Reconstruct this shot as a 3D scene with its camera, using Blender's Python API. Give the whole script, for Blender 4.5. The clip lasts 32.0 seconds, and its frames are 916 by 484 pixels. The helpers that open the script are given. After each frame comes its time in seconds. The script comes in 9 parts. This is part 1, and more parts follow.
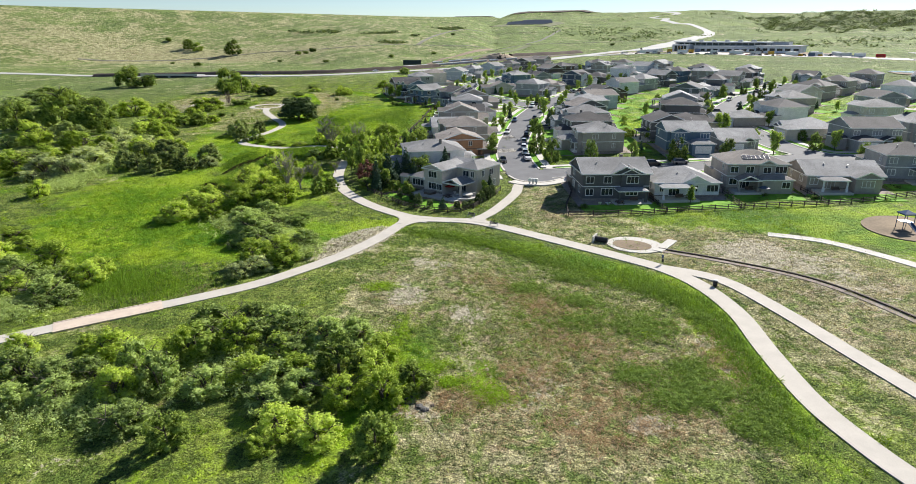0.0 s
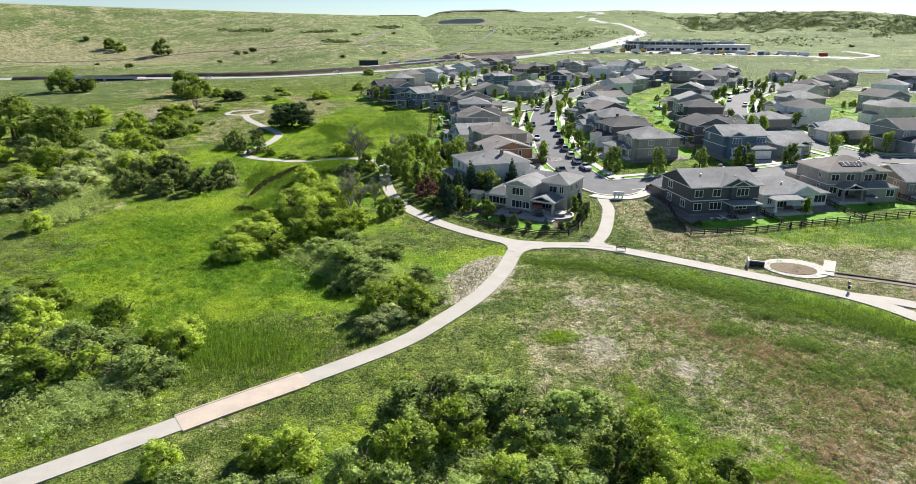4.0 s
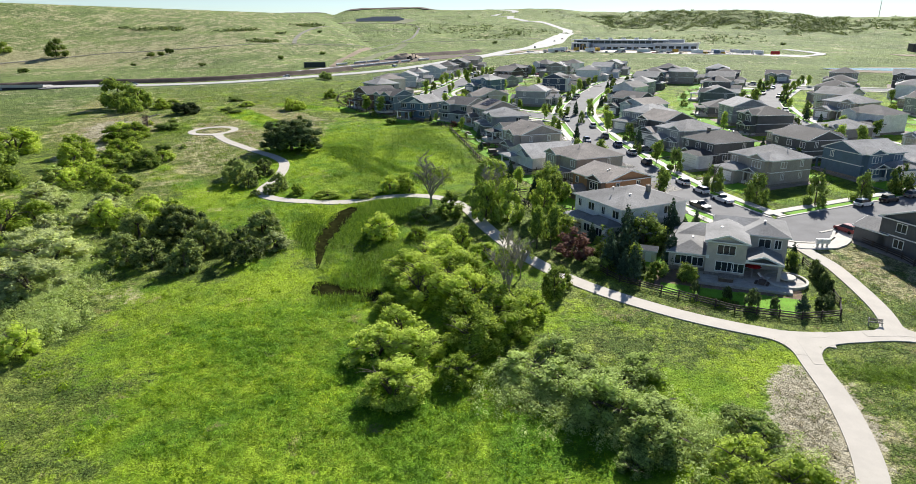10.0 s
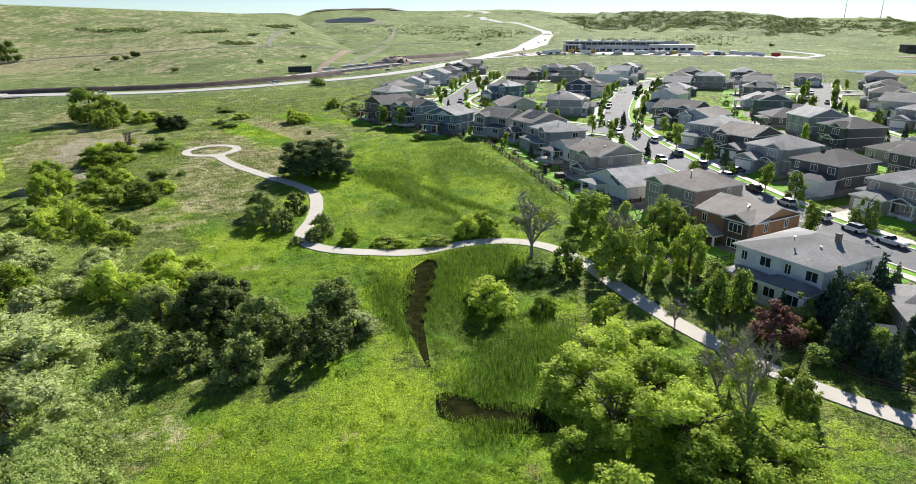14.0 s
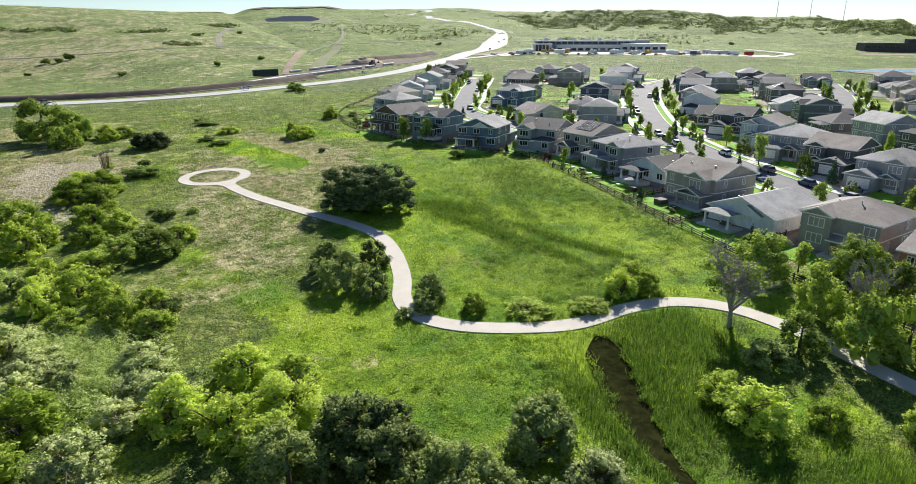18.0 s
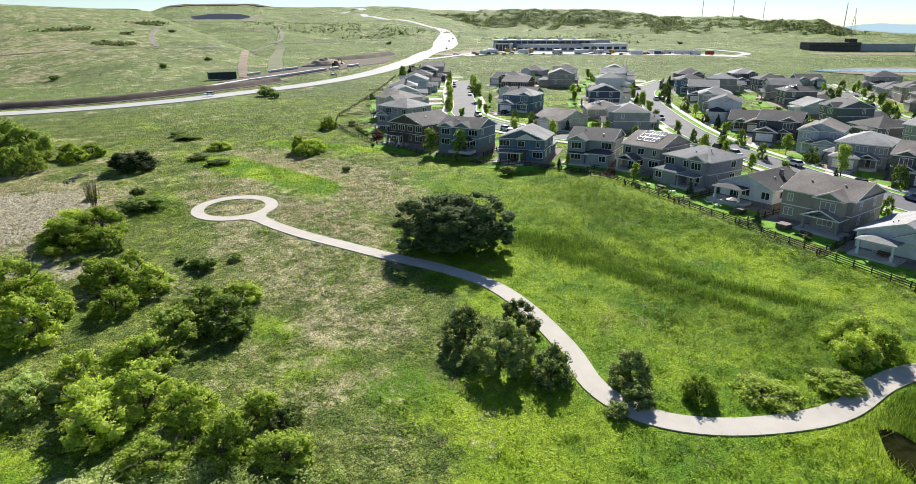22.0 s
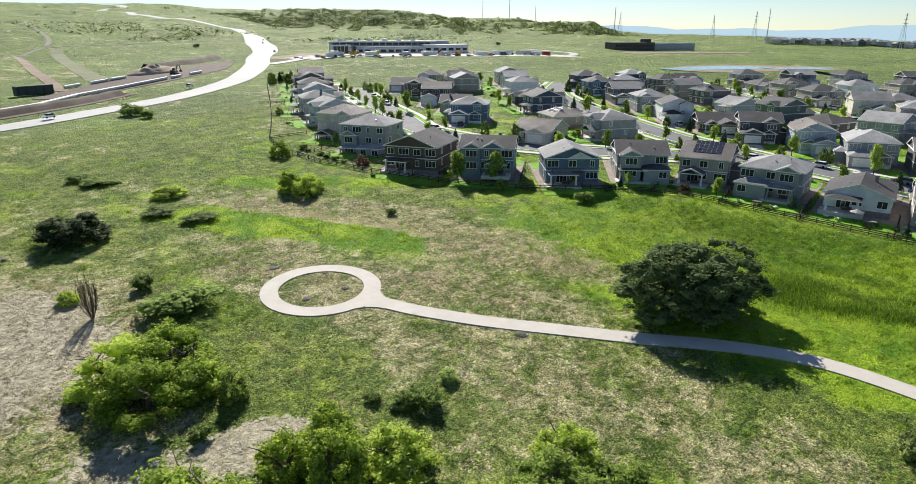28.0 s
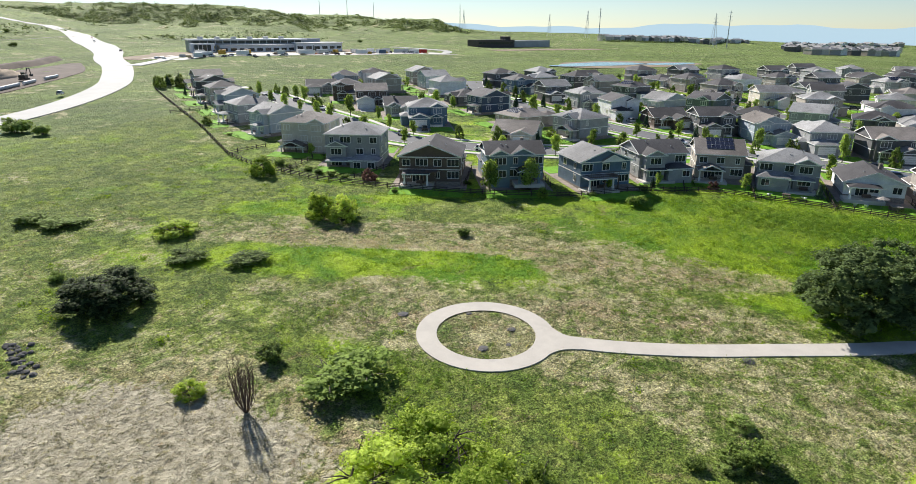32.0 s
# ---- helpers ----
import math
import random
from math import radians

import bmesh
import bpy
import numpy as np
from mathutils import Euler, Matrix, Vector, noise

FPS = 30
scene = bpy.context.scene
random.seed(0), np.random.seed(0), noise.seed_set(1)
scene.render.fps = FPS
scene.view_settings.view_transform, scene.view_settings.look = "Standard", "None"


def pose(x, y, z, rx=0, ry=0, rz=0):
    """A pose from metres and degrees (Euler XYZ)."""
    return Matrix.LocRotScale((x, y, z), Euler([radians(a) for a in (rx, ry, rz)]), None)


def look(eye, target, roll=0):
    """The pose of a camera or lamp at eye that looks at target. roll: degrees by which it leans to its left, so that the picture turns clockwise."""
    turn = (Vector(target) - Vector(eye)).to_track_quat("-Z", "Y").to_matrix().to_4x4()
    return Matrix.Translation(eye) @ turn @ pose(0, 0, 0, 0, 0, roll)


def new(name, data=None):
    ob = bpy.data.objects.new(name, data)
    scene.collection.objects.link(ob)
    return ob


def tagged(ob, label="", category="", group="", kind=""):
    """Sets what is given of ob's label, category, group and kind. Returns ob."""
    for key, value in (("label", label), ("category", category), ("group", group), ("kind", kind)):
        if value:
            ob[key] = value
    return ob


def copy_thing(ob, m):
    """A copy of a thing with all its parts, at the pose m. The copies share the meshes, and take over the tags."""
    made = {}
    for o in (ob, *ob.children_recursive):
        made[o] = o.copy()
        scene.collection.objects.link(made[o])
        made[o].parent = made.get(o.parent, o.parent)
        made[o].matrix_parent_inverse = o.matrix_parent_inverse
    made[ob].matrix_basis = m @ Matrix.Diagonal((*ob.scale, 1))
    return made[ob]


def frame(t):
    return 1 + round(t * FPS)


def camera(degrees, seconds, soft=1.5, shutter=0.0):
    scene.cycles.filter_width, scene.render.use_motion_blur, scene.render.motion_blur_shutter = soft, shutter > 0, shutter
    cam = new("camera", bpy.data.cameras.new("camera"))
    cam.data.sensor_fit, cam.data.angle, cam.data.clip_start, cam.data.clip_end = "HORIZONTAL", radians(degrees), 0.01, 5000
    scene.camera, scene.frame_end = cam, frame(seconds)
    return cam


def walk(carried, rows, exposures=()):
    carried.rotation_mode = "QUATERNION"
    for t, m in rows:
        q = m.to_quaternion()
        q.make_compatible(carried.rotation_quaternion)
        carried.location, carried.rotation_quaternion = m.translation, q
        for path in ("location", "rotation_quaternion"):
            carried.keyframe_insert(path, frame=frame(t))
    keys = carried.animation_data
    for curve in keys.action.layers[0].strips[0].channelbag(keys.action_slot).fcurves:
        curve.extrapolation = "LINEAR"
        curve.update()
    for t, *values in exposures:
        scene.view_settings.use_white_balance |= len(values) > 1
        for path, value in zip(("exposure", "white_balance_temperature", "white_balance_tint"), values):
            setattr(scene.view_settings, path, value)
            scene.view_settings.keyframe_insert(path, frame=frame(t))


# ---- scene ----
cam = camera(72.4, 32.0, soft=0.7)
METRES, EYE, TILT, LEAN, TURN = 350.88, 40.0, 1.97, -1.54, 0.0
ROWS = [
    (0.0, 0.0, 0.0, 0.0, -0.57, -20.19, 1.54),
    (0.5, -0.0129, 0.0064, 0.0002, -1.47, -20.23, 1.5),
    (1.0, -0.0258, 0.013, 0.0004, -2.38, -20.27, 1.46),
    (1.5, -0.0386, 0.0199, 0.0006, -3.3, -20.29, 1.44),
    (2.0, -0.0514, 0.027, 0.0008, -4.21, -20.34, 1.39),
    (2.5, -0.0642, 0.0344, 0.001, -5.12, -20.37, 1.33),
    (3.0, -0.0771, 0.0421, 0.0012, -6.05, -20.39, 1.29),
    (3.5, -0.0901, 0.05, 0.0013, -6.95, -20.41, 1.24),
    (5.5, -0.1365, 0.0907, 0.0016, -10.65, -20.58, 1.05),
    (6.0, -0.1461, 0.1029, 0.0016, -11.51, -20.58, 1.0),
    (6.5, -0.1557, 0.1154, 0.0016, -12.31, -20.59, 0.99),
    (7.0, -0.1652, 0.1278, 0.0015, -13.08, -20.58, 0.97),
    (7.5, -0.1741, 0.14, 0.0015, -13.79, -20.61, 0.96),
    (8.0, -0.1822, 0.1525, 0.0012, -14.51, -20.63, 0.94),
    (8.5, -0.1898, 0.1657, 0.0012, -15.2, -20.68, 0.95),
    (9.0, -0.1966, 0.1791, 0.001, -15.85, -20.74, 0.92),
    (9.5, -0.2025, 0.193, 0.0007, -16.28, -20.75, 0.91),
    (10.0, -0.2082, 0.2073, 0.0005, -16.63, -20.77, 0.93),
    (10.5, -0.2134, 0.2209, 0.0002, -16.96, -20.77, 0.94),
    (11.0, -0.2183, 0.235, -0.0, -17.33, -20.79, 0.95),
    (11.5, -0.2226, 0.2492, -0.0003, -17.75, -20.8, 0.94),
    (12.0, -0.2268, 0.2632, -0.0006, -18.17, -20.78, 0.93),
    (12.5, -0.2312, 0.2773, -0.0009, -18.58, -20.74, 0.92),
    (13.0, -0.2364, 0.2912, -0.0011, -18.97, -20.72, 0.9),
    (13.5, -0.2425, 0.3052, -0.0013, -19.38, -20.71, 0.9),
    (14.0, -0.249, 0.3191, -0.0015, -19.96, -20.72, 0.87),
    (14.5, -0.2559, 0.3332, -0.0017, -20.67, -20.73, 0.85),
    (16.5, -0.2836, 0.391, -0.0022, -23.67, -20.87, 0.81),
    (17.0, -0.2897, 0.4053, -0.0023, -24.38, -20.9, 0.79),
    (17.5, -0.2958, 0.4196, -0.0024, -25.11, -20.88, 0.74),
    (18.0, -0.3021, 0.4334, -0.0025, -25.81, -20.9, 0.73),
    (18.5, -0.3082, 0.4465, -0.0026, -26.55, -20.91, 0.65),
    (19.0, -0.3144, 0.4596, -0.0029, -27.25, -20.94, 0.61),
    (19.5, -0.3205, 0.4728, -0.003, -27.99, -20.95, 0.6),
    (20.0, -0.3264, 0.4858, -0.0031, -28.75, -20.94, 0.56),
    (20.5, -0.3323, 0.4987, -0.0032, -29.54, -20.98, 0.51),
    (21.0, -0.3382, 0.5116, -0.0033, -30.4, -21.02, 0.48),
    (21.5, -0.3439, 0.5248, -0.0035, -31.31, -21.04, 0.4),
    (22.0, -0.3493, 0.5381, -0.0036, -32.43, -21.07, 0.35),
    (22.5, -0.3545, 0.5516, -0.0039, -34.34, -21.08, 0.25),
    (23.0, -0.3598, 0.5655, -0.0041, -35.62, -21.04, 0.13),
    (23.5, -0.3659, 0.5797, -0.0043, -36.67, -21.0, 0.04),
    (24.0, -0.373, 0.5944, -0.0043, -38.0, -21.0, 0.04),
    (24.5, -0.3804, 0.6094, -0.0044, -39.56, -21.05, -0.02),
    (25.0, -0.3874, 0.6246, -0.0046, -41.33, -21.08, -0.11),
    (25.5, -0.3939, 0.6403, -0.0049, -43.12, -21.05, -0.22),
    (27.5, -0.4213, 0.7094, -0.0057, -50.94, -21.04, -0.56),
    (28.0, -0.4268, 0.7271, -0.0059, -52.54, -21.01, -0.59),
    (28.5, -0.432, 0.7442, -0.0062, -54.11, -21.02, -0.68),
    (29.0, -0.4371, 0.7611, -0.0064, -55.71, -20.99, -0.76),
    (29.5, -0.4421, 0.7776, -0.0067, -57.49, -20.98, -0.8),
    (30.0, -0.4469, 0.7937, -0.007, -59.27, -21.02, -0.94),
    (30.5, -0.4514, 0.8099, -0.0073, -61.07, -21.04, -0.99),
    (31.0, -0.455, 0.8256, -0.0076, -63.01, -21.04, -1.08),
    (31.5, -0.4577, 0.841, -0.008, -65.21, -21.05, -1.21),
    (32.0, -0.4597, 0.8556, -0.0084, -67.72, -21.0, -1.35),
]
walk(cam, [(t, pose(0, 0, EYE, TILT, LEAN, TURN) @ pose(METRES * x, METRES * y, METRES * z, 90 + pitch, roll, yaw)) for t, x, y, z, yaw, pitch, roll in ROWS], exposures=[(0.0, 0.78), (20.0, 0.78), (25.0, 0.69), (32.0, 0.69)])

# ---- light ----
SUN_AZ, SUN_EL = 40.0, 33.0        # degrees, azimuth from +y towards +x
world = bpy.data.worlds.new("world")
scene.world = world
world.use_nodes = True
wn = world.node_tree.nodes
sky = wn.new("ShaderNodeTexSky")
sky.sky_type, sky.sun_disc = "NISHITA", False
sky.sun_elevation, sky.sun_rotation = radians(SUN_EL), radians(SUN_AZ)
sky.altitude, sky.air_density, sky.dust_density, sky.ozone_density = 1500, 1.0, 0.25, 1.5
wn["Background"].inputs[1].default_value = 0.06
tint = wn.new("ShaderNodeMix")                      # a cool, slightly veiled afternoon sky
tint.data_type, tint.blend_type = "RGBA", "MULTIPLY"
tint.inputs[0].default_value = 1.0
tint.inputs[7].default_value = (0.90, 0.97, 1.06, 1)
world.node_tree.links.new(sky.outputs[0], tint.inputs[6])
world.node_tree.links.new(tint.outputs[2], wn["Background"].inputs[0])
sun = new("sun", bpy.data.lights.new("sun", "SUN"))
sun.data.energy, sun.data.angle, sun.data.color = 5.0, radians(0.53), (1.0, 0.955, 0.885)
sun_to = Vector((math.sin(radians(SUN_AZ)) * math.cos(radians(SUN_EL)), math.cos(radians(SUN_AZ)) * math.cos(radians(SUN_EL)), math.sin(radians(SUN_EL))))
sun.matrix_world = look(sun_to * 200, (0, 0, 0))

# ---- materials ----


class Graph:
    """A short way to write node trees."""

    def __init__(self, name):
        self.m = bpy.data.materials.new(name)
        self.m.use_nodes = True
        self.t = self.m.node_tree
        self.n = self.t.nodes
        self.bsdf = self.n["Principled BSDF"]

    def put(self, sock, v):
        if isinstance(v, bpy.types.NodeSocket):
            self.t.links.new(v, sock)
        elif isinstance(v, (tuple, list)) and len(v) == 3 and sock.type == "RGBA":
            sock.default_value = (*v, 1)
        else:
            sock.default_value = v

    def node(self, kind, ins=(), **props):
        k = self.n.new(kind)
        for a, v in props.items():
            setattr(k, a, v)
        for i, v in dict(ins).items():
            self.put(k.inputs[i], v)
        return k

    def pos(self):
        return self.node("ShaderNodeNewGeometry").outputs["Position"]

    def noise(self, scale, detail=3, rough=0.6, vec=None, dist=0.0):
        k = self.node("ShaderNodeTexNoise", {"Scale": scale, "Detail": detail, "Roughness": rough, "Distortion": dist})
        self.put(k.inputs["Vector"], vec or self.pos())
        return k.outputs["Fac"]

    def ramp(self, fac, a, b, lo=0.0, hi=1.0):
        k = self.node("ShaderNodeMapRange", {"Value": fac, "From Min": a, "From Max": b, "To Min": lo, "To Max": hi})
        k.interpolation_type = "SMOOTHSTEP"
        return k.outputs[0]

    def math(self, op, a, b=0.0, clamp=False):
        return self.node("ShaderNodeMath", {0: a, 1: b}, operation=op, use_clamp=clamp).outputs[0]

    def mix(self, fac, a, b, blend="MIX"):
        k = self.node("ShaderNodeMix", data_type="RGBA", blend_type=blend)
        self.put(k.inputs[0], fac), self.put(k.inputs[6], a), self.put(k.inputs[7], b)
        return k.outputs[2]

    def bump(self, height, strength=0.5, distance=0.05):
        return self.node("ShaderNodeBump", {"Height": height, "Strength": strength, "Distance": distance}).outputs[0]

    def done(self, color, rough=0.8, normal=None, metal=0.0, spec=0.3):
        b = self.bsdf.inputs
        self.put(b["Base Color"], color), self.put(b["Roughness"], rough), self.put(b["Metallic"], metal)
        self.put(b["Specular IOR Level"], spec)
        if normal:
            self.put(b["Normal"], normal)
        return self.m


def plain(name, color, rough=0.7, vary=0.15, scale=2.0, fine=25.0, bump=0.2, metal=0.0, spec=0.3, objvar=0.0):
    """Paint, wood, stone and the like: a base colour, stained at two scales."""
    g = Graph(name)
    a, b = g.noise(scale, 4), g.noise(fine, 3)
    k = g.math("ADD", g.math("MULTIPLY", a, 0.6), g.math("MULTIPLY", b, 0.4))
    c = g.mix(g.ramp(k, 0.3, 0.7), tuple(v * (1 - vary) for v in color), tuple(min(1, v * (1 + vary)) for v in color))
    if objvar:
        r = g.node("ShaderNodeObjectInfo").outputs["Random"]
        c = g.mix(g.math("MULTIPLY", r, objvar), c, tuple(v * 0.55 for v in color))
    return g.done(c, rough, g.bump(b, bump, 0.02), metal, spec)


def siding(name, color, pitch=0.19):
    """Lap boards: shadow lines painted into the colour, over fine relief, with weathering."""
    g = Graph(name)
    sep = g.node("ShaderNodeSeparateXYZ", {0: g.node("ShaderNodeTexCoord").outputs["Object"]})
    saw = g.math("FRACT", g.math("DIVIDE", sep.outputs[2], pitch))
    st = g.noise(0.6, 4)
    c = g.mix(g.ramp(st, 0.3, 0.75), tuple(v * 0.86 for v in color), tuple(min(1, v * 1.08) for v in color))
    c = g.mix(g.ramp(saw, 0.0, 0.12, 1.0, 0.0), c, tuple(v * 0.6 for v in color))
    return g.done(c, 0.65, g.bump(saw, 0.6, 0.02), 0, 0.3)


def shingle(name, color):
    g = Graph(name)
    tc = g.node("ShaderNodeTexCoord").outputs["Object"]
    br = g.node("ShaderNodeTexBrick", {"Vector": tc, "Scale": 1.0, "Mortar Size": 0.012, "Brick Width": 0.34, "Row Height": 0.16, "Color1": (0.7,) * 3, "Color2": (1.25,) * 3, "Mortar": (0.55,) * 3})
    st = g.noise(0.35, 4)
    fine = g.noise(7.0, 2, vec=tc)
    c = g.mix(g.ramp(st, 0.3, 0.72), tuple(v * 0.8 for v in color), tuple(v * 1.2 for v in color))
    c = g.mix(0.6, c, br.outputs[0], "MULTIPLY")
    c = g.mix(g.ramp(fine, 0.35, 0.7, 0, 0.5), c, tuple(v * 1.5 for v in color))
    lot = g.ramp(g.noise(0.05, 2), 0.34, 0.66, 0.68, 1.32)
    c = g.mix(1.0, c, g.node("ShaderNodeCombineColor", {0: lot, 1: lot, 2: lot}).outputs[0], "MULTIPLY")
    return g.done(c, 0.85, g.bump(fine, 0.5, 0.03), 0, 0.35)


def leafage(name, dark, light, trans=0.45):
    """Leaves: each clump its own green, light coming through them."""
    g = Graph(name)
    isl = g.node("ShaderNodeNewGeometry").outputs["Random Per Island"]
    obj = g.node("ShaderNodeObjectInfo").outputs["Random"]
    n = g.noise(0.9, 3)
    k = g.math("ADD", g.math("MULTIPLY", isl, 0.5), g.math("ADD", g.math("MULTIPLY", n, 0.5), g.math("MULTIPLY", g.math("SUBTRACT", obj, 0.5), 0.35)))
    c = g.mix(g.ramp(k, 0.15, 0.85), tuple(v * 0.8 for v in dark), tuple(v * 1.05 for v in light))
    g.done(c, 0.75, spec=0.08)
    tr = g.node("ShaderNodeBsdfTranslucent", {0: g.mix(1.0, c, (1.3, 1.25, 0.6), "MULTIPLY")})
    mx = g.node("ShaderNodeMixShader", {0: trans * 0.85, 1: g.bsdf.outputs[0], 2: tr.outputs[0]})
    g.t.links.new(mx.outputs[0], g.n["Material Output"].inputs[0])
    return g.m


def cover(name, blades):
    """Meadow: the vertex layer 'cover' holds dry (r), bare (g), lush (b); noise breaks its edges."""
    g = Graph(name)
    sep = g.node("ShaderNodeSeparateColor", {0: g.node("ShaderNodeAttribute", attribute_name="cover").outputs["Color"]})
    n1, n2, n3, n4 = g.noise(0.035, 5, 0.65), g.noise(0.22, 5, 0.7), g.noise(1.3, 4, 0.7), g.noise(6.0, 3, 0.7)
    n5 = g.math("MULTIPLY", g.noise(0.11, 4, 0.7), g.ramp(sep.outputs[0], 0.6, 0.85))
    wob = g.math("SUBTRACT", g.math("ADD", g.math("MULTIPLY", n2, 0.9), g.math("MULTIPLY", n3, 0.7)), 0.8)
    dry = g.ramp(g.math("ADD", sep.outputs[0], wob), 0.42, 0.62)
    bare = g.ramp(g.math("ADD", sep.outputs[1], g.math("MULTIPLY", wob, 1.3)), 0.42, 0.62)
    lush = g.ramp(g.math("ADD", sep.outputs[2], wob), 0.34, 0.6)
    wild = g.node("ShaderNodeAttribute", attribute_name="cover").outputs["Alpha"]
    green = g.mix(g.ramp(n2, 0.32, 0.68), (0.115, 0.18, 0.028), (0.32, 0.385, 0.08))
    sward = g.math("ADD", g.math("MULTIPLY", g.noise(0.075, 4, 0.6, dist=0.6), 0.7), g.math("MULTIPLY", n2, 0.3))
    bright = g.mix(g.ramp(sward, 0.38, 0.62), (0.13, 0.28, 0.012), (0.365, 0.505, 0.03))
    straw = g.mix(g.ramp(n2, 0.35, 0.7), (0.30, 0.285, 0.125), (0.58, 0.53, 0.30))
    rust = g.mix(g.ramp(n3, 0.3, 0.7), (0.29, 0.195, 0.12), (0.45, 0.34, 0.22))
    straw = g.mix(g.ramp(n5, 0.49, 0.58, 0, 0.5), straw, rust)
    c = g.mix(lush, green, bright)
    c = g.mix(g.ramp(g.noise(0.006, 6, 0.7), 0.42, 0.66, 0, 0.55), c, (0.09, 0.13, 0.035))
    # grass away from the meadow: mottled, and greyed in its colour for distance haze
    hazed_grass = g.mix(g.ramp(g.noise(0.011, 6, 0.7, dist=0.7), 0.38, 0.62), (0.13, 0.185, 0.06), (0.235, 0.31, 0.10))
    hazed_grass = g.mix(g.ramp(g.noise(0.017, 6, 0.75, dist=1.2), 0.54, 0.66, 0, 0.6), hazed_grass, (0.31, 0.29, 0.16))
    c = g.mix(g.math("MULTIPLY", g.math("SUBTRACT", 1.0, wild), 0.75), c, hazed_grass)
    c = g.mix(dry, c, straw)
    herbs = g.ramp(g.noise(0.26, 5, 0.65, dist=0.8), 0.515, 0.60, 0, 0.75)
    c = g.mix(g.math("MULTIPLY", g.math("MULTIPLY", wild, herbs), dry), c, g.mix(g.ramp(n3, 0.35, 0.65), (0.11, 0.20, 0.03), (0.27, 0.36, 0.07)))
    c = g.mix(g.math("MULTIPLY", wild, g.ramp(g.noise(0.135, 6, 0.75, dist=0.5), 0.59, 0.66, 0, 0.5)), c, (0.35, 0.25, 0.15))
    clump = g.ramp(g.noise(0.55, 5, 0.75, dist=0.5), 0.50, 0.60, 0, 0.6)
    clump = g.math("MULTIPLY", clump, g.math("SUBTRACT", 1.0, g.math("MULTIPLY", lush, 0.6)))
    c = g.mix(g.math("MULTIPLY", wild, clump), c, (0.085, 0.15, 0.025))
    fine = g.math("MULTIPLY", g.ramp(g.noise(5.0, 4, 0.8), 0.34, 0.66, 0.26, 1.58), g.ramp(g.noise(2.0, 4, 0.75), 0.34, 0.66, 0.66, 1.30))
    grain = g.math("SUBTRACT", 1.0, g.math("MULTIPLY", lush, 0.55))
    c = g.mix(grain, c, g.node("ShaderNodeCombineColor", {0: fine, 1: fine, 2: fine}).outputs[0], "MULTIPLY")
    if not blades:
        soil = g.mix(g.ramp(n3, 0.3, 0.7), (0.38, 0.335, 0.23), (0.62, 0.56, 0.41))
        c = g.mix(bare, c, soil)
        h = g.math("ADD", g.math("MULTIPLY", n4, 0.45), g.math("ADD", n3, clump))
        return g.done(c, 0.9, g.bump(h, 1.0, 0.6), 0, 0.15)
    isl = g.node("ShaderNodeNewGeometry").outputs["Random Per Island"]
    c = g.mix(g.math("MULTIPLY", g.math("MULTIPLY", isl, 0.3), grain), c, (0.07, 0.13, 0.02))
    c = g.mix(g.math("MULTIPLY", g.ramp(isl, 0.80, 0.92, 0, 0.55), g.math("SUBTRACT", 1.0, g.math("MULTIPLY", lush, 0.85))), c, (0.50, 0.47, 0.22))
    g.done(c, 0.7, spec=0.15)
    tr = g.node("ShaderNodeBsdfTranslucent", {0: g.mix(1.0, c, (1.5, 1.45, 0.8), "MULTIPLY")})
    mx = g.node("ShaderNodeMixShader", {0: 0.65, 1: g.bsdf.outputs[0], 2: tr.outputs[0]})
    g.t.links.new(mx.outputs[0], g.n["Material Output"].inputs[0])
    return g.m


def glassy(name, color, rough=0.08):
    g = Graph(name)
    n = g.noise(0.5, 2)
    return g.done(g.mix(n, color, tuple(v * 1.6 for v in color)), rough, None, 0, 0.4)


MEADOW, BLADES = cover("meadow", False), cover("grass_blades", True)
CONCRETE = plain("trail_concrete", (0.53, 0.488, 0.425), 0.85, 0.09, 0.4, 14, 0.15)
PAVING = plain("sidewalk_concrete", (0.58, 0.547, 0.49), 0.85, 0.08, 0.5, 14, 0.15)
ASPHALT = plain("asphalt", (0.155, 0.155, 0.16), 0.85, 0.18, 0.25, 20, 0.25)
HIGHWAY = plain("pale_concrete_road", (0.46, 0.45, 0.42), 0.85, 0.08, 0.1, 4, 0.1)
DIRT = plain("dirt", (0.25, 0.19, 0.125), 0.95, 0.3, 0.15, 3, 0.5)
DARKDIRT = plain("dark_soil", (0.12, 0.09, 0.07), 0.95, 0.35, 0.15, 3, 0.5)
GRAVEL = plain("gravel_mulch", (0.30, 0.25, 0.21), 0.95, 0.3, 0.7, 12, 0.5)
ROCK = plain("grey_rock", (0.12, 0.115, 0.11), 0.9, 0.35, 0.6, 6, 0.5, objvar=0.4)
LAWN = plain("lawn", (0.17, 0.36, 0.03), 0.9, 0.3, 0.5, 9, 0.6, spec=0.15)
BARK = plain("bark", (0.10, 0.085, 0.06), 0.9, 0.35, 3, 20, 0.6)
DEADWOOD = plain("dead_grey_wood", (0.30, 0.27, 0.24), 0.9, 0.3, 3, 20, 0.5)
FENCE = plain("dark_stained_fence", (0.075, 0.055, 0.045), 0.8, 0.3, 2, 14, 0.4, objvar=0.3)
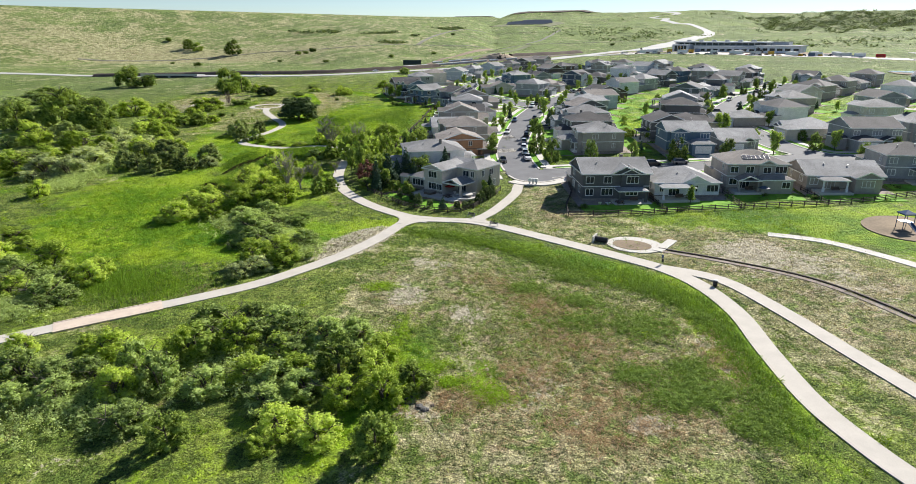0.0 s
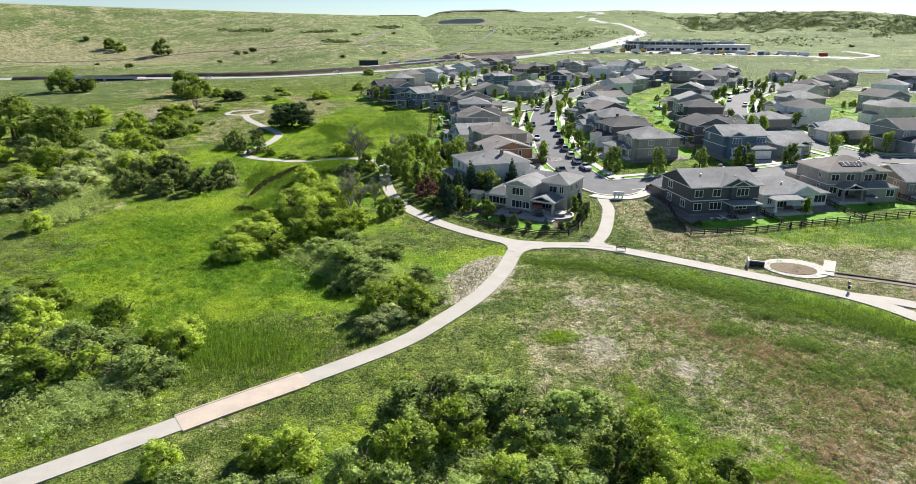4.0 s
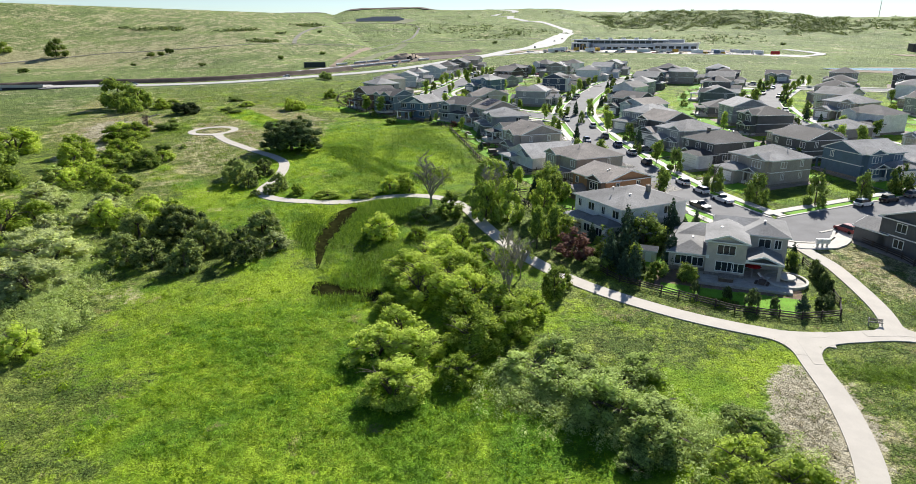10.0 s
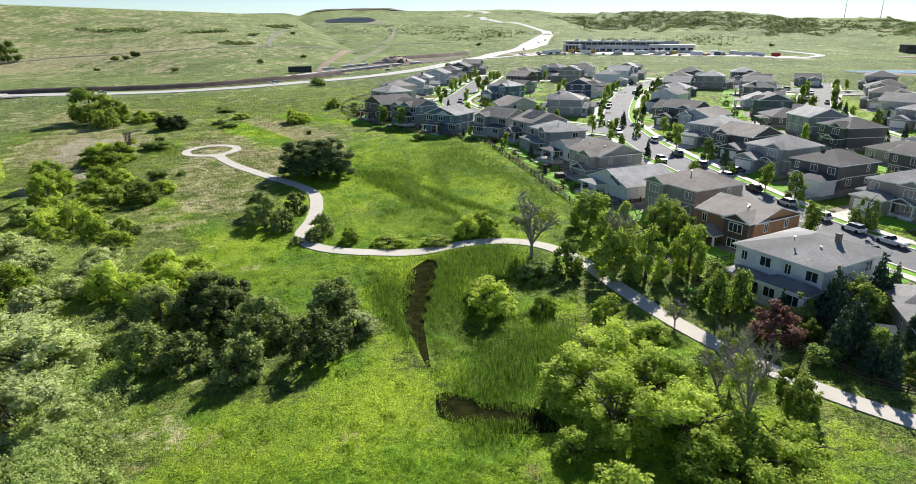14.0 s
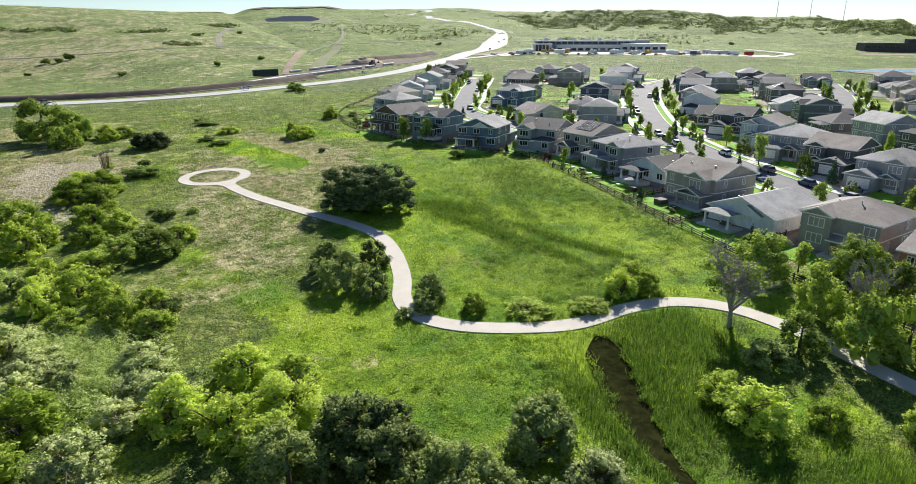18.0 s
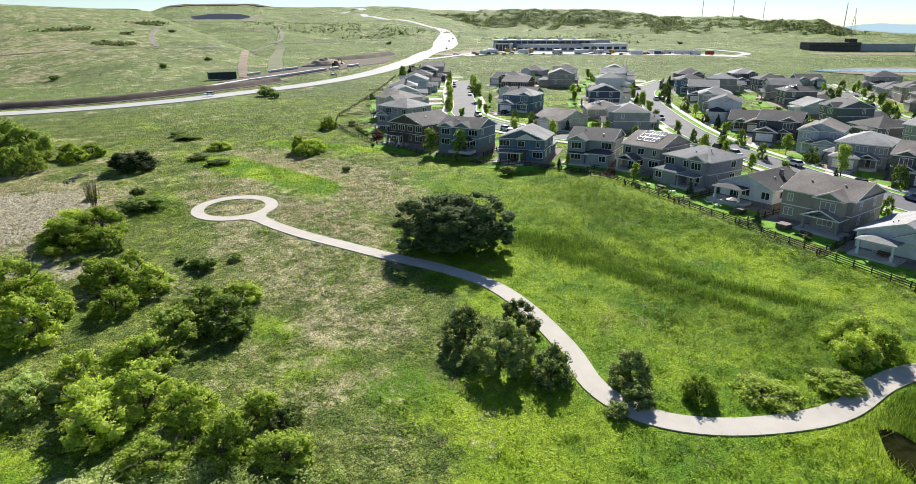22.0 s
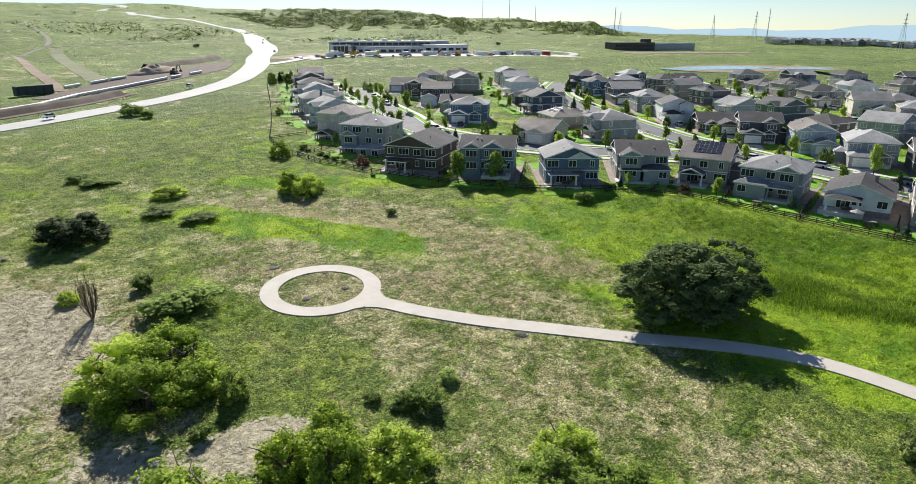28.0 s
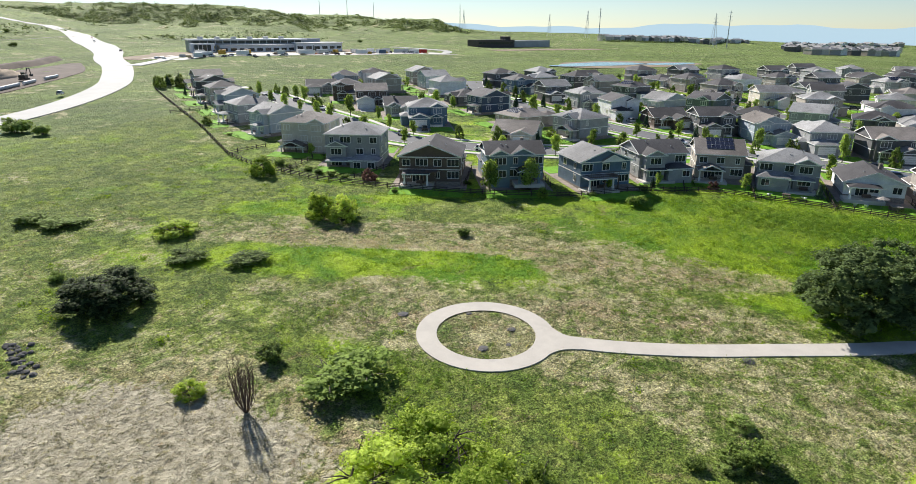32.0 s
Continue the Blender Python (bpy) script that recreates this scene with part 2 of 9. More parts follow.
TRIM = plain("white_trim", (0.80, 0.79, 0.76), 0.6, 0.05, 1, 8, 0.05)
GLASS = glassy("window_glass", (0.022, 0.028, 0.033), 0.12)
METAL = plain("galvanised_metal", (0.45, 0.46, 0.47), 0.4, 0.12, 2, 9, 0.1, metal=0.7)
BLACK = plain("black_plastic", (0.03, 0.03, 0.032), 0.5, 0.2, 2, 9, 0.1)
LEAVES = {
    "w": leafage("willow_leaves", (0.19, 0.30, 0.025), (0.60, 0.71, 0.16), 0.6),
    "c": leafage("cottonwood_leaves", (0.08, 0.135, 0.022), (0.38, 0.49, 0.11), 0.5),
    "g": leafage("thicket_leaves", (0.14, 0.21, 0.05), (0.5, 0.62, 0.21), 0.5),
    "s": leafage("silvery_leaves", (0.24, 0.30, 0.12), (0.68, 0.75, 0.38), 0.5),
    "o": leafage("oak_leaves", (0.06, 0.095, 0.03), (0.36, 0.44, 0.15), 0.42),
    "l": leafage("shrub_leaves", (0.06, 0.1, 0.02), (0.31, 0.42, 0.1), 0.4),
    "e": leafage("spruce_needles", (0.035, 0.07, 0.04), (0.10, 0.16, 0.10), 0.15),
    "m": leafage("maroon_leaves", (0.08, 0.04, 0.035), (0.22, 0.11, 0.09), 0.3),
    "b": leafage("street_tree_leaves", (0.11, 0.19, 0.035), (0.44, 0.56, 0.16), 0.55),
}
LEAVES["O"] = leafage("old_oak_leaves", (0.022, 0.04, 0.014), (0.16, 0.22, 0.08), 0.3)
LEAVES["k"] = LEAVES["j"] = LEAVES["O"]
LEAVES["C"] = leafage("street_cottonwood_leaves", (0.055, 0.10, 0.025), (0.30, 0.40, 0.11), 0.45)

# ---- helpers of this scene ----


def mesh(name, verts, faces, mats, fmats=None, smooth=False):
    me = bpy.data.meshes.new(name)
    me.from_pydata(verts, [], faces)
    for m in mats if isinstance(mats, (list, tuple)) else [mats]:
        me.materials.append(m)
    if fmats is not None:
        me.polygons.foreach_set("material_index", fmats)
    if smooth:
        me.polygons.foreach_set("use_smooth", [True] * len(me.polygons))
    me.update()
    return me


def quads(name, co, material, size=4, attr=None, normals=None):
    """A mesh of loose faces from an array (faces * size, 3)."""
    n = len(co) // size
    me = bpy.data.meshes.new(name)
    me.vertices.add(len(co)), me.loops.add(len(co)), me.polygons.add(n)
    me.vertices.foreach_set("co", np.asarray(co, np.float32).ravel())
    me.loops.foreach_set("vertex_index", np.arange(len(co), dtype=np.int32))
    me.polygons.foreach_set("loop_start", np.arange(0, len(co), size, dtype=np.int32))
    me.polygons.foreach_set("loop_total", np.full(n, size, np.int32))
    me.materials.append(material)
    if attr is not None:
        a = me.color_attributes.new("cover", "FLOAT_COLOR", "POINT")
        a.data.foreach_set("color", np.asarray(attr, np.float32).ravel())
    me.update(calc_edges=True)
    if normals is not None:
        me.polygons.foreach_set("use_smooth", np.ones(n, bool))
        me.normals_split_custom_set_from_vertices(np.repeat(normals, size, axis=0).tolist())
    return me


def part(name, me, parent, label=""):
    ob = new(name, me)
    ob.parent = parent
    return tagged(ob, label)


class Shape:
    """Gathers boxes, prisms and tubes into one mesh."""

    def __init__(self):
        self.v, self.f, self.m = [], [], []

    def add(self, verts, faces, m=0):
        o = len(self.v)
        self.v += [tuple(p) for p in verts]
        self.f += [tuple(i + o for i in f) for f in faces]
        self.m += [m] * len(faces)
        return self

    def box(self, x0, x1, y0, y1, z0, z1, m=0):
        v = [(x, y, z) for z in (z0, z1) for x, y in ((x0, y0), (x1, y0), (x1, y1), (x0, y1))]
        return self.add(v, [(3, 2, 1, 0), (4, 5, 6, 7), (0, 1, 5, 4), (1, 2, 6, 5), (2, 3, 7, 6), (3, 0, 4, 7)], m)

    def tube(self, pts, radii, n=6, m=0, weld=False):
        rings = []
        for i, (p, r) in enumerate(zip(pts, radii)):
            p = Vector(p)
            d = (Vector(pts[min(i + 1, len(pts) - 1)]) - Vector(pts[max(i - 1, 0)])).normalized()
            a = d.orthogonal().normalized()
            b = d.cross(a)
            rings.append([p + (a * math.cos(k * 2 * math.pi / n) + b * math.sin(k * 2 * math.pi / n)) * r for k in range(n)])
        v = [p for r in rings for p in r]
        if weld and self.v:
            q = Vector(pts[0])
            near = min(range(len(self.v)), key=lambda i: (Vector(self.v[i]) - q).length_squared)
            self.f.append((near, len(self.v), len(self.v) + 1))
            self.m.append(m)
        f = [(i * n + k, i * n + (k + 1) % n, (i + 1) * n + (k + 1) % n, (i + 1) * n + k) for i in range(len(pts) - 1) for k in range(n)]
        f += [tuple(range(n - 1, -1, -1)), tuple(range((len(pts) - 1) * n, len(pts) * n))]
        return self.add(v, f, m)

    def mesh(self, name, mats, smooth=False):
        return mesh(name, self.v, self.f, mats, self.m, smooth)


def smooth(x, a, b):
    t = np.clip((np.asarray(x, float) - a) / (b - a), 0, 1)
    return t * t * (3 - 2 * t)


def blob(x, y, cx, cy, rx, ry=None, turn=0.0):
    """1 in the middle of a soft oval, 0 outside."""
    ry = ry or rx
    c, s = math.cos(radians(turn)), math.sin(radians(turn))
    dx, dy = x - cx, y - cy
    return np.exp(-(((dx * c + dy * s) / rx) ** 2 + ((-dx * s + dy * c) / ry) ** 2))


def waves(x, y, scale, seed=0):
    """Cheap smooth noise in -1..1 from crossed sines."""
    r = np.random.RandomState(seed)
    z = 0
    for i in range(7):
        a, ph, k = r.rand() * 6.283, r.rand() * 6.283, (0.6 + 1.2 * r.rand()) / scale * 6.283
        z = z + np.sin((x * math.cos(a) + y * math.sin(a)) * k + ph + 1.5 * np.sin((x * math.sin(a) - y * math.cos(a)) * k * 0.6 + ph))
    return z / 7


# ---- ground ----
# far skyline as bearing from a point over the meadow, distance and height of the crest
CREST = ((-180, 1700, 20), (-110, 1700, 30), (-40, 2450, 70), (-4, 2450, 112), (5.4, 2450, 113), (6.4, 2300, 103), (7.6, 2250, 119), (9, 2230, 124), (14, 2200, 125), (15.4, 2150, 115), (20, 2000, 111), (26, 1950, 112), (29, 1900, 102), (33, 1800, 98), (36, 1650, 95), (42, 1600, 93), (44.5, 1580, 88), (47.5, 1560, 76), (49, 1800, 79), (53.6, 1800, 79), (55.0, 1550, 63), (56.2, 1420, 63.5), (58.6, 1400, 63.5), (59.4, 1400, 53), (60.8, 1400, 44), (64, 1450, 39), (73, 1650, 33), (80, 1700, 25), (92, 1700, 10), (115, 1700, 2), (180, 1700, 20))
CREST_AZ, CREST_R, CREST_Z = (np.array(c, float) for c in zip(*CREST))


def ground(x, y):
    """The height of the land: a gentle plane, a dam, a wet hollow, a grassy rise to mesas and a gullied escarpment."""
    x, y = np.asarray(x, float), np.asarray(y, float)
    xs = np.where(x > 260, 260 + (x - 260) * 0.1 - np.maximum(x - 420, 0) * 0.25, np.maximum(x, -300))
    ys = np.where(y > 640, 640 + (y - 640) * 0.25, np.maximum(y, -150))
    z = -1.683 + 0.02564 * xs + 0.03161 * ys
    z = np.where(z > 28, 28 + (z - 28) * 0.3, z)
    z = z - 0.9 * blob(x, y, -62, 192, 6, 24, -8) - 0.7 * blob(x, y, -66, 168, 9, 7)
    z = z - 1.0 * blob(x, y, -75, 105, 22, 14)
    lake = 1 - smooth(np.hypot((x - 318) / 62, (y - 375) / 50), 0.75, 1.25)
    z = z * (1 - lake) + 18.6 * lake
    near = smooth(np.hypot(x + 40, y - 200), 150, 420)
    z = z + near * smooth(y, 430, 560) * 1.2 * waves(x, y, 170, 3)
    r, az = np.hypot(x + 80, y - 150), np.degrees(np.arctan2(x + 80, y - 150))
    top, rc = np.interp(az, CREST_AZ, CREST_Z), np.interp(az, CREST_AZ, CREST_R)
    scarp = smooth(az, 24, 33) * (1 - smooth(az, 58, 63))
    u = np.clip((r - 720) / (rc - 720), 0, 1)
    up = u ** (1.15 + 0.5 * scarp)
    far = (top + 2.5 * waves(x, y, 420, 5) * smooth(r, 700, 1200)) * up + z * (1 - up)
    roll = smooth(r, 720, 1000) * (1 - smooth(u, 0.8, 1.0))
    far = far + roll * (3.0 * waves(x, y, 260, 6) + 1.2 * waves(x, y, 90, 7)) * smooth(az, -10, 5) * (1 - smooth(az, 60, 70))
    # gullies down the escarpment and the hills beside the road, steep caprock on the mesa
    gully = np.abs(waves(az * 22, r * 0.35, 150, 9)) * 0.65 + np.abs(waves(x, y, 130, 8)) * 0.35
    far = far - (34 * scarp + 12 * smooth(az, 14, 18) * (1 - scarp)) * gully * smooth(u, 0.25, 0.75) * (1 - 0.75 * smooth(u, 0.85, 1.0))
    mesa = smooth(az, 6.4, 7.8) * (1 - smooth(az, 14.2, 15.6))
    far = far - 9 * mesa * smooth(u, 0.6, 0.9) * (1 - smooth(r, rc - 110, rc - 60))
    far = far - np.maximum(r - rc, 0) * 0.02 * smooth(az, -30, 0) - np.maximum(r - 1900, 0) * 0.012 * smooth(az, 40, 66)
    z = np.where(r > 720, far, z)
    # the dam: a long straight bank that eases into the natural rise
    d = ((x + 600) * 0.7071 - (y - 850) * 0.7071)            # distance in front of its crest line
    bank = 78.5 - np.maximum(d, 0) * (0.30 - 0.19 * smooth(x, -420, -60))
    bank = np.minimum(bank, 78.5) - smooth(x, 10, 170) * 32
    return np.where((x < 180) & (y > 300), np.maximum(z, bank), z)


def gz(x, y):
    return float(ground(x, y))


# patches of cover: x, y, half length, half width, turn, and what each adds of dry, bare and lush
PATCHES_N = ((-64, 352, 24, 3.5, -58, 0.6, 0, -0.4), (-65, 310, 22, 4, -82, 0.6, 0.1, -0.4), (-81, 305, 6, 16, 20, 0.5, 0, -0.4), (-93, 337, 10, 5, 30, 0.4, 0, -0.3), (-73, 342, 20, 3.5, -65, -0.6, 0, 0.6), (-98, 298, 9, 20, 22, 0.12, 0, -0.15), (-105, 340, 7, 18, 15, -0.5, -0.3, 0.05), (-110, 316, 7, 22, 5, -0.6, -0.6, -0.12), (24, 143, 7, 14, -10, 0.45, 0.15, -0.5), (-92, 268, 12, 20, 10, 0.04, 0, -0.1), (-68, 258, 6, 18, 5, -0.4, 0, 0.5), (-34, 275, 12, 26, -15, -0.3, 0, 0.4))
PATCHES_S = ((-128, 342, 10, 18, 20, 0.5, 0.42, -0.4), (-3, 88, 12, 6, -20, 0.25, 0.0, -0.3), (14, 78, 10, 7, -40, 0.5, 0, -0.4), (14, 58, 16, 9, 0, 0.55, 0.05, -0.4), (12, 110, 24, 5, -40, -0.6, 0, 0.25), (38, 70, 3.5, 22, 0, -0.7, 0, 0.2), (58, 108, 14, 8, -20, 0.3, 0.3, -0.4), (52, 76, 4, 14, 10, 0.6, 0.1, -0.4), (-34, 56, 8, 5, 0, 0.2, 0.1, -0.1), (-22, 115, 4, 10, -38, 0.3, 0.6, -0.4))


def covers(x, y):
    """Dry, bare and lush shares of the ground cover."""
    x, y = np.asarray(x, float), np.asarray(y, float)
    dry = 0.27 + 0.24 * waves(x, y, 60, 11) + 0.22 * waves(x, y, 21, 14)
    lush = 0.31 + 0.30 * waves(x, y, 45, 12) + 0.24 * waves(x, y, 17, 13)
    bare = np.full_like(x, 0.0)
    dry = dry + 0.46 * blob(x, y, 14, 82, 30, 30) + 0.35 * blob(x, y, 20, 70, 16, 18) + 0.8 * blob(x, y, 58, 92, 18, 28, 20) + 0.75 * blob(x, y, 27, 139, 10, 17)
    dry = dry + 0.35 * blob(x, y, -95, 335, 22, 26) + 0.95 * blob(x, y, -66, 335, 38, 8, -79) + 0.5 * blob(x, y, -130, 350, 22, 30)
    dry = dry + 0.18 * blob(x, y, -92, 272, 14, 32, -15) + 0.10 * blob(x, y, -95, 290, 34, 60) + 0.25 * blob(x, y, -86, 315, 14, 10, -50) + 0.4 * blob(x, y, -18, 116, 5, 14, -35) + 0.3 * blob(x, y, -150, 420, 40, 30)
    dry = dry + 0.11 * smooth(y, 540, 680) * smooth(-x, -120, 120) + 0.08 * smooth(y, 380, 520) + 0.3 * blob(x, y, -320, 780, 200, 60) + 0.7 * blob(x, y, -132, 340, 12, 26, 20)
    lush = lush + 0.42 * blob(x, y, -68, 140, 28, 34) + 0.55 * blob(x, y, -52, 268, 22, 46) + 0.5 * blob(x, y, -82, 216, 20, 12) + 0.8 * blob(x, y, -40, 265, 18, 34) + 0.6 * blob(x, y, -60, 215, 26, 14) + 0.35 * blob(x, y, -78, 165, 18, 26)
    lush = lush + 0.4 * blob(x, y, -45, 120, 20, 12) - 0.3 * blob(x, y, 14, 82, 28, 26) + 0.4 * blob(x, y, -20, 125, 10, 10) + 0.6 * blob(x, y, -75, 352, 10, 18, 25) + 0.6 * blob(x, y, -82, 232, 14, 12) + 0.5 * blob(x, y, -101, 258, 5, 20, 20) + 0.2 * blob(x, y, -108, 318, 8, 20, -20) + 0.4 * blob(x, y, -35, 300, 26, 22) - 0.12 * blob(x, y, -95, 285, 26, 50) + 0.9 * blob(x, y, 78, 122, 30, 9, -8) - 0.35 * blob(x, y, 6, 106, 22, 20) - 0.4 * blob(x, y, 27, 139, 10, 17) - 0.3 * blob(x, y, -66, 335, 38, 8, -79) + 0.45 * blob(x, y, 110, 270, 90, 130, 25)
    for lx, ly, la, lb, lt in ((-77, 343, 22, 4.5, -67), (-76, 344, 20, 3.5, -67), (-55, 372, 20, 5, -50), (31, 95, 12, 3.5, -48), (36, 74, 18, 3, 88), (18, 109, 12, 3, -42), (-8, 67, 14, 3, 70), (4, 68, 3, 5, 0)):
        lush = lush + 0.75 * blob(x, y, lx, ly, la, lb, lt)
        dry = dry - 0.7 * blob(x, y, lx, ly, la, lb, lt)
    dry = dry + 0.25 * blob(x, y, 6, 106, 20, 18) - 0.6 * blob(x, y, 78, 122, 30, 9, -8) - 0.5 * blob(x, y, -65, 135, 28, 34) - 0.4 * blob(x, y, -40, 265, 20, 36) - 0.3 * blob(x, y, -60, 215, 26, 14)
    for bx, by, br, ba in ((-7.5, 92, 3.4, 0.8), (2, 84.5, 3, 0.75), (33.7, 74.6, 2, 0.7), (33.7, 66.4, 1.6, 0.7), (20.9, 57, 2.4, 0.6), (-6.5, 106, 2, 0.6), (-4, 61, 4, 0.4), (-40, 54, 6, 0.3), (-58, 66, 9, 0.26), (-48, 72, 5, 0.2), (-19, 116.5, 4, 0.8), (-15.5, 122, 3.5, 0.8), (-23, 110, 3.5, 0.6), (8, 112, 4, 0.45), (-2, 104, 3, 0.5), (-128, 348, 13, 0.66), (-134, 330, 7, 0.5), (-131, 307, 6, 0.6), (-134, 290, 6, 0.7), (-122, 302, 3, 0.6), (-118, 300, 4, 0.8), (60, 92, 12, 0.42), (50, 106, 6, 0.35), (8, 66, 8, 0.35), (-50, 150, 3, 0.5)):
        bare = bare + 1.3 * ba * blob(x, y, bx, by, br, br * 1.4, 30)
    for px, py, ra, rb, turn, pd, pb, pl in PATCHES_N + PATCHES_S:
        k = blob(x, y, px, py, ra, rb, turn)
        dry, bare, lush = dry + pd * k, bare + pb * k, lush + pl * k
    return np.stack([np.clip(dry, 0, 1), np.clip(bare, 0, 1), np.clip(lush, 0, 1), 1 - 0.85 * smooth(np.hypot(x + 50, y - 200), 190, 330)], -1)


GRID = 480
lin = np.linspace(-1, 1, GRID)
axis = 62 * np.sinh(4.98 * lin)
gx, gy = np.meshgrid(axis - 20, axis + 220, indexing="ij")
gxyz = np.stack([gx, gy, ground(gx, gy)], -1).reshape(-1, 3)
idx = np.arange(GRID * GRID).reshape(GRID, GRID)
gfaces = np.stack([idx[:-1, :-1], idx[1:, :-1], idx[1:, 1:], idx[:-1, 1:]], -1).reshape(-1, 4)
me = bpy.data.meshes.new("ground")
me.vertices.add(len(gxyz)), me.loops.add(gfaces.size), me.polygons.add(len(gfaces))
me.vertices.foreach_set("co", gxyz.astype(np.float32).ravel())
me.loops.foreach_set("vertex_index", gfaces.astype(np.int32).ravel())
me.polygons.foreach_set("loop_start", np.arange(0, gfaces.size, 4, dtype=np.int32))
me.polygons.foreach_set("loop_total", np.full(len(gfaces), 4, np.int32))
me.polygons.foreach_set("use_smooth", np.ones(len(gfaces), bool))
col = me.color_attributes.new("cover", "FLOAT_COLOR", "POINT")
col.data.foreach_set("color", covers(gx.ravel(), gy.ravel()).astype(np.float32).ravel())
me.materials.append(MEADOW)
me.update(calc_edges=True)
tagged(new("ground", me), "green grassy prairie with dry patches rolling to far hills", "ground", kind="structure")


def sheet(x, y):
    """The height of the ground sheet between its grid points."""
    u = (np.arcsinh((np.asarray(x, float) + 20) / 62) / 4.98 + 1) * (GRID - 1) / 2
    v = (np.arcsinh((np.asarray(y, float) - 220) / 62) / 4.98 + 1) * (GRID - 1) / 2
    i, j = np.clip(u.astype(int), 0, GRID - 2), np.clip(v.astype(int), 0, GRID - 2)
    fx = np.clip((np.asarray(x) + 20 - axis[i]) / (axis[i + 1] - axis[i]), 0, 1)
    fy = np.clip((np.asarray(y) - 220 - axis[j]) / (axis[j + 1] - axis[j]), 0, 1)
    g = gxyz[:, 2].reshape(GRID, GRID)
    return (g[i, j] * (1 - fx) + g[i + 1, j] * fx) * (1 - fy) + (g[i, j + 1] * (1 - fx) + g[i + 1, j + 1] * fx) * fy


def curve(pts, step=1.5):
    """Points along a smooth line through the given ones."""
    p = np.array(pts, float)
    p = np.vstack([2 * p[0] - p[1], p, 2 * p[-1] - p[-2]])
    out = []
    for i in range(1, len(p) - 2):
        n = max(2, int(np.hypot(*(p[i + 1] - p[i])) / step))
        for t in np.linspace(0, 1, n, endpoint=False):
            out.append(0.5 * (2 * p[i] + (p[i + 1] - p[i - 1]) * t + (2 * p[i - 1] - 5 * p[i] + 4 * p[i + 1] - p[i + 2]) * t ** 2 + (3 * p[i] - p[i - 1] - 3 * p[i + 1] + p[i + 2]) * t ** 3))
    return np.array(out + [p[-2]])


def side(c, off):
    d = np.gradient(c, axis=0)
    d /= np.linalg.norm(d, axis=1)[:, None] + 1e-9
    return c + np.stack([d[:, 1], -d[:, 0]], 1) * (off if np.isscalar(off) else np.asarray(off)[:, None])


def strip(name, pts, width, lift, material, label="", category="", step=1.5, thick=0.25, at=0.0, kind="structure"):
    """A slab that follows the land along a line; width may be a list of widths along it."""
    c = curve(pts, step)
    n = len(c)
    w = np.interp(np.linspace(0, 1, n), np.linspace(0, 1, len(width)), width) if isinstance(width, (list, tuple)) else np.full(n, float(width))
    a, b = side(c, at - w / 2), side(c, at + w / 2)
    land = sheet if step >= 5 else ground
    top_a = [(x, y, z + lift) for (x, y), z in zip(a, land(*a.T))]
    top_b = [(x, y, z + lift) for (x, y), z in zip(b, land(*b.T))]
    v = top_a + top_b + [(x, y, z - thick) for x, y, z in top_a] + [(x, y, z - thick) for x, y, z in top_b]
    f = []
    for i in range(n - 1):
        f += [(i, n + i, n + i + 1, i + 1), (i, i + 1, 2 * n + i + 1, 2 * n + i), (n + i + 1, n + i, 3 * n + i, 3 * n + i + 1)]
    f += [(0, 2 * n, 3 * n, n), (n - 1, 2 * n - 1, 4 * n - 1, 3 * n - 1)]
    return tagged(new(name, mesh(name, v, f, material)), label, category, kind=kind)


def ribbon(name, a, b, lift, material, label, category, thick=0.3):
    """A slab between two lines of equal length that follows the land."""
    a, b = np.array(a, float), np.array(b, float)
    n = len(a)
    v = [(x, y, gz(x, y) + lift) for x, y in a] + [(x, y, gz(x, y) + lift) for x, y in b]
    v += [(x, y, z - thick) for x, y, z in v]
    f = [(0, 2 * n, 3 * n, n), (n - 1, 2 * n - 1, 4 * n - 1, 3 * n - 1)]
    for i in range(n - 1):
        f += [(i, n + i, n + i + 1, i + 1), (i, i + 1, 2 * n + i + 1, 2 * n + i), (n + i + 1, n + i, 3 * n + i, 3 * n + i + 1)]
    return tagged(new(name, mesh(name, v, f, material)), label, category, kind="structure")


def disc(name, cx, cy, r0, r1, lift, material, label, category, kind="structure", squash=1.0, turn=0.0, n=48):
    """A flat ring or disc that follows the land."""
    v, f = [], []
    for r in (max(r0, 0.01), r1):
        for k in range(n):
            a = k * 2 * math.pi / n
            px, py = r * math.cos(a), r * squash * math.sin(a)
            x, y = cx + px * math.cos(turn) - py * math.sin(turn), cy + px * math.sin(turn) + py * math.cos(turn)
            v.append((x, y, gz(x, y) + lift))
    v += [(x, y, z - 0.3) for x, y, z in v[n:]]
    for k in range(n):
        j = (k + 1) % n
        f += [(k, n + k, n + j, j), (n + k, 2 * n + k, 2 * n + j, n + j)]
    return tagged(new(name, mesh(name, v, f, material)), label, category, kind=kind)


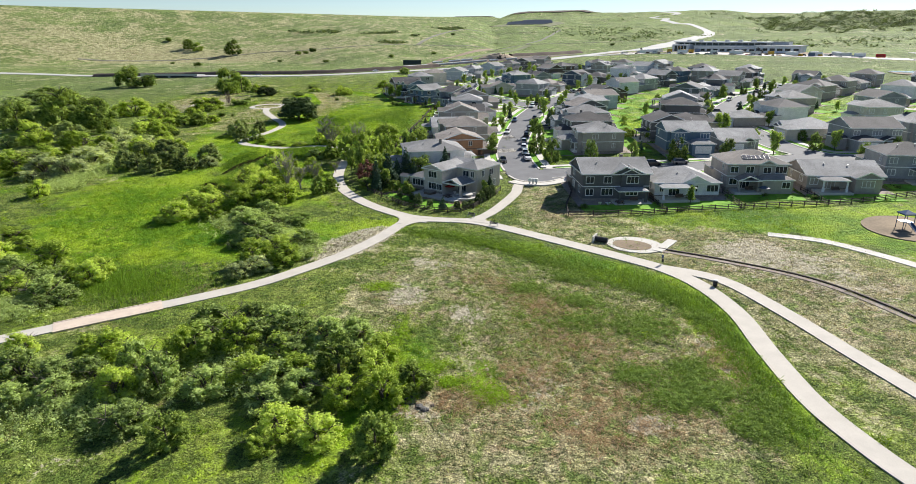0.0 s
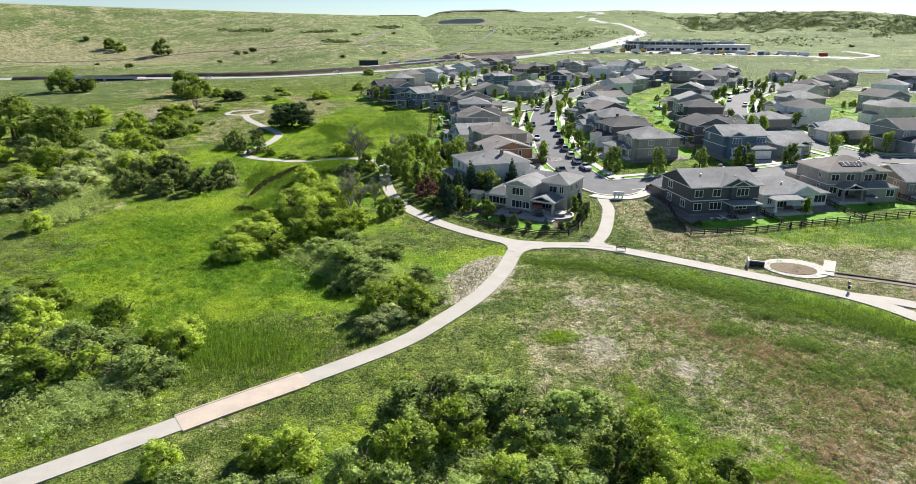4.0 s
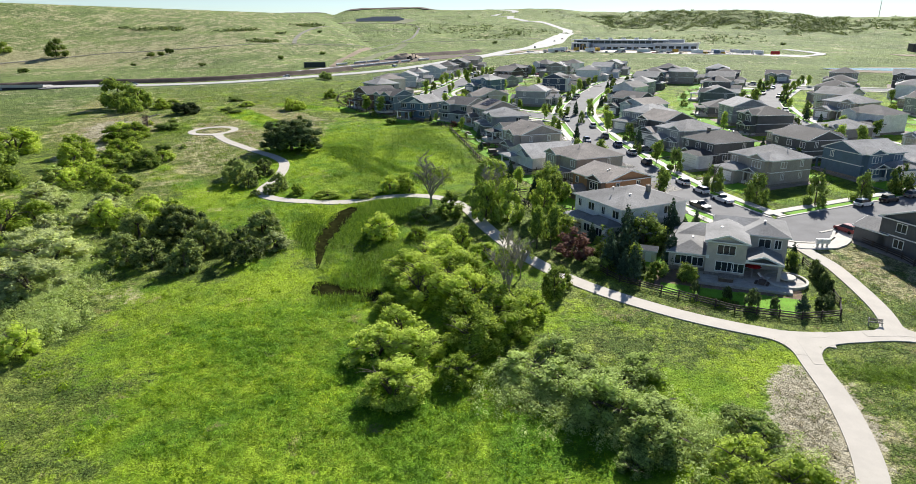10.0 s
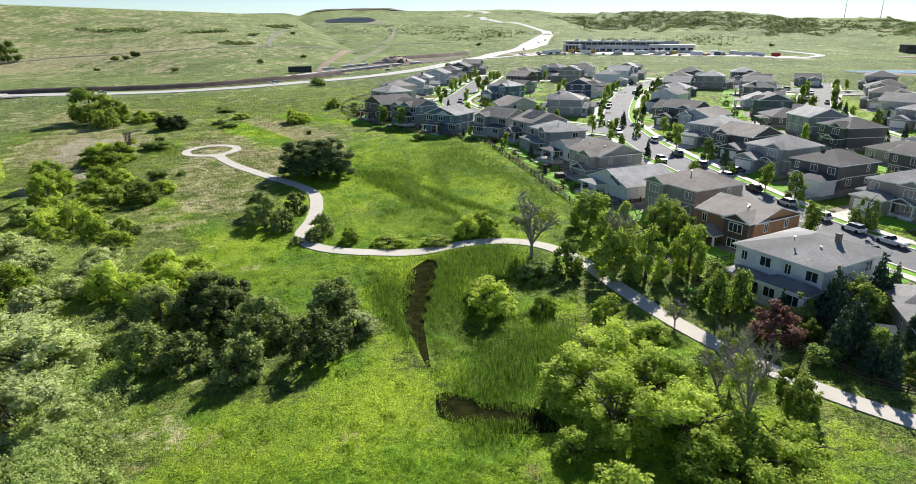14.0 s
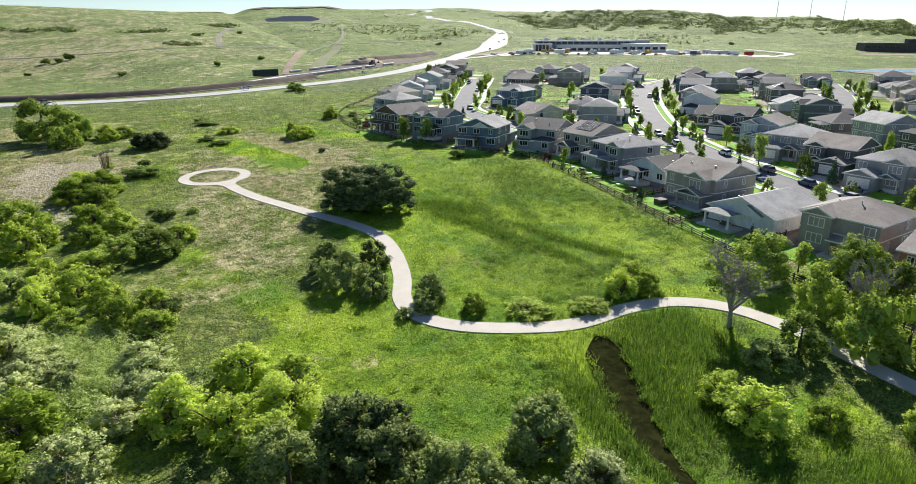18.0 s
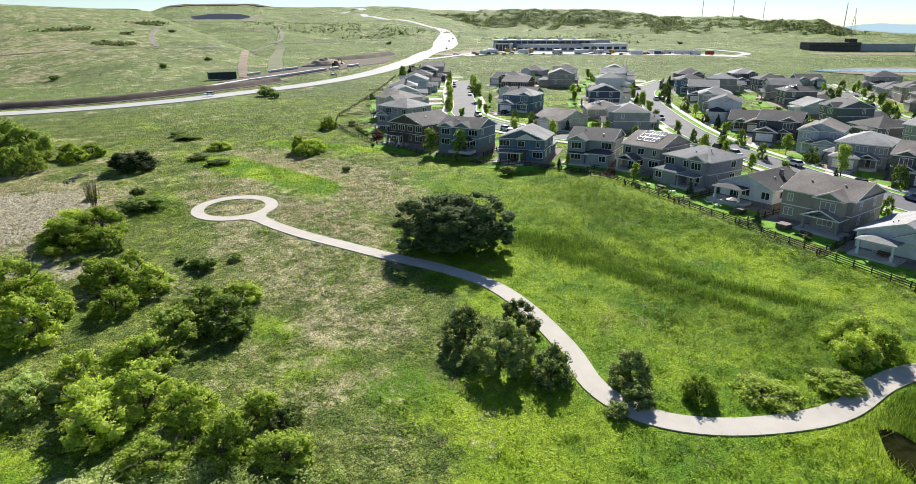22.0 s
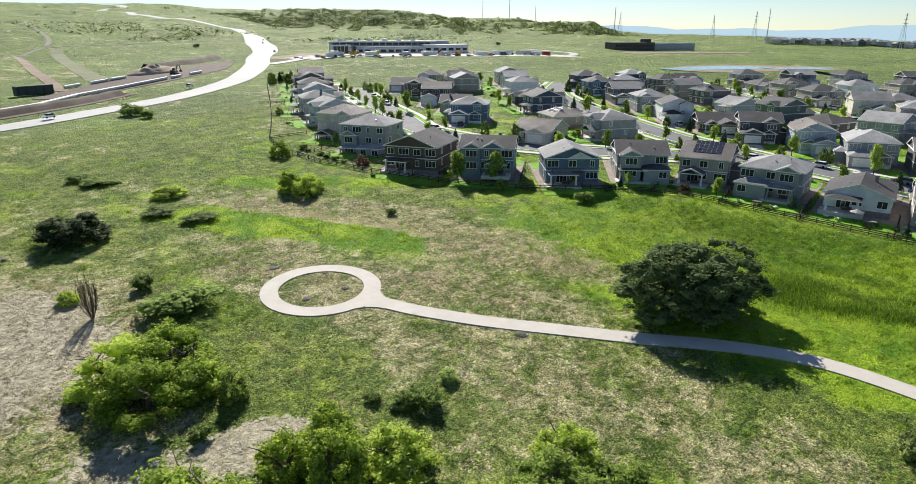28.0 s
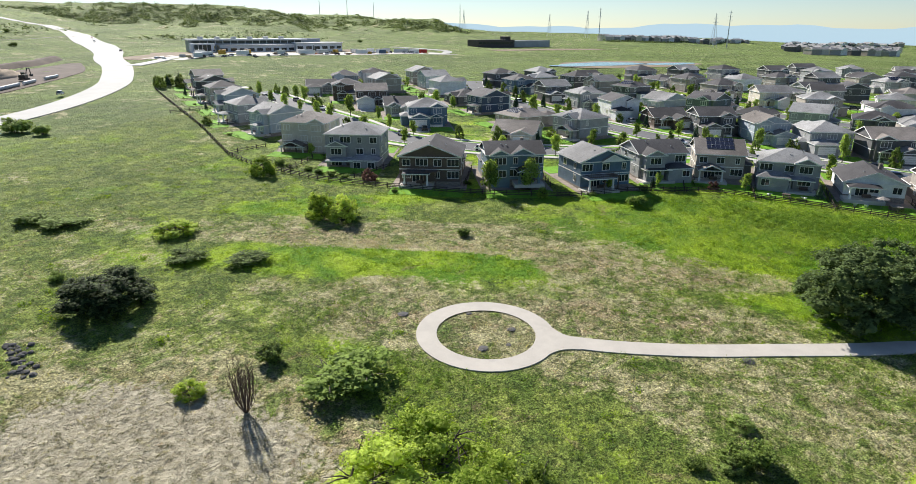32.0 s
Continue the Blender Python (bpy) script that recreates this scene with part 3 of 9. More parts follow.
def patch(name, x, y, turn, x0, x1, y0, y1, lift, material, label, category, step=3.0, thick=0.3):
    """A slab with a rectangular plan, turned about (x, y), that follows the land."""
    c, s = math.cos(radians(turn)), math.sin(radians(turn))
    us, vs = np.linspace(x0, x1, max(2, int((x1 - x0) / step) + 1)), np.linspace(y0, y1, max(2, int((y1 - y0) / step) + 1))
    uu, vv = np.meshgrid(us, vs, indexing="ij")
    px, py = x + uu * c - vv * s, y + uu * s + vv * c
    pz = ground(px, py) + lift
    nu, nv = len(us), len(vs)
    top = list(zip(px.ravel(), py.ravel(), pz.ravel()))
    f = [(i * nv + j, (i + 1) * nv + j, (i + 1) * nv + j + 1, i * nv + j + 1) for i in range(nu - 1) for j in range(nv - 1)]
    rim = [i * nv for i in range(nu)] + [(nu - 1) * nv + j for j in range(1, nv)] + [i * nv + nv - 1 for i in range(nu - 2, -1, -1)] + [j for j in range(nv - 2, 0, -1)]
    o = len(top)
    low = [(top[i][0], top[i][1], top[i][2] - thick) for i in rim]
    for k in range(len(rim)):
        j = (k + 1) % len(rim)
        f.append((rim[k], o + k, o + j, rim[j]))
    return tagged(new(name, mesh(name, top + low, f, material)), label, category, kind="structure")


# ---- trails and streets ----
TRAIL_W = [(-190, 22), (-150, 40), (-118, 54), (-92, 66), (-78, 73), (-64, 80.5), (-54, 86), (-41.5, 92.5), (-33, 97.5), (-27.5, 102.5), (-20.5, 110), (-15, 118.5), (-11.5, 126), (-9, 131)]
TRAIL_N = [(-5, 129), (-11.5, 134), (-19, 142), (-25.5, 152), (-29.5, 161.5), (-32, 173), (-33, 187), (-33, 200), (-35.5, 209), (-41, 214), (-48, 215.5), (-57, 215.5), (-66, 218), (-72.5, 222), (-76, 227), (-76.3, 233), (-73.3, 241), (-70.8, 252), (-70.4, 262), (-73.5, 271.5), (-78, 280), (-82.5, 289.5), (-86.9, 299), (-90, 307.8), (-91.1, 312.6), (-91.7, 315.6)]
TRAIL_E = [(-9, 131), (-1.9, 129.5), (5, 127.5), (12.5, 121.5), (20.7, 114), (29.8, 105.5), (36, 99), (39.6, 91.5), (41, 82), (40.3, 71.6), (40, 61), (41, 54), (43, 47), (48, 35), (56, 20), (66, -6), (74, -40)]
TRAIL_S = [(36, 99.5), (41, 96.5), (44.6, 92), (48, 81), (50.3, 71), (52.6, 61.8), (57, 45), (64, 28), (76, 0), (86, -36)]
TRAIL_B = [(4, 127.5), (9.2, 135), (15, 148), (16.4, 154), (17.2, 158.2)]
strip("trail", TRAIL_W, 2.9, 0.120, CONCRETE, "pale concrete trail winding past willows", "path")
strip("trail", TRAIL_N, 2.9, 0.123, CONCRETE, "pale concrete trail winding through meadow", "path")
strip("trail", TRAIL_E, 2.9, 0.126, CONCRETE, "pale concrete trail along dry field", "path")
strip("trail", TRAIL_S, 2.6, 0.129, CONCRETE, "pale concrete side trail on grassy slope", "path")
strip("trail", TRAIL_B, 2.6, 0.132, CONCRETE, "pale concrete link from trail to street", "path")
disc("trail_junction", -8.8, 130.2, 0, 2.2, 0.135, CONCRETE, "widened concrete trail junction", "path")
disc("trail_loop", -93.6, 324, 6.3, 8.9, 0.120, CONCRETE, "round concrete trail loop in meadow", "path")
# rounded neck where the trail meets its loop
neck = radians(-78.5)
ax, px_ = (math.cos(neck), math.sin(neck)), (-math.sin(neck), math.cos(neck))
along = math.sqrt((8.85 + 4.5) ** 2 - (1.4 + 4.5) ** 2)
a0 = math.atan2(along, 5.9)
sides = [[], []]
for k in range(9):
    q = a0 * (1 - k / 8)
    u, w = along - 4.5 * math.sin(q), 5.9 - 4.5 * math.cos(q)
    for i, sg in enumerate((1, -1)):
        sides[i].append((-93.6 + u * ax[0] + sg * w * px_[0], 324 + u * ax[1] + sg * w * px_[1]))
ribbon("loop_neck", sides[0], sides[1], 0.127, CONCRETE, "flared concrete neck of the trail loop", "path")


def corner(x, y, a1, a2, reach, half, lift):
    """A rounded inside corner between two trails that leave x, y at angles a1 and a2."""
    d1, d2 = Vector((math.cos(radians(a1)), math.sin(radians(a1)))), Vector((math.cos(radians(a2)), math.sin(radians(a2))))
    turn = 1 if d1.x * d2.y - d1.y * d2.x > 0 else -1
    e1, e2 = Vector((-d1.y, d1.x)) * half * turn, Vector((d2.y, -d2.x)) * half * turn
    p = Vector((x, y))
    mid = (d1 + d2).normalized() * half / math.sin(d1.angle(d2) / 2)
    arc = [(p + d1 * reach + e1) * (1 - s) ** 2 + (p + mid) * 2 * s * (1 - s) + (p + d2 * reach + e2) * s * s for s in [k / 8 for k in range(9)]]
    ribbon("trail_corner", [tuple(p + d1 * reach * max(0, 1 - k / 4) + d2 * reach * max(0, k / 4 - 1)) for k in range(9)], [tuple(v) for v in arc], lift, CONCRETE, "rounded concrete corner of the trail junction", "path")


corner(-8.9, 131.4, 138, -13.5, 4.5, 1.43, 0.138)
corner(-8.9, 131.6, 138, 245, 4.5, 1.43, 0.141)
corner(-9.15, 131.0, 245, 347.5, 6.0, 1.43, 0.144)
corner(4.2, 127.75, 164, 55, 4.0, 1.32, 0.147)
corner(4.2, 127.75, -28, 55, 4.0, 1.32, 0.150)
strip("sidewalk", [(61, 115), (66, 112.5), (70.5, 109), (77.6, 98), (84, 84)], 2.2, 0.1, PAVING, "pale concrete walk beside lawn", "path")
PINK = plain("pink_concrete", (0.62, 0.51, 0.41), 0.85, 0.12, 0.5, 14, 0.15)
BRIDGE = [(-58.5, 83.5), (-54, 86), (-45.5, 90.4)]
strip("bridge_deck", BRIDGE, 3.7, 0.15, PINK, "pinkish concrete deck of a small trail bridge", "bridge")
for off in (-1.75, 1.75):
    strip("bridge_kerb", BRIDGE, 0.22, 0.21, PINK, "low pinkish kerb of a small trail bridge", "kerb", at=off)
strip("swale", [(35, 109.5), (48, 101), (58, 92), (64, 78), (68, 60)], 0.9, 0.08, GRAVEL, "narrow gravel drainage swale", "ditch")

STREET_A = [(20.5, 164), (19.2, 176), (18.7, 192), (20.2, 210), (24.2, 231), (32, 267), (48, 311), (72, 348), (108, 392), (133, 411), (165, 425)]
STREET_B = [(19, 167), (30, 168.2), (46, 169.6), (60, 170.8), (76, 172.6), (104, 178)]
STREET_C = [(215, 372), (185, 345), (145, 311), (116, 270), (106, 242), (105, 222), (103, 195), (108, 179), (124, 174), (160, 168), (210, 150)]
STREET_D = [(73, 494), (58, 470), (45, 450), (27, 419), (12, 395), (9, 370), (14, 345), (24, 322), (40, 295)]
STREET_E = [(133, 411), (160, 385), (185, 347)]
STREET_F = [(185, 345), (235, 300), (275, 240), (300, 180)]
STREETS = (STREET_A, STREET_B, STREET_C, STREET_D, STREET_E, STREET_F)


def clear_runs(st, off, gap):
    """The stretches of a line beside a street that cross no other street."""
    c = curve(st, 3)
    o = side(c, off)
    ok = np.ones(len(o), bool)
    for other in STREETS:
        if other is not st:
            oc = curve(other, 3)
            ok &= np.min(np.hypot(o[:, None, 0] - oc[None, :, 0], o[:, None, 1] - oc[None, :, 1]), axis=1) > gap
    runs, run = [], []
    for p, good in zip(o, ok):
        if good:
            run.append(tuple(p))
        elif run:
            runs.append(run)
            run = []
    return [r for r in runs + [run] if len(r) > 2]


for k, st in enumerate(STREETS):
    strip("street", st, 9.4, 0.13 + 0.004 * k, ASPHALT, "dark asphalt residential street", "road", 4)
    for s in (-1, 1):
        for r in clear_runs(st, s * 4.95, 5.0):
            strip("kerb", r, 0.5, 0.25 + 0.002 * k, PAVING, "pale concrete street kerb", "kerb", 4)
        for r in clear_runs(st, s * 6.22, 7.2):
            strip("verge", r, 1.9, 0.112 + 0.002 * k, LAWN, "mown green verge between kerb and sidewalk", "lawn", 4)
        for r in clear_runs(st, s * 8.0, 5.6):
            strip("sidewalk", r, 1.9, 0.24 + 0.003 * k, PAVING, "pale concrete sidewalk along street", "path", 4)
# the street's outer corner, with its kerb and ramp
BEND = [(14.6, 170), (15.2, 166.5), (16.6, 162.6), (18.6, 160), (22.9, 158.6), (26.4, 160), (29.4, 162.4), (33.2, 164.2)]
ribbon("street_corner", BEND, [(20 + 1.9 * k, 168 + 0.15 * k) for k in range(8)], 0.158, ASPHALT, "dark asphalt of the street's rounded corner", "road")
strip("kerb", BEND[1:], 0.5, 0.262, PAVING, "pale concrete kerb round the street corner", "kerb", 2)
strip("sidewalk", [(15.6, 160.6), (17.6, 158.2), (22.9, 156.6), (27.4, 158.4), (31, 161.2), (36, 162.6), (44, 163.2)], 2.6, 0.245, PAVING, "pale concrete sidewalk round the street corner", "path", 2)
FAR_ROAD = [(-420, 585), (-353, 564), (-249, 535), (-150, 506), (-84, 501), (-33, 515), (8, 532), (48, 557), (75, 583), (122, 638), (160, 690), (212, 752), (257, 815), (330, 930), (385, 1020), (432, 1105), (462, 1190), (474, 1270), (478, 1420), (490, 1530), (530, 1640), (515, 1720), (560, 1800), (640, 1880), (620, 1960)]
strip("far_road", FAR_ROAD, [11, 11, 11, 11, 12, 13, 15, 17, 19, 24, 30, 25, 19, 18, 17, 16, 16, 16, 16, 16, 17, 18, 18, 18, 18], 0.25, HIGHWAY, "wide pale concrete road crossing the prairie", "road", 8, thick=1.2)

# ---- houses ----
ROOFS = {k: shingle("shingles_" + k, v) for k, v in dict(grey=(0.265, 0.26, 0.255), dark=(0.07, 0.066, 0.068), brown=(0.205, 0.18, 0.16)).items()}
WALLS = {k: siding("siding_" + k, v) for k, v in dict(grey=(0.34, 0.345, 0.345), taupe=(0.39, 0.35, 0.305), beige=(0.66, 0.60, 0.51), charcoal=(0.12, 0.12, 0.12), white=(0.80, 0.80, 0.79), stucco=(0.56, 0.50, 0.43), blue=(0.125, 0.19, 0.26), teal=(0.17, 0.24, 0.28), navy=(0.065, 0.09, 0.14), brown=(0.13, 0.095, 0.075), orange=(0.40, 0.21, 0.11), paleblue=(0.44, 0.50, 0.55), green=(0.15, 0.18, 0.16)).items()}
STONE = plain("stone_veneer", (0.25, 0.22, 0.19), 0.9, 0.4, 3, 9, 0.6)
DECK = plain("deck_wood", (0.14, 0.10, 0.08), 0.8, 0.25, 2, 12, 0.4)


def window_mesh(w, h, panes):
    """A window: a connected frame with bars, and its recessed panes as one sheet behind it."""
    t, d = 0.11, 0.09
    n = max(2, round(w / 0.8))
    xs = [-w / 2 - t, -w / 2]
    for k in range(1, n):
        c = -w / 2 + w * k / n
        xs += [c - 0.04, c + 0.04]
    xs += [w / 2, w / 2 + t]
    zs = [-t, 0, h, h + t]
    s = Shape()
    nx = len(xs)
    v = [(x, y, z) for y in (-d, 0.02) for z in zs for x in xs]
    at = lambda l, j, i: l * nx * 4 + j * nx + i
    f = []
    for j in range(3):
        for i in range(nx - 1):
            if j == 1 and i % 2 == 1:
                f += [(at(0, j, i), at(1, j, i), at(1, j, i + 1), at(0, j, i + 1)), (at(0, j + 1, i), at(0, j + 1, i + 1), at(1, j + 1, i + 1), at(1, j + 1, i)), (at(0, j, i), at(0, j + 1, i), at(1, j + 1, i), at(1, j, i)), (at(0, j, i + 1), at(1, j, i + 1), at(1, j + 1, i + 1), at(0, j + 1, i + 1))]
            else:
                f.append((at(0, j, i), at(0, j, i + 1), at(0, j + 1, i + 1), at(0, j + 1, i)))
    for i in range(nx - 1):
        f += [(at(0, 0, i), at(1, 0, i), at(1, 0, i + 1), at(0, 0, i + 1)), (at(0, 3, i), at(0, 3, i + 1), at(1, 3, i + 1), at(1, 3, i))]
    for j in range(3):
        f += [(at(0, j, 0), at(0, j + 1, 0), at(1, j + 1, 0), at(1, j, 0)), (at(0, j, nx - 1), at(1, j, nx - 1), at(1, j + 1, nx - 1), at(0, j + 1, nx - 1))]
    s.add(v, f, 0)
    if panes:
        pf = [(at(1, 1, i), at(1, 1, i + 1), at(1, 2, i + 1), at(1, 2, i)) for i in range(1, nx - 1, 2)]
        s.f += pf
        s.m += [1] * len(pf)
        return s.mesh("window", [TRIM, GLASS])
    return s.mesh("window", TRIM), Shape().box(-w / 2, w / 2, -0.02, 0.01, 0, h).mesh("pane", GLASS)


SIZES = {"s": (0.9, 1.4), "m": (1.7, 1.4), "l": (2.6, 1.5), "d": (2.4, 2.1)}
WIN = {k: window_mesh(*v, True) for k, v in SIZES.items()}
FRAMED = {k: window_mesh(*v, False) for k, v in SIZES.items()}


def window(parent, size, m, near, name="window"):
    if not near:
        part(name, WIN[size], parent).matrix_local = m
        return
    fr = part(name, FRAMED[size][0], parent)
    fr.matrix_local = m
    part("pane", FRAMED[size][1], fr)


s = Shape().box(-2.4, 2.4, -0.10, 0.02, 0, 2.2, 0)
for k in range(1, 4):
    s.box(-2.4, 2.4, -0.115, -0.10, k * 0.55 - 0.015, k * 0.55 + 0.015, 1)
GARAGE_DOOR = s.mesh("garage_door", [TRIM, GRAVEL])
DOOR = Shape().box(-0.5, 0.5, -0.08, 0.02, 0, 2.1, 0).box(-0.62, -0.5, -0.1, 0.02, 0, 2.2, 1).box(0.5, 0.62, -0.1, 0.02, 0, 2.2, 1).box(-0.62, 0.62, -0.1, 0.02, 2.1, 2.22, 1).mesh("door", [DECK, TRIM])
VENT = Shape().tube([(0, 0, -0.2), (0, 0, 0.45)], [0.09, 0.09], 8).box(-0.16, 0.16, -0.16, 0.16, 0.45, 0.5).mesh("roof_vent", METAL)
s = Shape()
s.box(-0.52, 0.52, -0.85, 0.85, 0.08, 0.12, 0)
s.box(-0.49, 0.49, -0.82, 0.82, 0.12, 0.125, 1)
PANEL = s.mesh("solar_panel", [METAL, plain("solar_cells", (0.014, 0.022, 0.05), 0.7, 0.2, 2, 9, 0.02, spec=0.05)])


def roof_shape(w, d, pitch, over, style):
    """A hip or gable roof with thickness over a w x d plan; its ridge runs along the longer side (or x, y for gables)."""
    W, D = w / 2 + over, d / 2 + over
    t = 0.22
    s = Shape()
    if style == "hip":
        if W >= D:
            h, rx, ry = D * pitch, W - D, 0.0
        else:
            h, rx, ry = W * pitch, 0.0, D - W
        rx, ry = max(rx, 0.05 if W >= D else 0.0), max(ry, 0.05 if W < D else 0.0)
        e = [(-W, -D, 0), (W, -D, 0), (W, D, 0), (-W, D, 0)]
        if W >= D:
            v = e + [(-rx, 0, h), (rx, 0, h)]
            f = [(0, 1, 5, 4), (1, 2, 5), (2, 3, 4, 5), (3, 0, 4)]
        else:
            v = e + [(0, -ry, h), (0, ry, h)]
            f = [(0, 1, 4), (1, 2, 5, 4), (2, 3, 5), (3, 0, 4, 5)]
        s.add(v, f, 0)
    else:
        if style == "gable_x":
            h = D * pitch
            v = [(-W, -D, 0), (W, -D, 0), (W, D, 0), (-W, D, 0), (-W, 0, h), (W, 0, h)]
            f = [(0, 1, 5, 4), (2, 3, 4, 5)]
            ends = [(0, 4, 3), (1, 2, 5)]
        else:
            h = W * pitch
            v = [(-W, -D, 0), (W, -D, 0), (W, D, 0), (-W, D, 0), (0, -D, h), (0, D, h)]
            f = [(1, 2, 5, 4), (3, 0, 4, 5)]
            ends = [(0, 1, 4), (2, 3, 5)]
        s.add(v, f, 0)
        # bargeboards on the sloping ends
        for a, b, c in ends:
            apex = [i for i in (a, b, c) if i > 3][0]
            for q in (a, b, c):
                if q < 4:
                    p0, p1 = Vector(v[q]), Vector(v[apex])
                    n = Vector((0, 1 if p0.y > 0 else -1, 0)) if style == "gable_y" else Vector((1 if p0.x > 0 else -1, 0, 0))
                    s.add([p0 + n * 0.03, p1 + n * 0.03, p1 + n * 0.03 - Vector((0, 0, t + .05)), p0 + n * 0.03 - Vector((0, 0, t + .05)), p0, p1, p1 - Vector((0, 0, t + .05)), p0 - Vector((0, 0, t + .05))], [(0, 1, 2, 3), (0, 4, 5, 1), (3, 2, 6, 7)], 1)
    # fascia and soffit
    s.add([(-W, -D, 0), (W, -D, 0), (W, D, 0), (-W, D, 0), (-W, -D, -t), (W, -D, -t), (W, D, -t), (-W, D, -t)], [(0, 4, 5, 1), (1, 5, 6, 2), (2, 6, 7, 3), (3, 7, 4, 0), (4, 7, 6, 5)], 1)
    return s, h


def gable_wall(s, w, d, z, pitch, over, style):
    """The triangular tops of walls below a gable roof."""
    W, D = w / 2, d / 2
    if style == "gable_x":
        h = (D + over) * pitch - 0.12
        k = (D + over) / D
        for x in (-W, W):
            s.add([(x, -D, z - 0.2), (x, D, z - 0.2), (x, D, z + over * pitch * 0.9), (x, 0, z + h), (x, -D, z + over * pitch * 0.9)], [(0, 1, 2, 3, 4) if x > 0 else (4, 3, 2, 1, 0)])
    elif style == "gable_y":
        h = (W + over) * pitch - 0.12
        for y in (-D, D):
            s.add([(-W, y, z - 0.2), (W, y, z - 0.2), (W, y, z + over * pitch * 0.9), (0, y, z + h), (-W, y, z + over * pitch * 0.9)], [(0, 1, 2, 3, 4) if y < 0 else (4, 3, 2, 1, 0)])


def moved(s, x, y, z):
    s.v = [(a + x, b + y, c + z) for a, b, c in s.v]
    return s


yards = []


def house(x, y, turn, w=13.0, d=12.0, storeys=2, style="hip", wall="grey", roof="grey", label="", seed=0, patio=True, wing=0, solar=0, accent=None, back_gable=False, base=0.3, detail=1, balcony=False, bays=(), pitch=0.38):
    """A detached house. Its back looks to local -y, its garage to +y."""
    rnd = random.Random(seed * 7 + 13)
    h = new("house")
    tagged(h, label or f"{wall} sided {'two' if storeys == 2 else 'one' if storeys == 1 else 'three'} storey house with {roof} shingle roof", "house", "houses of the estate")
    h.matrix_world = pose(x, y, gz(x, y) + base, 0, 0, turn)
    H = 2.85 * storeys + 0.25
    over = 0.5
    s = Shape().box(-w / 2, w / 2, -d / 2, d / 2, -3.0, H)
    gable_wall(s, w, d, H, pitch, over, style)
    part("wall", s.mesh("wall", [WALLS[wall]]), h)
    rs, rh = roof_shape(w, d, pitch, over, style)
    rf = part("roof", moved(rs, 0, 0, H).mesh("roof", [ROOFS[roof], TRIM]), h)
    # stone plinth and the belt board between storeys
    for z0, z1, k, nm in ((-3.0, 0.15, 0.06, "plinth"),) + (((2.85, 3.05, 0.05, "belt_board"),) if storeys > 1 else ()):
        W, D = w / 2, d / 2
        v = [(sx * (W + e), sy * (D + e), z) for e in (0, k) for z in (z0, z1) for sx, sy in ((-1, -1), (1, -1), (1, 1), (-1, 1))]
        f = []
        for i in range(4):
            j = (i + 1) % 4
            f += [(8 + i, 8 + j, 12 + j, 12 + i), (12 + i, 12 + j, 4 + j, 4 + i), (i, j, 8 + j, 8 + i)]
        part(nm, mesh(nm, v, f, STONE if nm == "plinth" else TRIM if accent is None else WALLS[accent]), h)
    # garage wing towards the street
    gw, gd = 6.6, 6.2
    gx0 = (w / 2 - gw / 2) * (1 if seed % 2 else -1)
    gs = Shape().box(-gw / 2, gw / 2, -gd / 2, gd / 2, -3, 2.9)
    gst = "gable_y" if rnd.random() < 0.5 else "hip"
    gable_wall(gs, gw, gd, 2.9, pitch, 0.4, gst)
    gy0 = d / 2 + gd / 2 - 1.5
    part("garage_wall", moved(gs, gx0, gy0, 0).mesh("garage_wall", [WALLS[accent or wall]]), h)
    part("garage_roof", moved(roof_shape(gw, gd, pitch, 0.4, gst)[0], gx0, gy0, 2.9).mesh("garage_roof", [ROOFS[roof], TRIM]), h)
    gdoor = part("garage_door", GARAGE_DOOR, h)
    gdoor.matrix_local = pose(gx0, gy0 + gd / 2, 0, 0, 0, 180)
    # front porch
    px0, pw = -gx0 * 0.75, 4.6
    ps = Shape().box(-pw / 2, pw / 2, 0, 2.2, -0.6, 0.1)
    for k in (-pw / 2 + 0.2, pw / 2 - 0.2):
        ps.box(k - 0.12, k + 0.12, 1.8, 2.04, 0.1, 2.6)
    part("porch", moved(ps, px0, d / 2, 0).mesh("porch", TRIM), h)
    part("porch_roof", moved(roof_shape(pw, 2.6, 0.45, 0.3, "gable_y")[0], px0, d / 2 + 1.1, 2.65).mesh("porch_roof", [ROOFS[roof], TRIM]), h)
    dr = part("door", DOOR, h)
    dr.matrix_local = pose(px0, d / 2, 0.1, 0, 0, 180)
    # a gable on the back
    if back_gable:
        bw = w * 0.42
        bx = w * 0.12
        part("back_gable", moved(Shape().add([(-bw / 2, 0, 0), (bw / 2, 0, 0), (0, 0, bw / 2 * 0.5)], [(0, 1, 2)]), bx, -d / 2 - over - 0.02, H).mesh("back_gable", WALLS["white"] if wall == "blue" else WALLS[wall]), h)
        part("gable_roof", moved(roof_shape(bw, d * 0.55, 0.5, 0.3, "gable_y")[0], bx, -d / 2 + d * 0.275 - over - 0.1, H + 0.02).mesh("gable_roof", [ROOFS[roof], TRIM]), h)
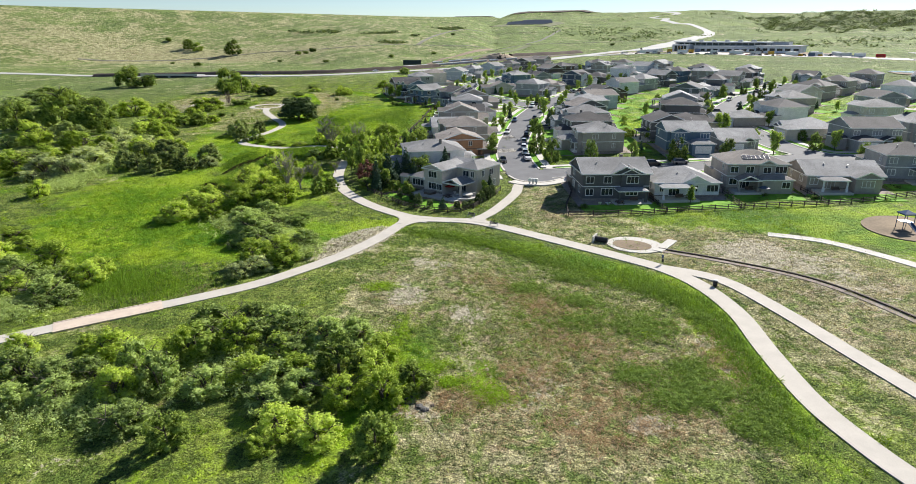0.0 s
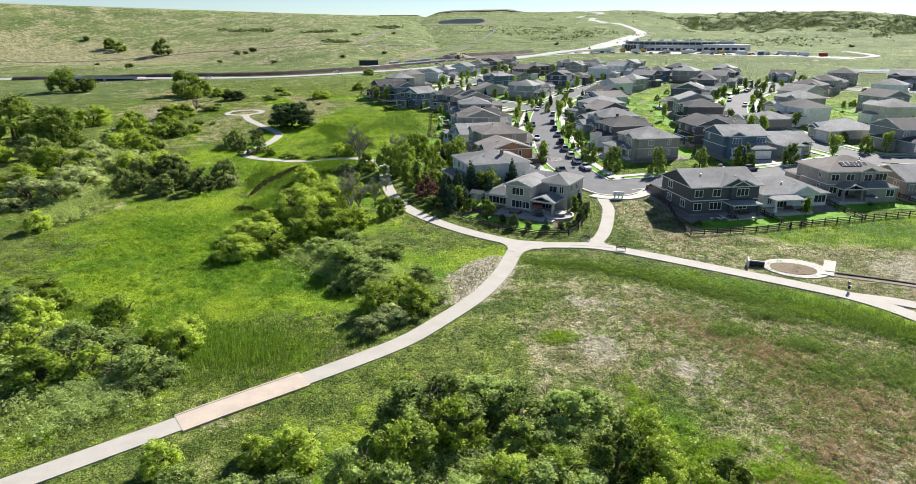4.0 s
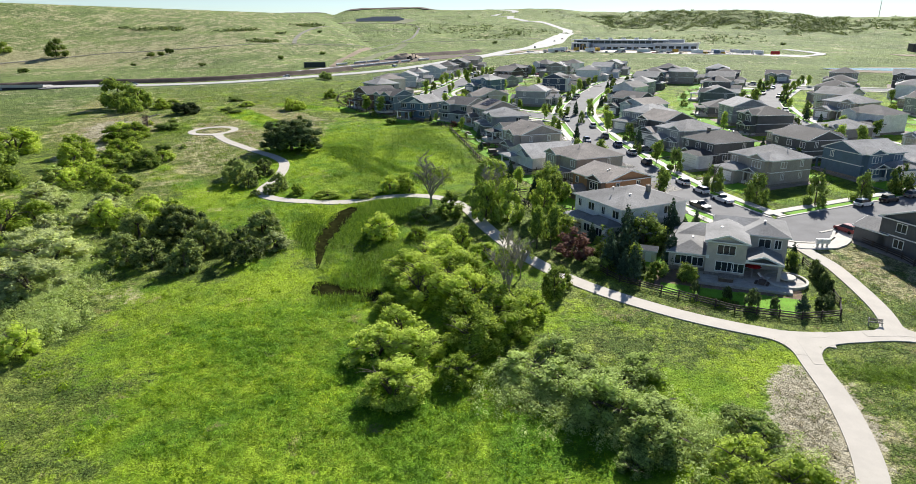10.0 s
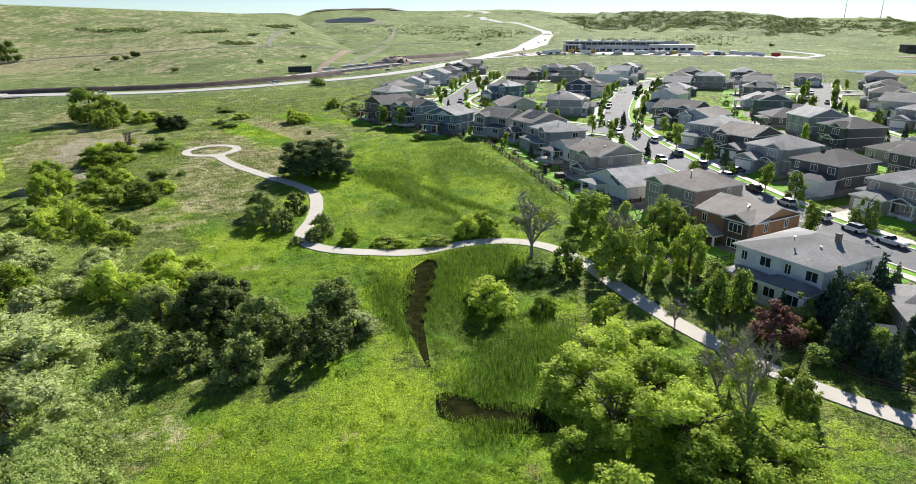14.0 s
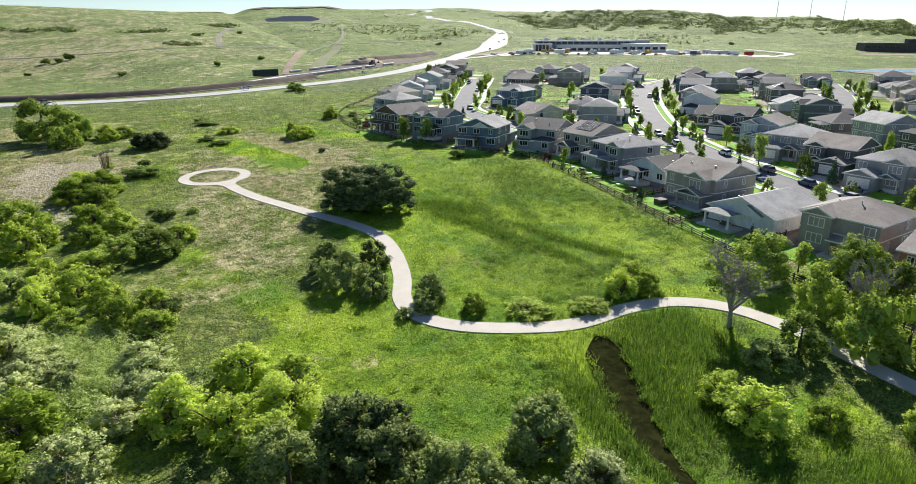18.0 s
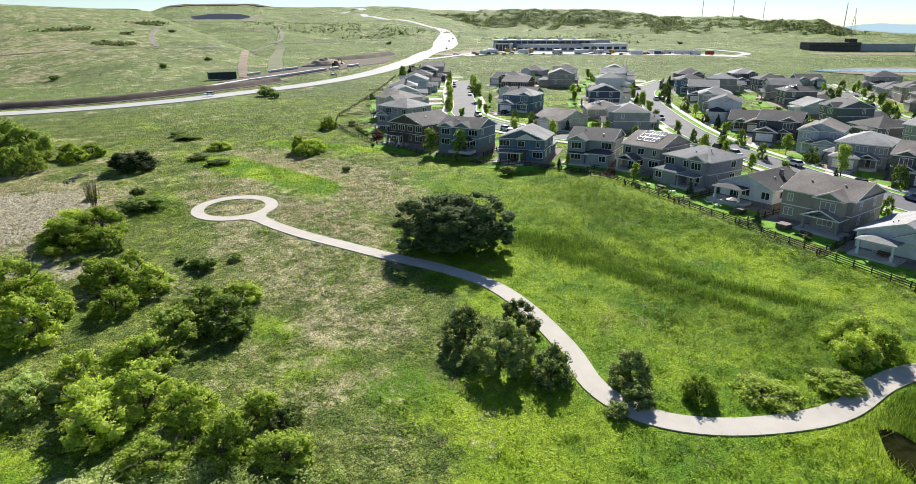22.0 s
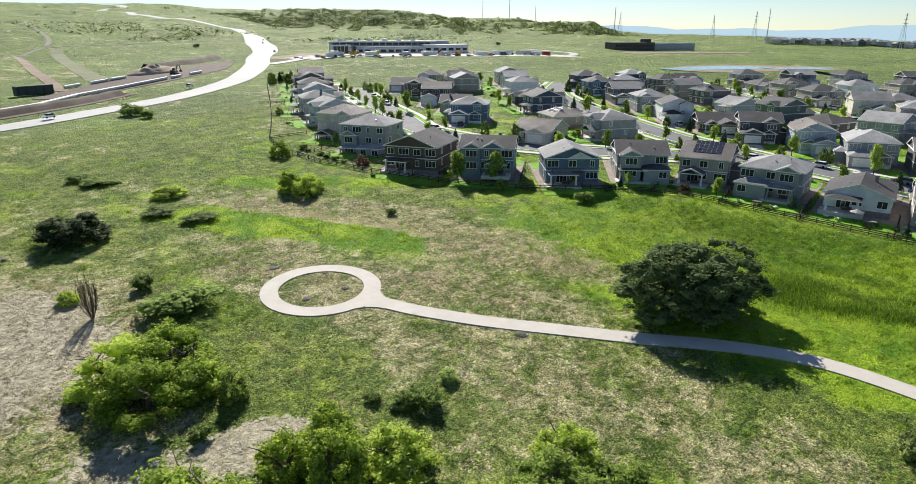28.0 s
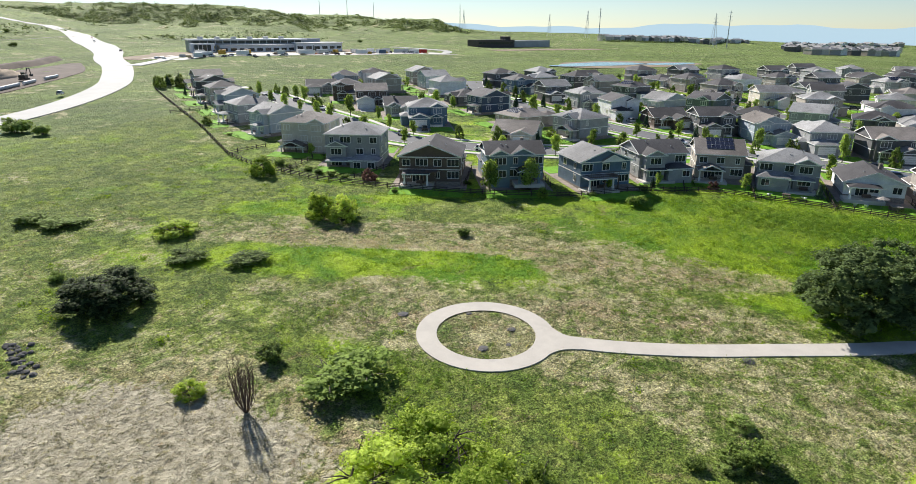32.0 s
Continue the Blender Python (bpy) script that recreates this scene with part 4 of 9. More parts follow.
    if wing:
        ww, wd = w * 0.5, 4.0
        ws = Shape().box(-ww / 2, ww / 2, -wd / 2, wd / 2, -3, 2.9)
        part("wing_wall", moved(ws, wing * w * 0.25, -d / 2 - wd / 2 + 0.3, 0).mesh("wing_wall", [WALLS[wall]]), h)
        part("wing_roof", moved(roof_shape(ww, wd, 0.4, 0.4, "hip")[0], wing * w * 0.25, -d / 2 - wd / 2 + 0.6, 2.9).mesh("wing_roof", [ROOFS[roof], TRIM]), h)
    if patio:
        side_x = -w * 0.2 * (wing or (1 if seed % 2 else -1))
        pw, pd = min(w * 0.5, 4.8 + (seed % 4) * 0.8), 3.4
        part("patio", moved(Shape().box(-pw / 2 - 1, pw / 2 + 1, -pd - 0.8, 0, -0.9, -0.1), side_x, -d / 2, 0).mesh("patio", PAVING), h)
        for k in (-pw / 2 + 0.2, pw / 2 - 0.2):
            part("post", moved(Shape().box(-0.16, 0.16, -0.16, 0.16, -0.2, 2.6).box(-0.24, 0.24, -0.24, 0.24, -0.2, 0.7), side_x + k, -d / 2 - pd + 0.3, 0).mesh("post", TRIM if seed % 2 else WALLS[wall]), h)
        part("patio_roof", moved(roof_shape(pw, pd, 0.4 if seed % 3 == 0 else 0.26, 0.35, "gable_y" if seed % 3 == 0 else "hip")[0], side_x, -d / 2 - pd / 2, 2.65).mesh("patio_roof", [ROOFS[roof], TRIM]), h)
        window(h, "d", pose(side_x, -d / 2, 0.05), detail > 1, "patio_door")
        if detail:
            # garden furniture in the shade of the patio
            part("patio_seat", moved(Shape().box(-0.9, 0.9, -0.35, 0.35, 0.2, 0.45).box(-0.9, 0.9, 0.25, 0.4, 0.45, 0.85), side_x + 0.8, -d / 2 - 1.6, -0.1).mesh("patio_seat", DECK), h)
            part("chimney_cap", moved(Shape().box(-0.35, 0.35, -0.35, 0.35, -0.6, 0.9).box(-0.42, 0.42, -0.42, 0.42, 0.9, 1.0), w * 0.2, d * 0.12, H + rh * 0.75).mesh("chimney_cap", STONE), h) if seed % 5 == 2 else None
    # projecting gabled bays: place along x, width, depth, storeys, side (-1 back, 1 front)
    for bx, bw, bd, bst, bside in bays:
        bh = 2.85 * bst + 0.25
        by = bside * (d / 2 + bd / 2 - 0.4)
        bw_s = Shape().box(-bw / 2, bw / 2, -bd / 2, bd / 2, -3, bh)
        gable_wall(bw_s, bw, bd, bh, 0.46, 0.4, "gable_y")
        part("bay_wall", moved(bw_s, bx, by, 0).mesh("bay_wall", WALLS[accent or wall]), h)
        long = bd + (3.5 if bst >= storeys else 0.0)
        part("bay_roof", moved(roof_shape(bw, long, 0.46, 0.4, "gable_y")[0], bx, by - bside * (long - bd) / 2, bh + 0.03).mesh("bay_roof", [ROOFS[roof], TRIM]), h)
        for st in range(bst):
            window(h, "l" if bw > 4 else "m", pose(bx, by - bd / 2, 0.95 + st * 2.85) if bside < 0 else pose(bx, by + bd / 2, 0.95 + st * 2.85, 0, 0, 180), detail > 1)
    # a lower cross roof on one side, so that the roofline steps
    if storeys > 1 and style != "gable_y" and seed % 2:
        sw, sd = 3.2, d * 0.55
        sgn = 1 if seed % 4 == 1 else -1
        part("side_wall", moved(Shape().box(-sw / 2, sw / 2, -sd / 2, sd / 2, -3, 2.9), sgn * (w / 2 + sw / 2 - 0.6), d * 0.12, 0).mesh("side_wall", WALLS[accent or wall]), h)
        part("side_roof", moved(roof_shape(sw, sd, 0.42, 0.4, "hip")[0], sgn * (w / 2 + sw / 2 - 0.6), d * 0.12, 2.9).mesh("side_roof", [ROOFS[roof], TRIM]), h)
    if balcony:
        bs = Shape().box(-3.6, 3.6, -3.0, 0, 2.75, 2.95)
        for k in range(15):
            bs.box(-3.55 + k * 0.5, -3.5 + k * 0.5, -3.0, -2.94, 2.95, 3.95)
        bs.box(-3.6, 3.6, -3.02, -2.9, 3.95, 4.03)
        for k in (-3.4, 0, 3.4):
            bs.box(k - 0.12, k + 0.12, -2.95, -2.7, -1, 2.75)
        part("balcony", moved(bs, -w * 0.12, -d / 2, 0).mesh("balcony", DECK), h)
    yards.append((x, y, turn, w, d, gx0, seed))
    # windows, storey by storey
    for st in range(storeys):
        z = 0.95 + st * 2.85
        xs = np.linspace(-w / 2 + 1.6, w / 2 - 1.6, 3 if w < 14 or not detail else 4)
        for i, wx in enumerate(xs):
            for face in ("b", "f"):
                if st == 0 and face == "f" and (abs(wx - gx0) < 4 or abs(wx - px0) < 1.6):
                    continue
                if st == 0 and face == "b" and patio and abs(wx - side_x) < 2.2:
                    continue
                if any((sd < 0) == (face == "b") and abs(wx - bx) < bw / 2 + 0.9 and st < bst for bx, bw, bd, bst, sd in bays):
                    continue
                if st == 0 and wing and face == "b" and wx * wing > 0:
                    window(h, "m", pose(wx, -d / 2 - 3.7, z), detail > 1)
                    continue
                window(h, rnd.choice("mmls"), pose(wx, -d / 2, z) if face == "b" else pose(wx, d / 2, z, 0, 0, 180), detail > 1)
        for sd in (-1, 1):
            for wy in (-d * 0.25, d * 0.2):
                if rnd.random() < (0.8 if detail else 0.4):
                    window(h, rnd.choice("ssm"), pose(sd * w / 2, wy, z + 0.1, 0, 0, 90 * sd), detail > 1)
    # vents on the roof
    for k in range(2 if detail else 0):
        vx, vy = rnd.uniform(-0.25, 0.25) * w, rnd.uniform(-0.3, -0.1) * d
        zz = H + (d / 2 + over - abs(vy)) * pitch if (style != "gable_y" and w >= d) else H + (w / 2 + over - abs(vx)) * pitch
        vt = part("roof_vent", VENT, h)
        vt.matrix_local = pose(vx, vy, zz - 0.25)
    for k in range(solar):
        vx, vy = (k % 6 - 2.5) * 1.1 * 0.95, -d * 0.30 + (k // 6) * 1.75
        zz = H + (d / 2 + over - abs(vy)) * pitch
        so = part("solar_panel", PANEL, h, "dark blue glass solar panel")
        so.matrix_local = pose(vx, vy, zz, math.degrees(math.atan(pitch)), 0, 0)
    return h

def corner_house():
    """The stepped beige house at the trail junction: a low wing, a gabled bay, a set-back upper mass and a covered patio."""
    h = tagged(new("house"), "beige stucco house with stepped roofs and paved patio", "house", "houses of the estate")
    h.matrix_world = pose(-3.9, 151.9, gz(-3.9, 151.9) + 0.25, 0, 0, -38)

    def block(name, x0, x1, y0, y1, top, style, pitch, foot=-2.5, roof="grey"):
        w, d = x1 - x0, y1 - y0
        b = Shape().box(-w / 2, w / 2, -d / 2, d / 2, foot, top)
        gable_wall(b, w, d, top, pitch, 0.45, style)
        part(name + "_wall", moved(b, (x0 + x1) / 2, (y0 + y1) / 2, 0).mesh(name + "_wall", WALLS["stucco"]), h)
        part(name + "_roof", moved(roof_shape(w, d, pitch, 0.45, style)[0], (x0 + x1) / 2, (y0 + y1) / 2, top).mesh(name + "_roof", [ROOFS[roof], TRIM]), h)

    block("low_wing", -9, -2.6, 0, 9.5, 3.0, "hip", 0.36)
    block("bay", -3.2, 2.7, -1.2, 8, 5.9, "gable_y", 0.36)
    block("upper", 2.2, 9, 4.6, 14.5, 5.95, "hip", 0.36)
    block("middle", -2, 4.5, 7, 14, 5.7, "gable_x", 0.36)
    block("garage", -8.5, 1.5, 9, 17, 3.05, "hip", 0.38)
    part("patio_roof", moved(roof_shape(5.4, 6.2, 0.36, 0.35, "gable_y")[0], 5.3, 2.3, 2.95).mesh("patio_roof", [ROOFS["grey"], TRIM]), h)
    part("beam", Shape().box(2.7, 8.0, -0.75, -0.45, 2.45, 2.75).box(7.7, 8.0, -0.5, 4.7, 2.45, 2.75).mesh("beam", WALLS["stucco"]), h)
    part("post", Shape().box(7.55, 8.05, -0.8, -0.3, -0.6, 2.5).mesh("post", WALLS["stucco"]), h)
    part("patio_slab", Shape().box(-4.5, 9.6, -5.0, 4.7, -1.2, 0.02).mesh("patio_slab", FLAGSTONE), h)
    part("plinth", Shape().box(-9.06, -2.6, -0.06, 0, -2.5, 0.5).box(-3.26, 2.76, -1.26, -1.2, -2.5, 0.5).mesh("plinth", STONE), h)
    for size, x, y, z in (("l", -6.6, 0, 0.9), ("m", -4.4, 0, 0.9), ("l", -0.3, -1.2, 0.95), ("m", 1.7, -1.2, 0.95), ("l", -0.3, -1.2, 3.75), ("d", 4.4, 4.6, 0.05), ("m", 5.6, 4.6, 3.8), ("s", 7.6, 4.6, 3.8)):
        window(h, size, pose(x, y, z), True)
    for size, y, z in (("s", 7, 3.8), ("m", 10.5, 3.8), ("m", 8, 0.95), ("s", 12, 0.95)):
        window(h, size, pose(9, y, z, 0, 0, 90), True)
    for size, y, z in (("m", 3, 0.95), ("s", 6.5, 0.95)):
        window(h, size, pose(-9, y, z, 0, 0, -90), True)
    window(h, "s", pose(-3.2, 3, 3.9, 0, 0, -90), True)
    for x, y, z in ((-1.2, 4, 6.4), (5.5, 8, 7.0), (-5.5, 5, 3.9)):
        part("roof_vent", VENT, h).location = (x, y, z)
    part("wall_vent", Shape().box(-0.25, 0.25, -0.12, 0, -0.3, 0.3).mesh("wall_vent", TRIM), h).location = (-3.0, -1.2, 3.1)
    patch("yard_bed", -3.9, 151.9, -38, -10.5, 11, -8, 4, 0.05, MULCH, "brown mulch bed round a house", "garden bed", 3)
    patch("lawn", -3.9, 151.9, -38, -9.5, 2, -9.6, -6.4, 0.09, LAWN, "mown green back lawn beside a fence", "lawn", 3)
    patch("lawn", -3.9, 151.9, -38, 2, 10.5, -11.5, -6.2, 0.092, LAWN, "mown green back lawn beside a fence", "lawn", 3)
    patch("lawn", -3.9, 151.9, -38, -14.5, -9.8, -1.5, 4.5, 0.094, LAWN, "small mown side lawn", "lawn", 3)
    patch("driveway", -3.9, 151.9, -38, -6.5, 0, 17, 24, 0.13, PAVING, "pale concrete driveway", "driveway", 3)


FLAGSTONE = plain("pale_flagstone", (0.46, 0.43, 0.39), 0.85, 0.22, 0.9, 5, 0.3)
MULCH = plain("bark_mulch", (0.20, 0.135, 0.10), 0.95, 0.35, 0.9, 9, 0.6)
# back row along the meadow, from the trail junction northwards
corner_house()
house(-5.8, 178.8, -80, 14, 16, 2, "hip", "white", "grey", "white two storey house with dark lower roof and wooden deck", 2, wing=1, detail=2, base=0.2, pitch=0.3)
house(2, 199.5, -80, 12, 13, 2, "gable_x", "orange", "brown", "rust orange two storey house with brown roof", 3, detail=2, bays=((3.2, 5.0, 1.6, 2, -1),), accent="brown", base=-0.9, pitch=0.3)
house(4, 217, -82, 13, 14, 2, "hip", "taupe", "brown", "taupe two storey house with brown roof", 4, bays=((-3.2, 5.0, 1.6, 2, -1),))
house(0, 233, -85, 14, 15, 1, "gable_y", "white", "grey", "white trimmed single storey house with grey roof", 5, back_gable=True)
house(3, 250, -86, 13, 13, 2, "gable_x", "taupe", "brown", "taupe two storey house with side gables", 6, bays=((3.0, 5.0, 2.4, 2, -1),))
house(6, 266, -88, 12, 14, 1, "gable_y", "white", "dark", "white gabled house with dark roof", 7, detail=2, base=0.8)
house(7, 283, -90, 13, 12, 2, "hip", "grey", "grey", "grey two storey house with hipped roof", 8, detail=2, bays=((3.4, 4.6, 1.4, 2, -1),), wing=-1)
house(9, 299, -82, 11, 14, 2, "gable_x", "taupe", "brown", "taupe house with solar panels on its roof", 9, detail=2, solar=18)
house(2, 314, -60, 12, 12, 2, "gable_x", "grey", "dark", "slate grey two storey house with gables", 10, detail=2, bays=((-3.0, 4.8, 3.0, 2, -1),), wing=1)
house(-13, 326, -52, 12.5, 12, 2, "gable_y", "blue", "grey", "dark blue two storey house with balcony", 11, detail=2, back_gable=True, balcony=True)
house(-21, 344, -62, 13, 11, 2, "gable_x", "teal", "dark", "teal grey two storey house with white trim", 12, detail=2, bays=((-3.6, 4.4, 1.2, 2, -1),), back_gable=True, base=1.4, patio=True)
house(-26, 362, -72, 14, 15, 2, "gable_y", "brown", "dark", "dark brown gabled house with long deck", 13, detail=2, balcony=True, base=0.4)
house(-19, 387, -72, 14, 12, 3, "hip", "grey", "grey", "pale grey three storey house with hipped roof", 14, detail=2, bays=((-4.0, 5.0, 1.6, 2, -1),), base=-1.2, wing=1)
house(-11, 407, -75, 13, 12, 3, "hip", "beige", "brown", "tan three storey house with outside stair", 15, bays=((4.0, 4.6, 1.8, 3, -1),), base=-1.2, balcony=True)
house(3, 430, -110, 12, 12, 2, "gable_x", "paleblue", "grey", "pale grey two storey house with white trim", 16, bays=((2.5, 4.8, 2.0, 2, -1),))
house(13, 449, -120, 12, 12, 2, "hip", "grey", "grey", "", 17)
house(29, 467, -125, 12, 12, 2, "gable_x", "paleblue", "grey", "", 18, bays=((-2.5, 4.8, 2.0, 2, -1),))
house(43, 487, -125, 12, 12, 2, "hip", "taupe", "dark", "", 19)
house(57, 505, -125, 12, 12, 2, "gable_x", "charcoal", "dark", "", 20, bays=((2.5, 4.8, 2.0, 2, -1),))
house(71, 521, -125, 12, 12, 2, "gable_y", "taupe", "brown", "", 21)

# south of the cross street
house(37.5, 147.3, 2, 15.5, 13, 2, "gable_x", "charcoal", "grey", "charcoal two storey house with cream window trim", 22, detail=2, bays=((3.6, 5.2, 0.9, 2, -1),), back_gable=True, base=0.2)
house(54.5, 148, 0, 15, 13, 1, "hip", "white", "grey", "white single storey house with covered patio", 23, detail=2, back_gable=True)
house(73, 152, -4, 14, 12, 2, "hip", "taupe", "brown", "taupe two storey house with blue solar panels", 24, detail=2, bays=((2.0, 3.6, 0.9, 2, -1),), solar=6, wing=1)
house(93, 150, -6, 17, 13, 1, "gable_x", "taupe", "grey", "taupe single storey house with wide grey roof", 25, bays=((4.0, 5.6, 3.0, 1, -1),))
house(114, 156, -10, 13, 12, 2, "hip", "grey", "dark", "", 26)
house(136, 150, -12, 14, 12, 1, "hip", "beige", "grey", "", 27)

# the rest of the estate, row by row: x, y, turn, wide, deep, storeys, roof form, wall, roof
ROW_A = [(46, 199, 95, 13, 13, 2, "hip", "taupe", "grey"), (47, 220, 95, 12, 14, 2, "hip", "charcoal", "grey"), (50, 238, 98, 12, 14, 2, "hip", "grey", "grey"), (53, 254, 100, 12, 13, 2, "gable_x", "charcoal", "brown"), (57, 270, 105, 12, 14, 2, "hip", "grey", "grey"), (65, 286, 110, 11, 14, 2, "gable_y", "paleblue", "brown"), (70, 302, 112, 12, 12, 2, "gable_x", "charcoal", "grey")]
ROW_A2 = [(78, 318, 118, 12, 13, 1, "gable_x", "brown", "dark"), (89, 336, 122, 11, 13, 2, "gable_y", "white", "dark"), (104, 352, 128, 12, 12, 2, "hip", "grey", "grey"), (120, 370, 130, 12, 12, 2, "gable_x", "charcoal", "grey"), (136, 390, 135, 12, 12, 2, "hip", "blue", "grey"), (157, 407, 140, 13, 12, 2, "hip", "charcoal", "dark")]
ROW_W = [(43, 341, -126, 13, 12, 2, "hip", "grey", "grey"), (54, 364, -126, 14, 13, 1, "hip", "taupe", "brown"), (74, 384, -130, 12, 12, 2, "gable_x", "navy", "dark"), (90, 400, -130, 13, 13, 1, "hip", "charcoal", "dark"), (110, 417, -130, 12, 12, 2, "hip", "white", "grey"), (128, 432, -135, 12, 12, 2, "gable_y", "paleblue", "grey")]
ROW_D = [(27, 357, 95, 13, 13, 1, "gable_x", "beige", "brown"), (39, 394, 120, 13, 12, 2, "hip", "blue", "grey"), (54, 412, 122, 12, 14, 1, "gable_x", "grey", "grey"), (65, 431, 124, 12, 12, 2, "gable_x", "brown", "brown"), (76, 449, 124, 12, 12, 2, "hip", "brown", "dark"), (88, 470, 124, 13, 12, 1, "gable_x", "grey", "dark"), (104, 446, 50, 12, 12, 2, "gable_x", "taupe", "grey"), (122, 462, 50, 12, 12, 2, "hip", "white", "grey")]
ROW_C = [(72, 196, 178, 13, 12, 2, "gable_x", "blue", "grey"), (88, 197, 178, 12, 12, 1, "gable_x", "grey", "grey"), (72, 214, -92, 13, 12, 2, "gable_x", "charcoal", "dark"), (85, 230, -92, 13, 13, 1, "hip", "taupe", "dark"), (90, 251, -98, 12, 13, 2, "hip", "charcoal", "grey"), (96, 269, -105, 12, 13, 2, "gable_x", "grey", "grey")]
ROW_C2 = [(101, 287, -115, 13, 13, 1, "hip", "charcoal", "dark"), (112, 304, -122, 12, 12, 2, "gable_x", "green", "dark"), (124, 322, -126, 12, 13, 1, "gable_x", "paleblue", "grey"), (138, 338, -130, 12, 12, 2, "hip", "charcoal", "grey"), (153, 354, -130, 12, 12, 2, "gable_y", "taupe", "grey"), (167, 369, -130, 12, 12, 2, "hip", "charcoal", "dark")]
ROW_E = [(120, 211, 92, 15, 14, 1, "hip", "beige", "grey"), (127, 193, 178, 15, 13, 2, "gable_x", "grey", "dark"), (124, 239, 96, 15, 12, 2, "hip", "white", "grey"), (139, 262, 100, 14, 13, 2, "hip", "taupe", "grey"), (152, 280, 108, 13, 13, 2, "gable_x", "beige", "grey"), (170, 300, 128, 14, 13, 2, "hip", "taupe", "dark"), (190, 316, 130, 13, 13, 2, "hip", "taupe", "dark"), (206, 331, 132, 13, 13, 1, "hip", "grey", "dark")]
ROW_F = [(148, 200, 178, 13, 13, 2, "hip", "grey", "grey"), (170, 194, 176, 13, 13, 1, "gable_x", "charcoal", "grey"), (192, 186, 172, 13, 13, 2, "hip", "taupe", "dark"), (155, 232, 0, 13, 12, 2, "hip", "beige", "grey"), (172, 256, -85, 13, 12, 2, "gable_x", "grey", "grey"), (190, 243, 10, 13, 12, 2, "gable_x", "charcoal", "dark"), (186, 272, -60, 13, 12, 1, "hip", "taupe", "grey"), (204, 290, -50, 13, 12, 2, "hip", "white", "grey")]
ROW_G = [(226, 272, -55, 13, 12, 2, "hip", "taupe", "dark"), (212, 258, -60, 13, 12, 1, "gable_x", "grey", "grey"), (238, 250, -60, 13, 12, 2, "gable_x", "charcoal", "grey"), (236, 218, -70, 13, 12, 2, "hip", "grey", "grey"), (212, 215, 20, 13, 12, 1, "hip", "beige", "brown"), (252, 228, -65, 13, 12, 2, "gable_y", "taupe", "dark"), (258, 300, 130, 13, 12, 2, "hip", "grey", "grey"), (276, 272, 120, 13, 12, 2, "gable_x", "charcoal", "dark")]
ROW_H = [(290, 247, 115, 13, 12, 2, "hip", "grey", "grey"), (306, 220, 105, 13, 12, 1, "gable_x", "taupe", "grey"), (318, 195, 100, 13, 12, 2, "hip", "white", "dark"), (278, 205, -70, 13, 12, 2, "hip", "charcoal", "grey"), (262, 190, 20, 13, 12, 1, "hip", "grey", "dark"), (350, 188, 90, 13, 12, 2, "gable_x", "taupe", "grey"), (338, 222, 100, 13, 12, 2, "hip", "grey", "grey"), (322, 252, 110, 13, 12, 2, "gable_x", "charcoal", "dark")]
ROW_N = [(105, 468, 124, 12, 12, 2, "hip", "grey", "dark"), (143, 446, -135, 12, 12, 2, "gable_x", "taupe", "grey"), (152, 384, -135, 12, 12, 2, "hip", "taupe", "grey"), (180, 392, 140, 12, 12, 2, "hip", "charcoal", "grey"), (205, 372, 135, 12, 12, 1, "gable_x", "grey", "dark"), (222, 344, 132, 13, 12, 2, "hip", "taupe", "dark"), (240, 322, 130, 13, 12, 2, "gable_x", "charcoal", "grey"), (108, 235, 95, 11, 12, 1, "hip", "taupe", "grey")]
seed = 40
for row in (ROW_A, ROW_A2, ROW_W, ROW_D, ROW_C, ROW_C2, ROW_E, ROW_F, ROW_G, ROW_H, ROW_N):
    for r in row:
        seed += 1
        if seed % 5 == 2:
            r = r[:8] + ("dark",)
        house(*r, seed=seed, back_gable=seed % 3 == 0, patio=seed % 2 == 0, accent="white" if seed % 7 == 0 else None, solar=12 if seed % 11 == 0 else 0, detail=1 if row in (ROW_A, ROW_W, ROW_D) else 0, bays=((-r[3] * 0.24 * (1 if seed % 2 else -1), 4.8, 1.6, r[5], 1),) if seed % 3 else ((r[3] * 0.22, 4.6, 1.8, r[5], -1),))

# ---- trees and shrubs ----


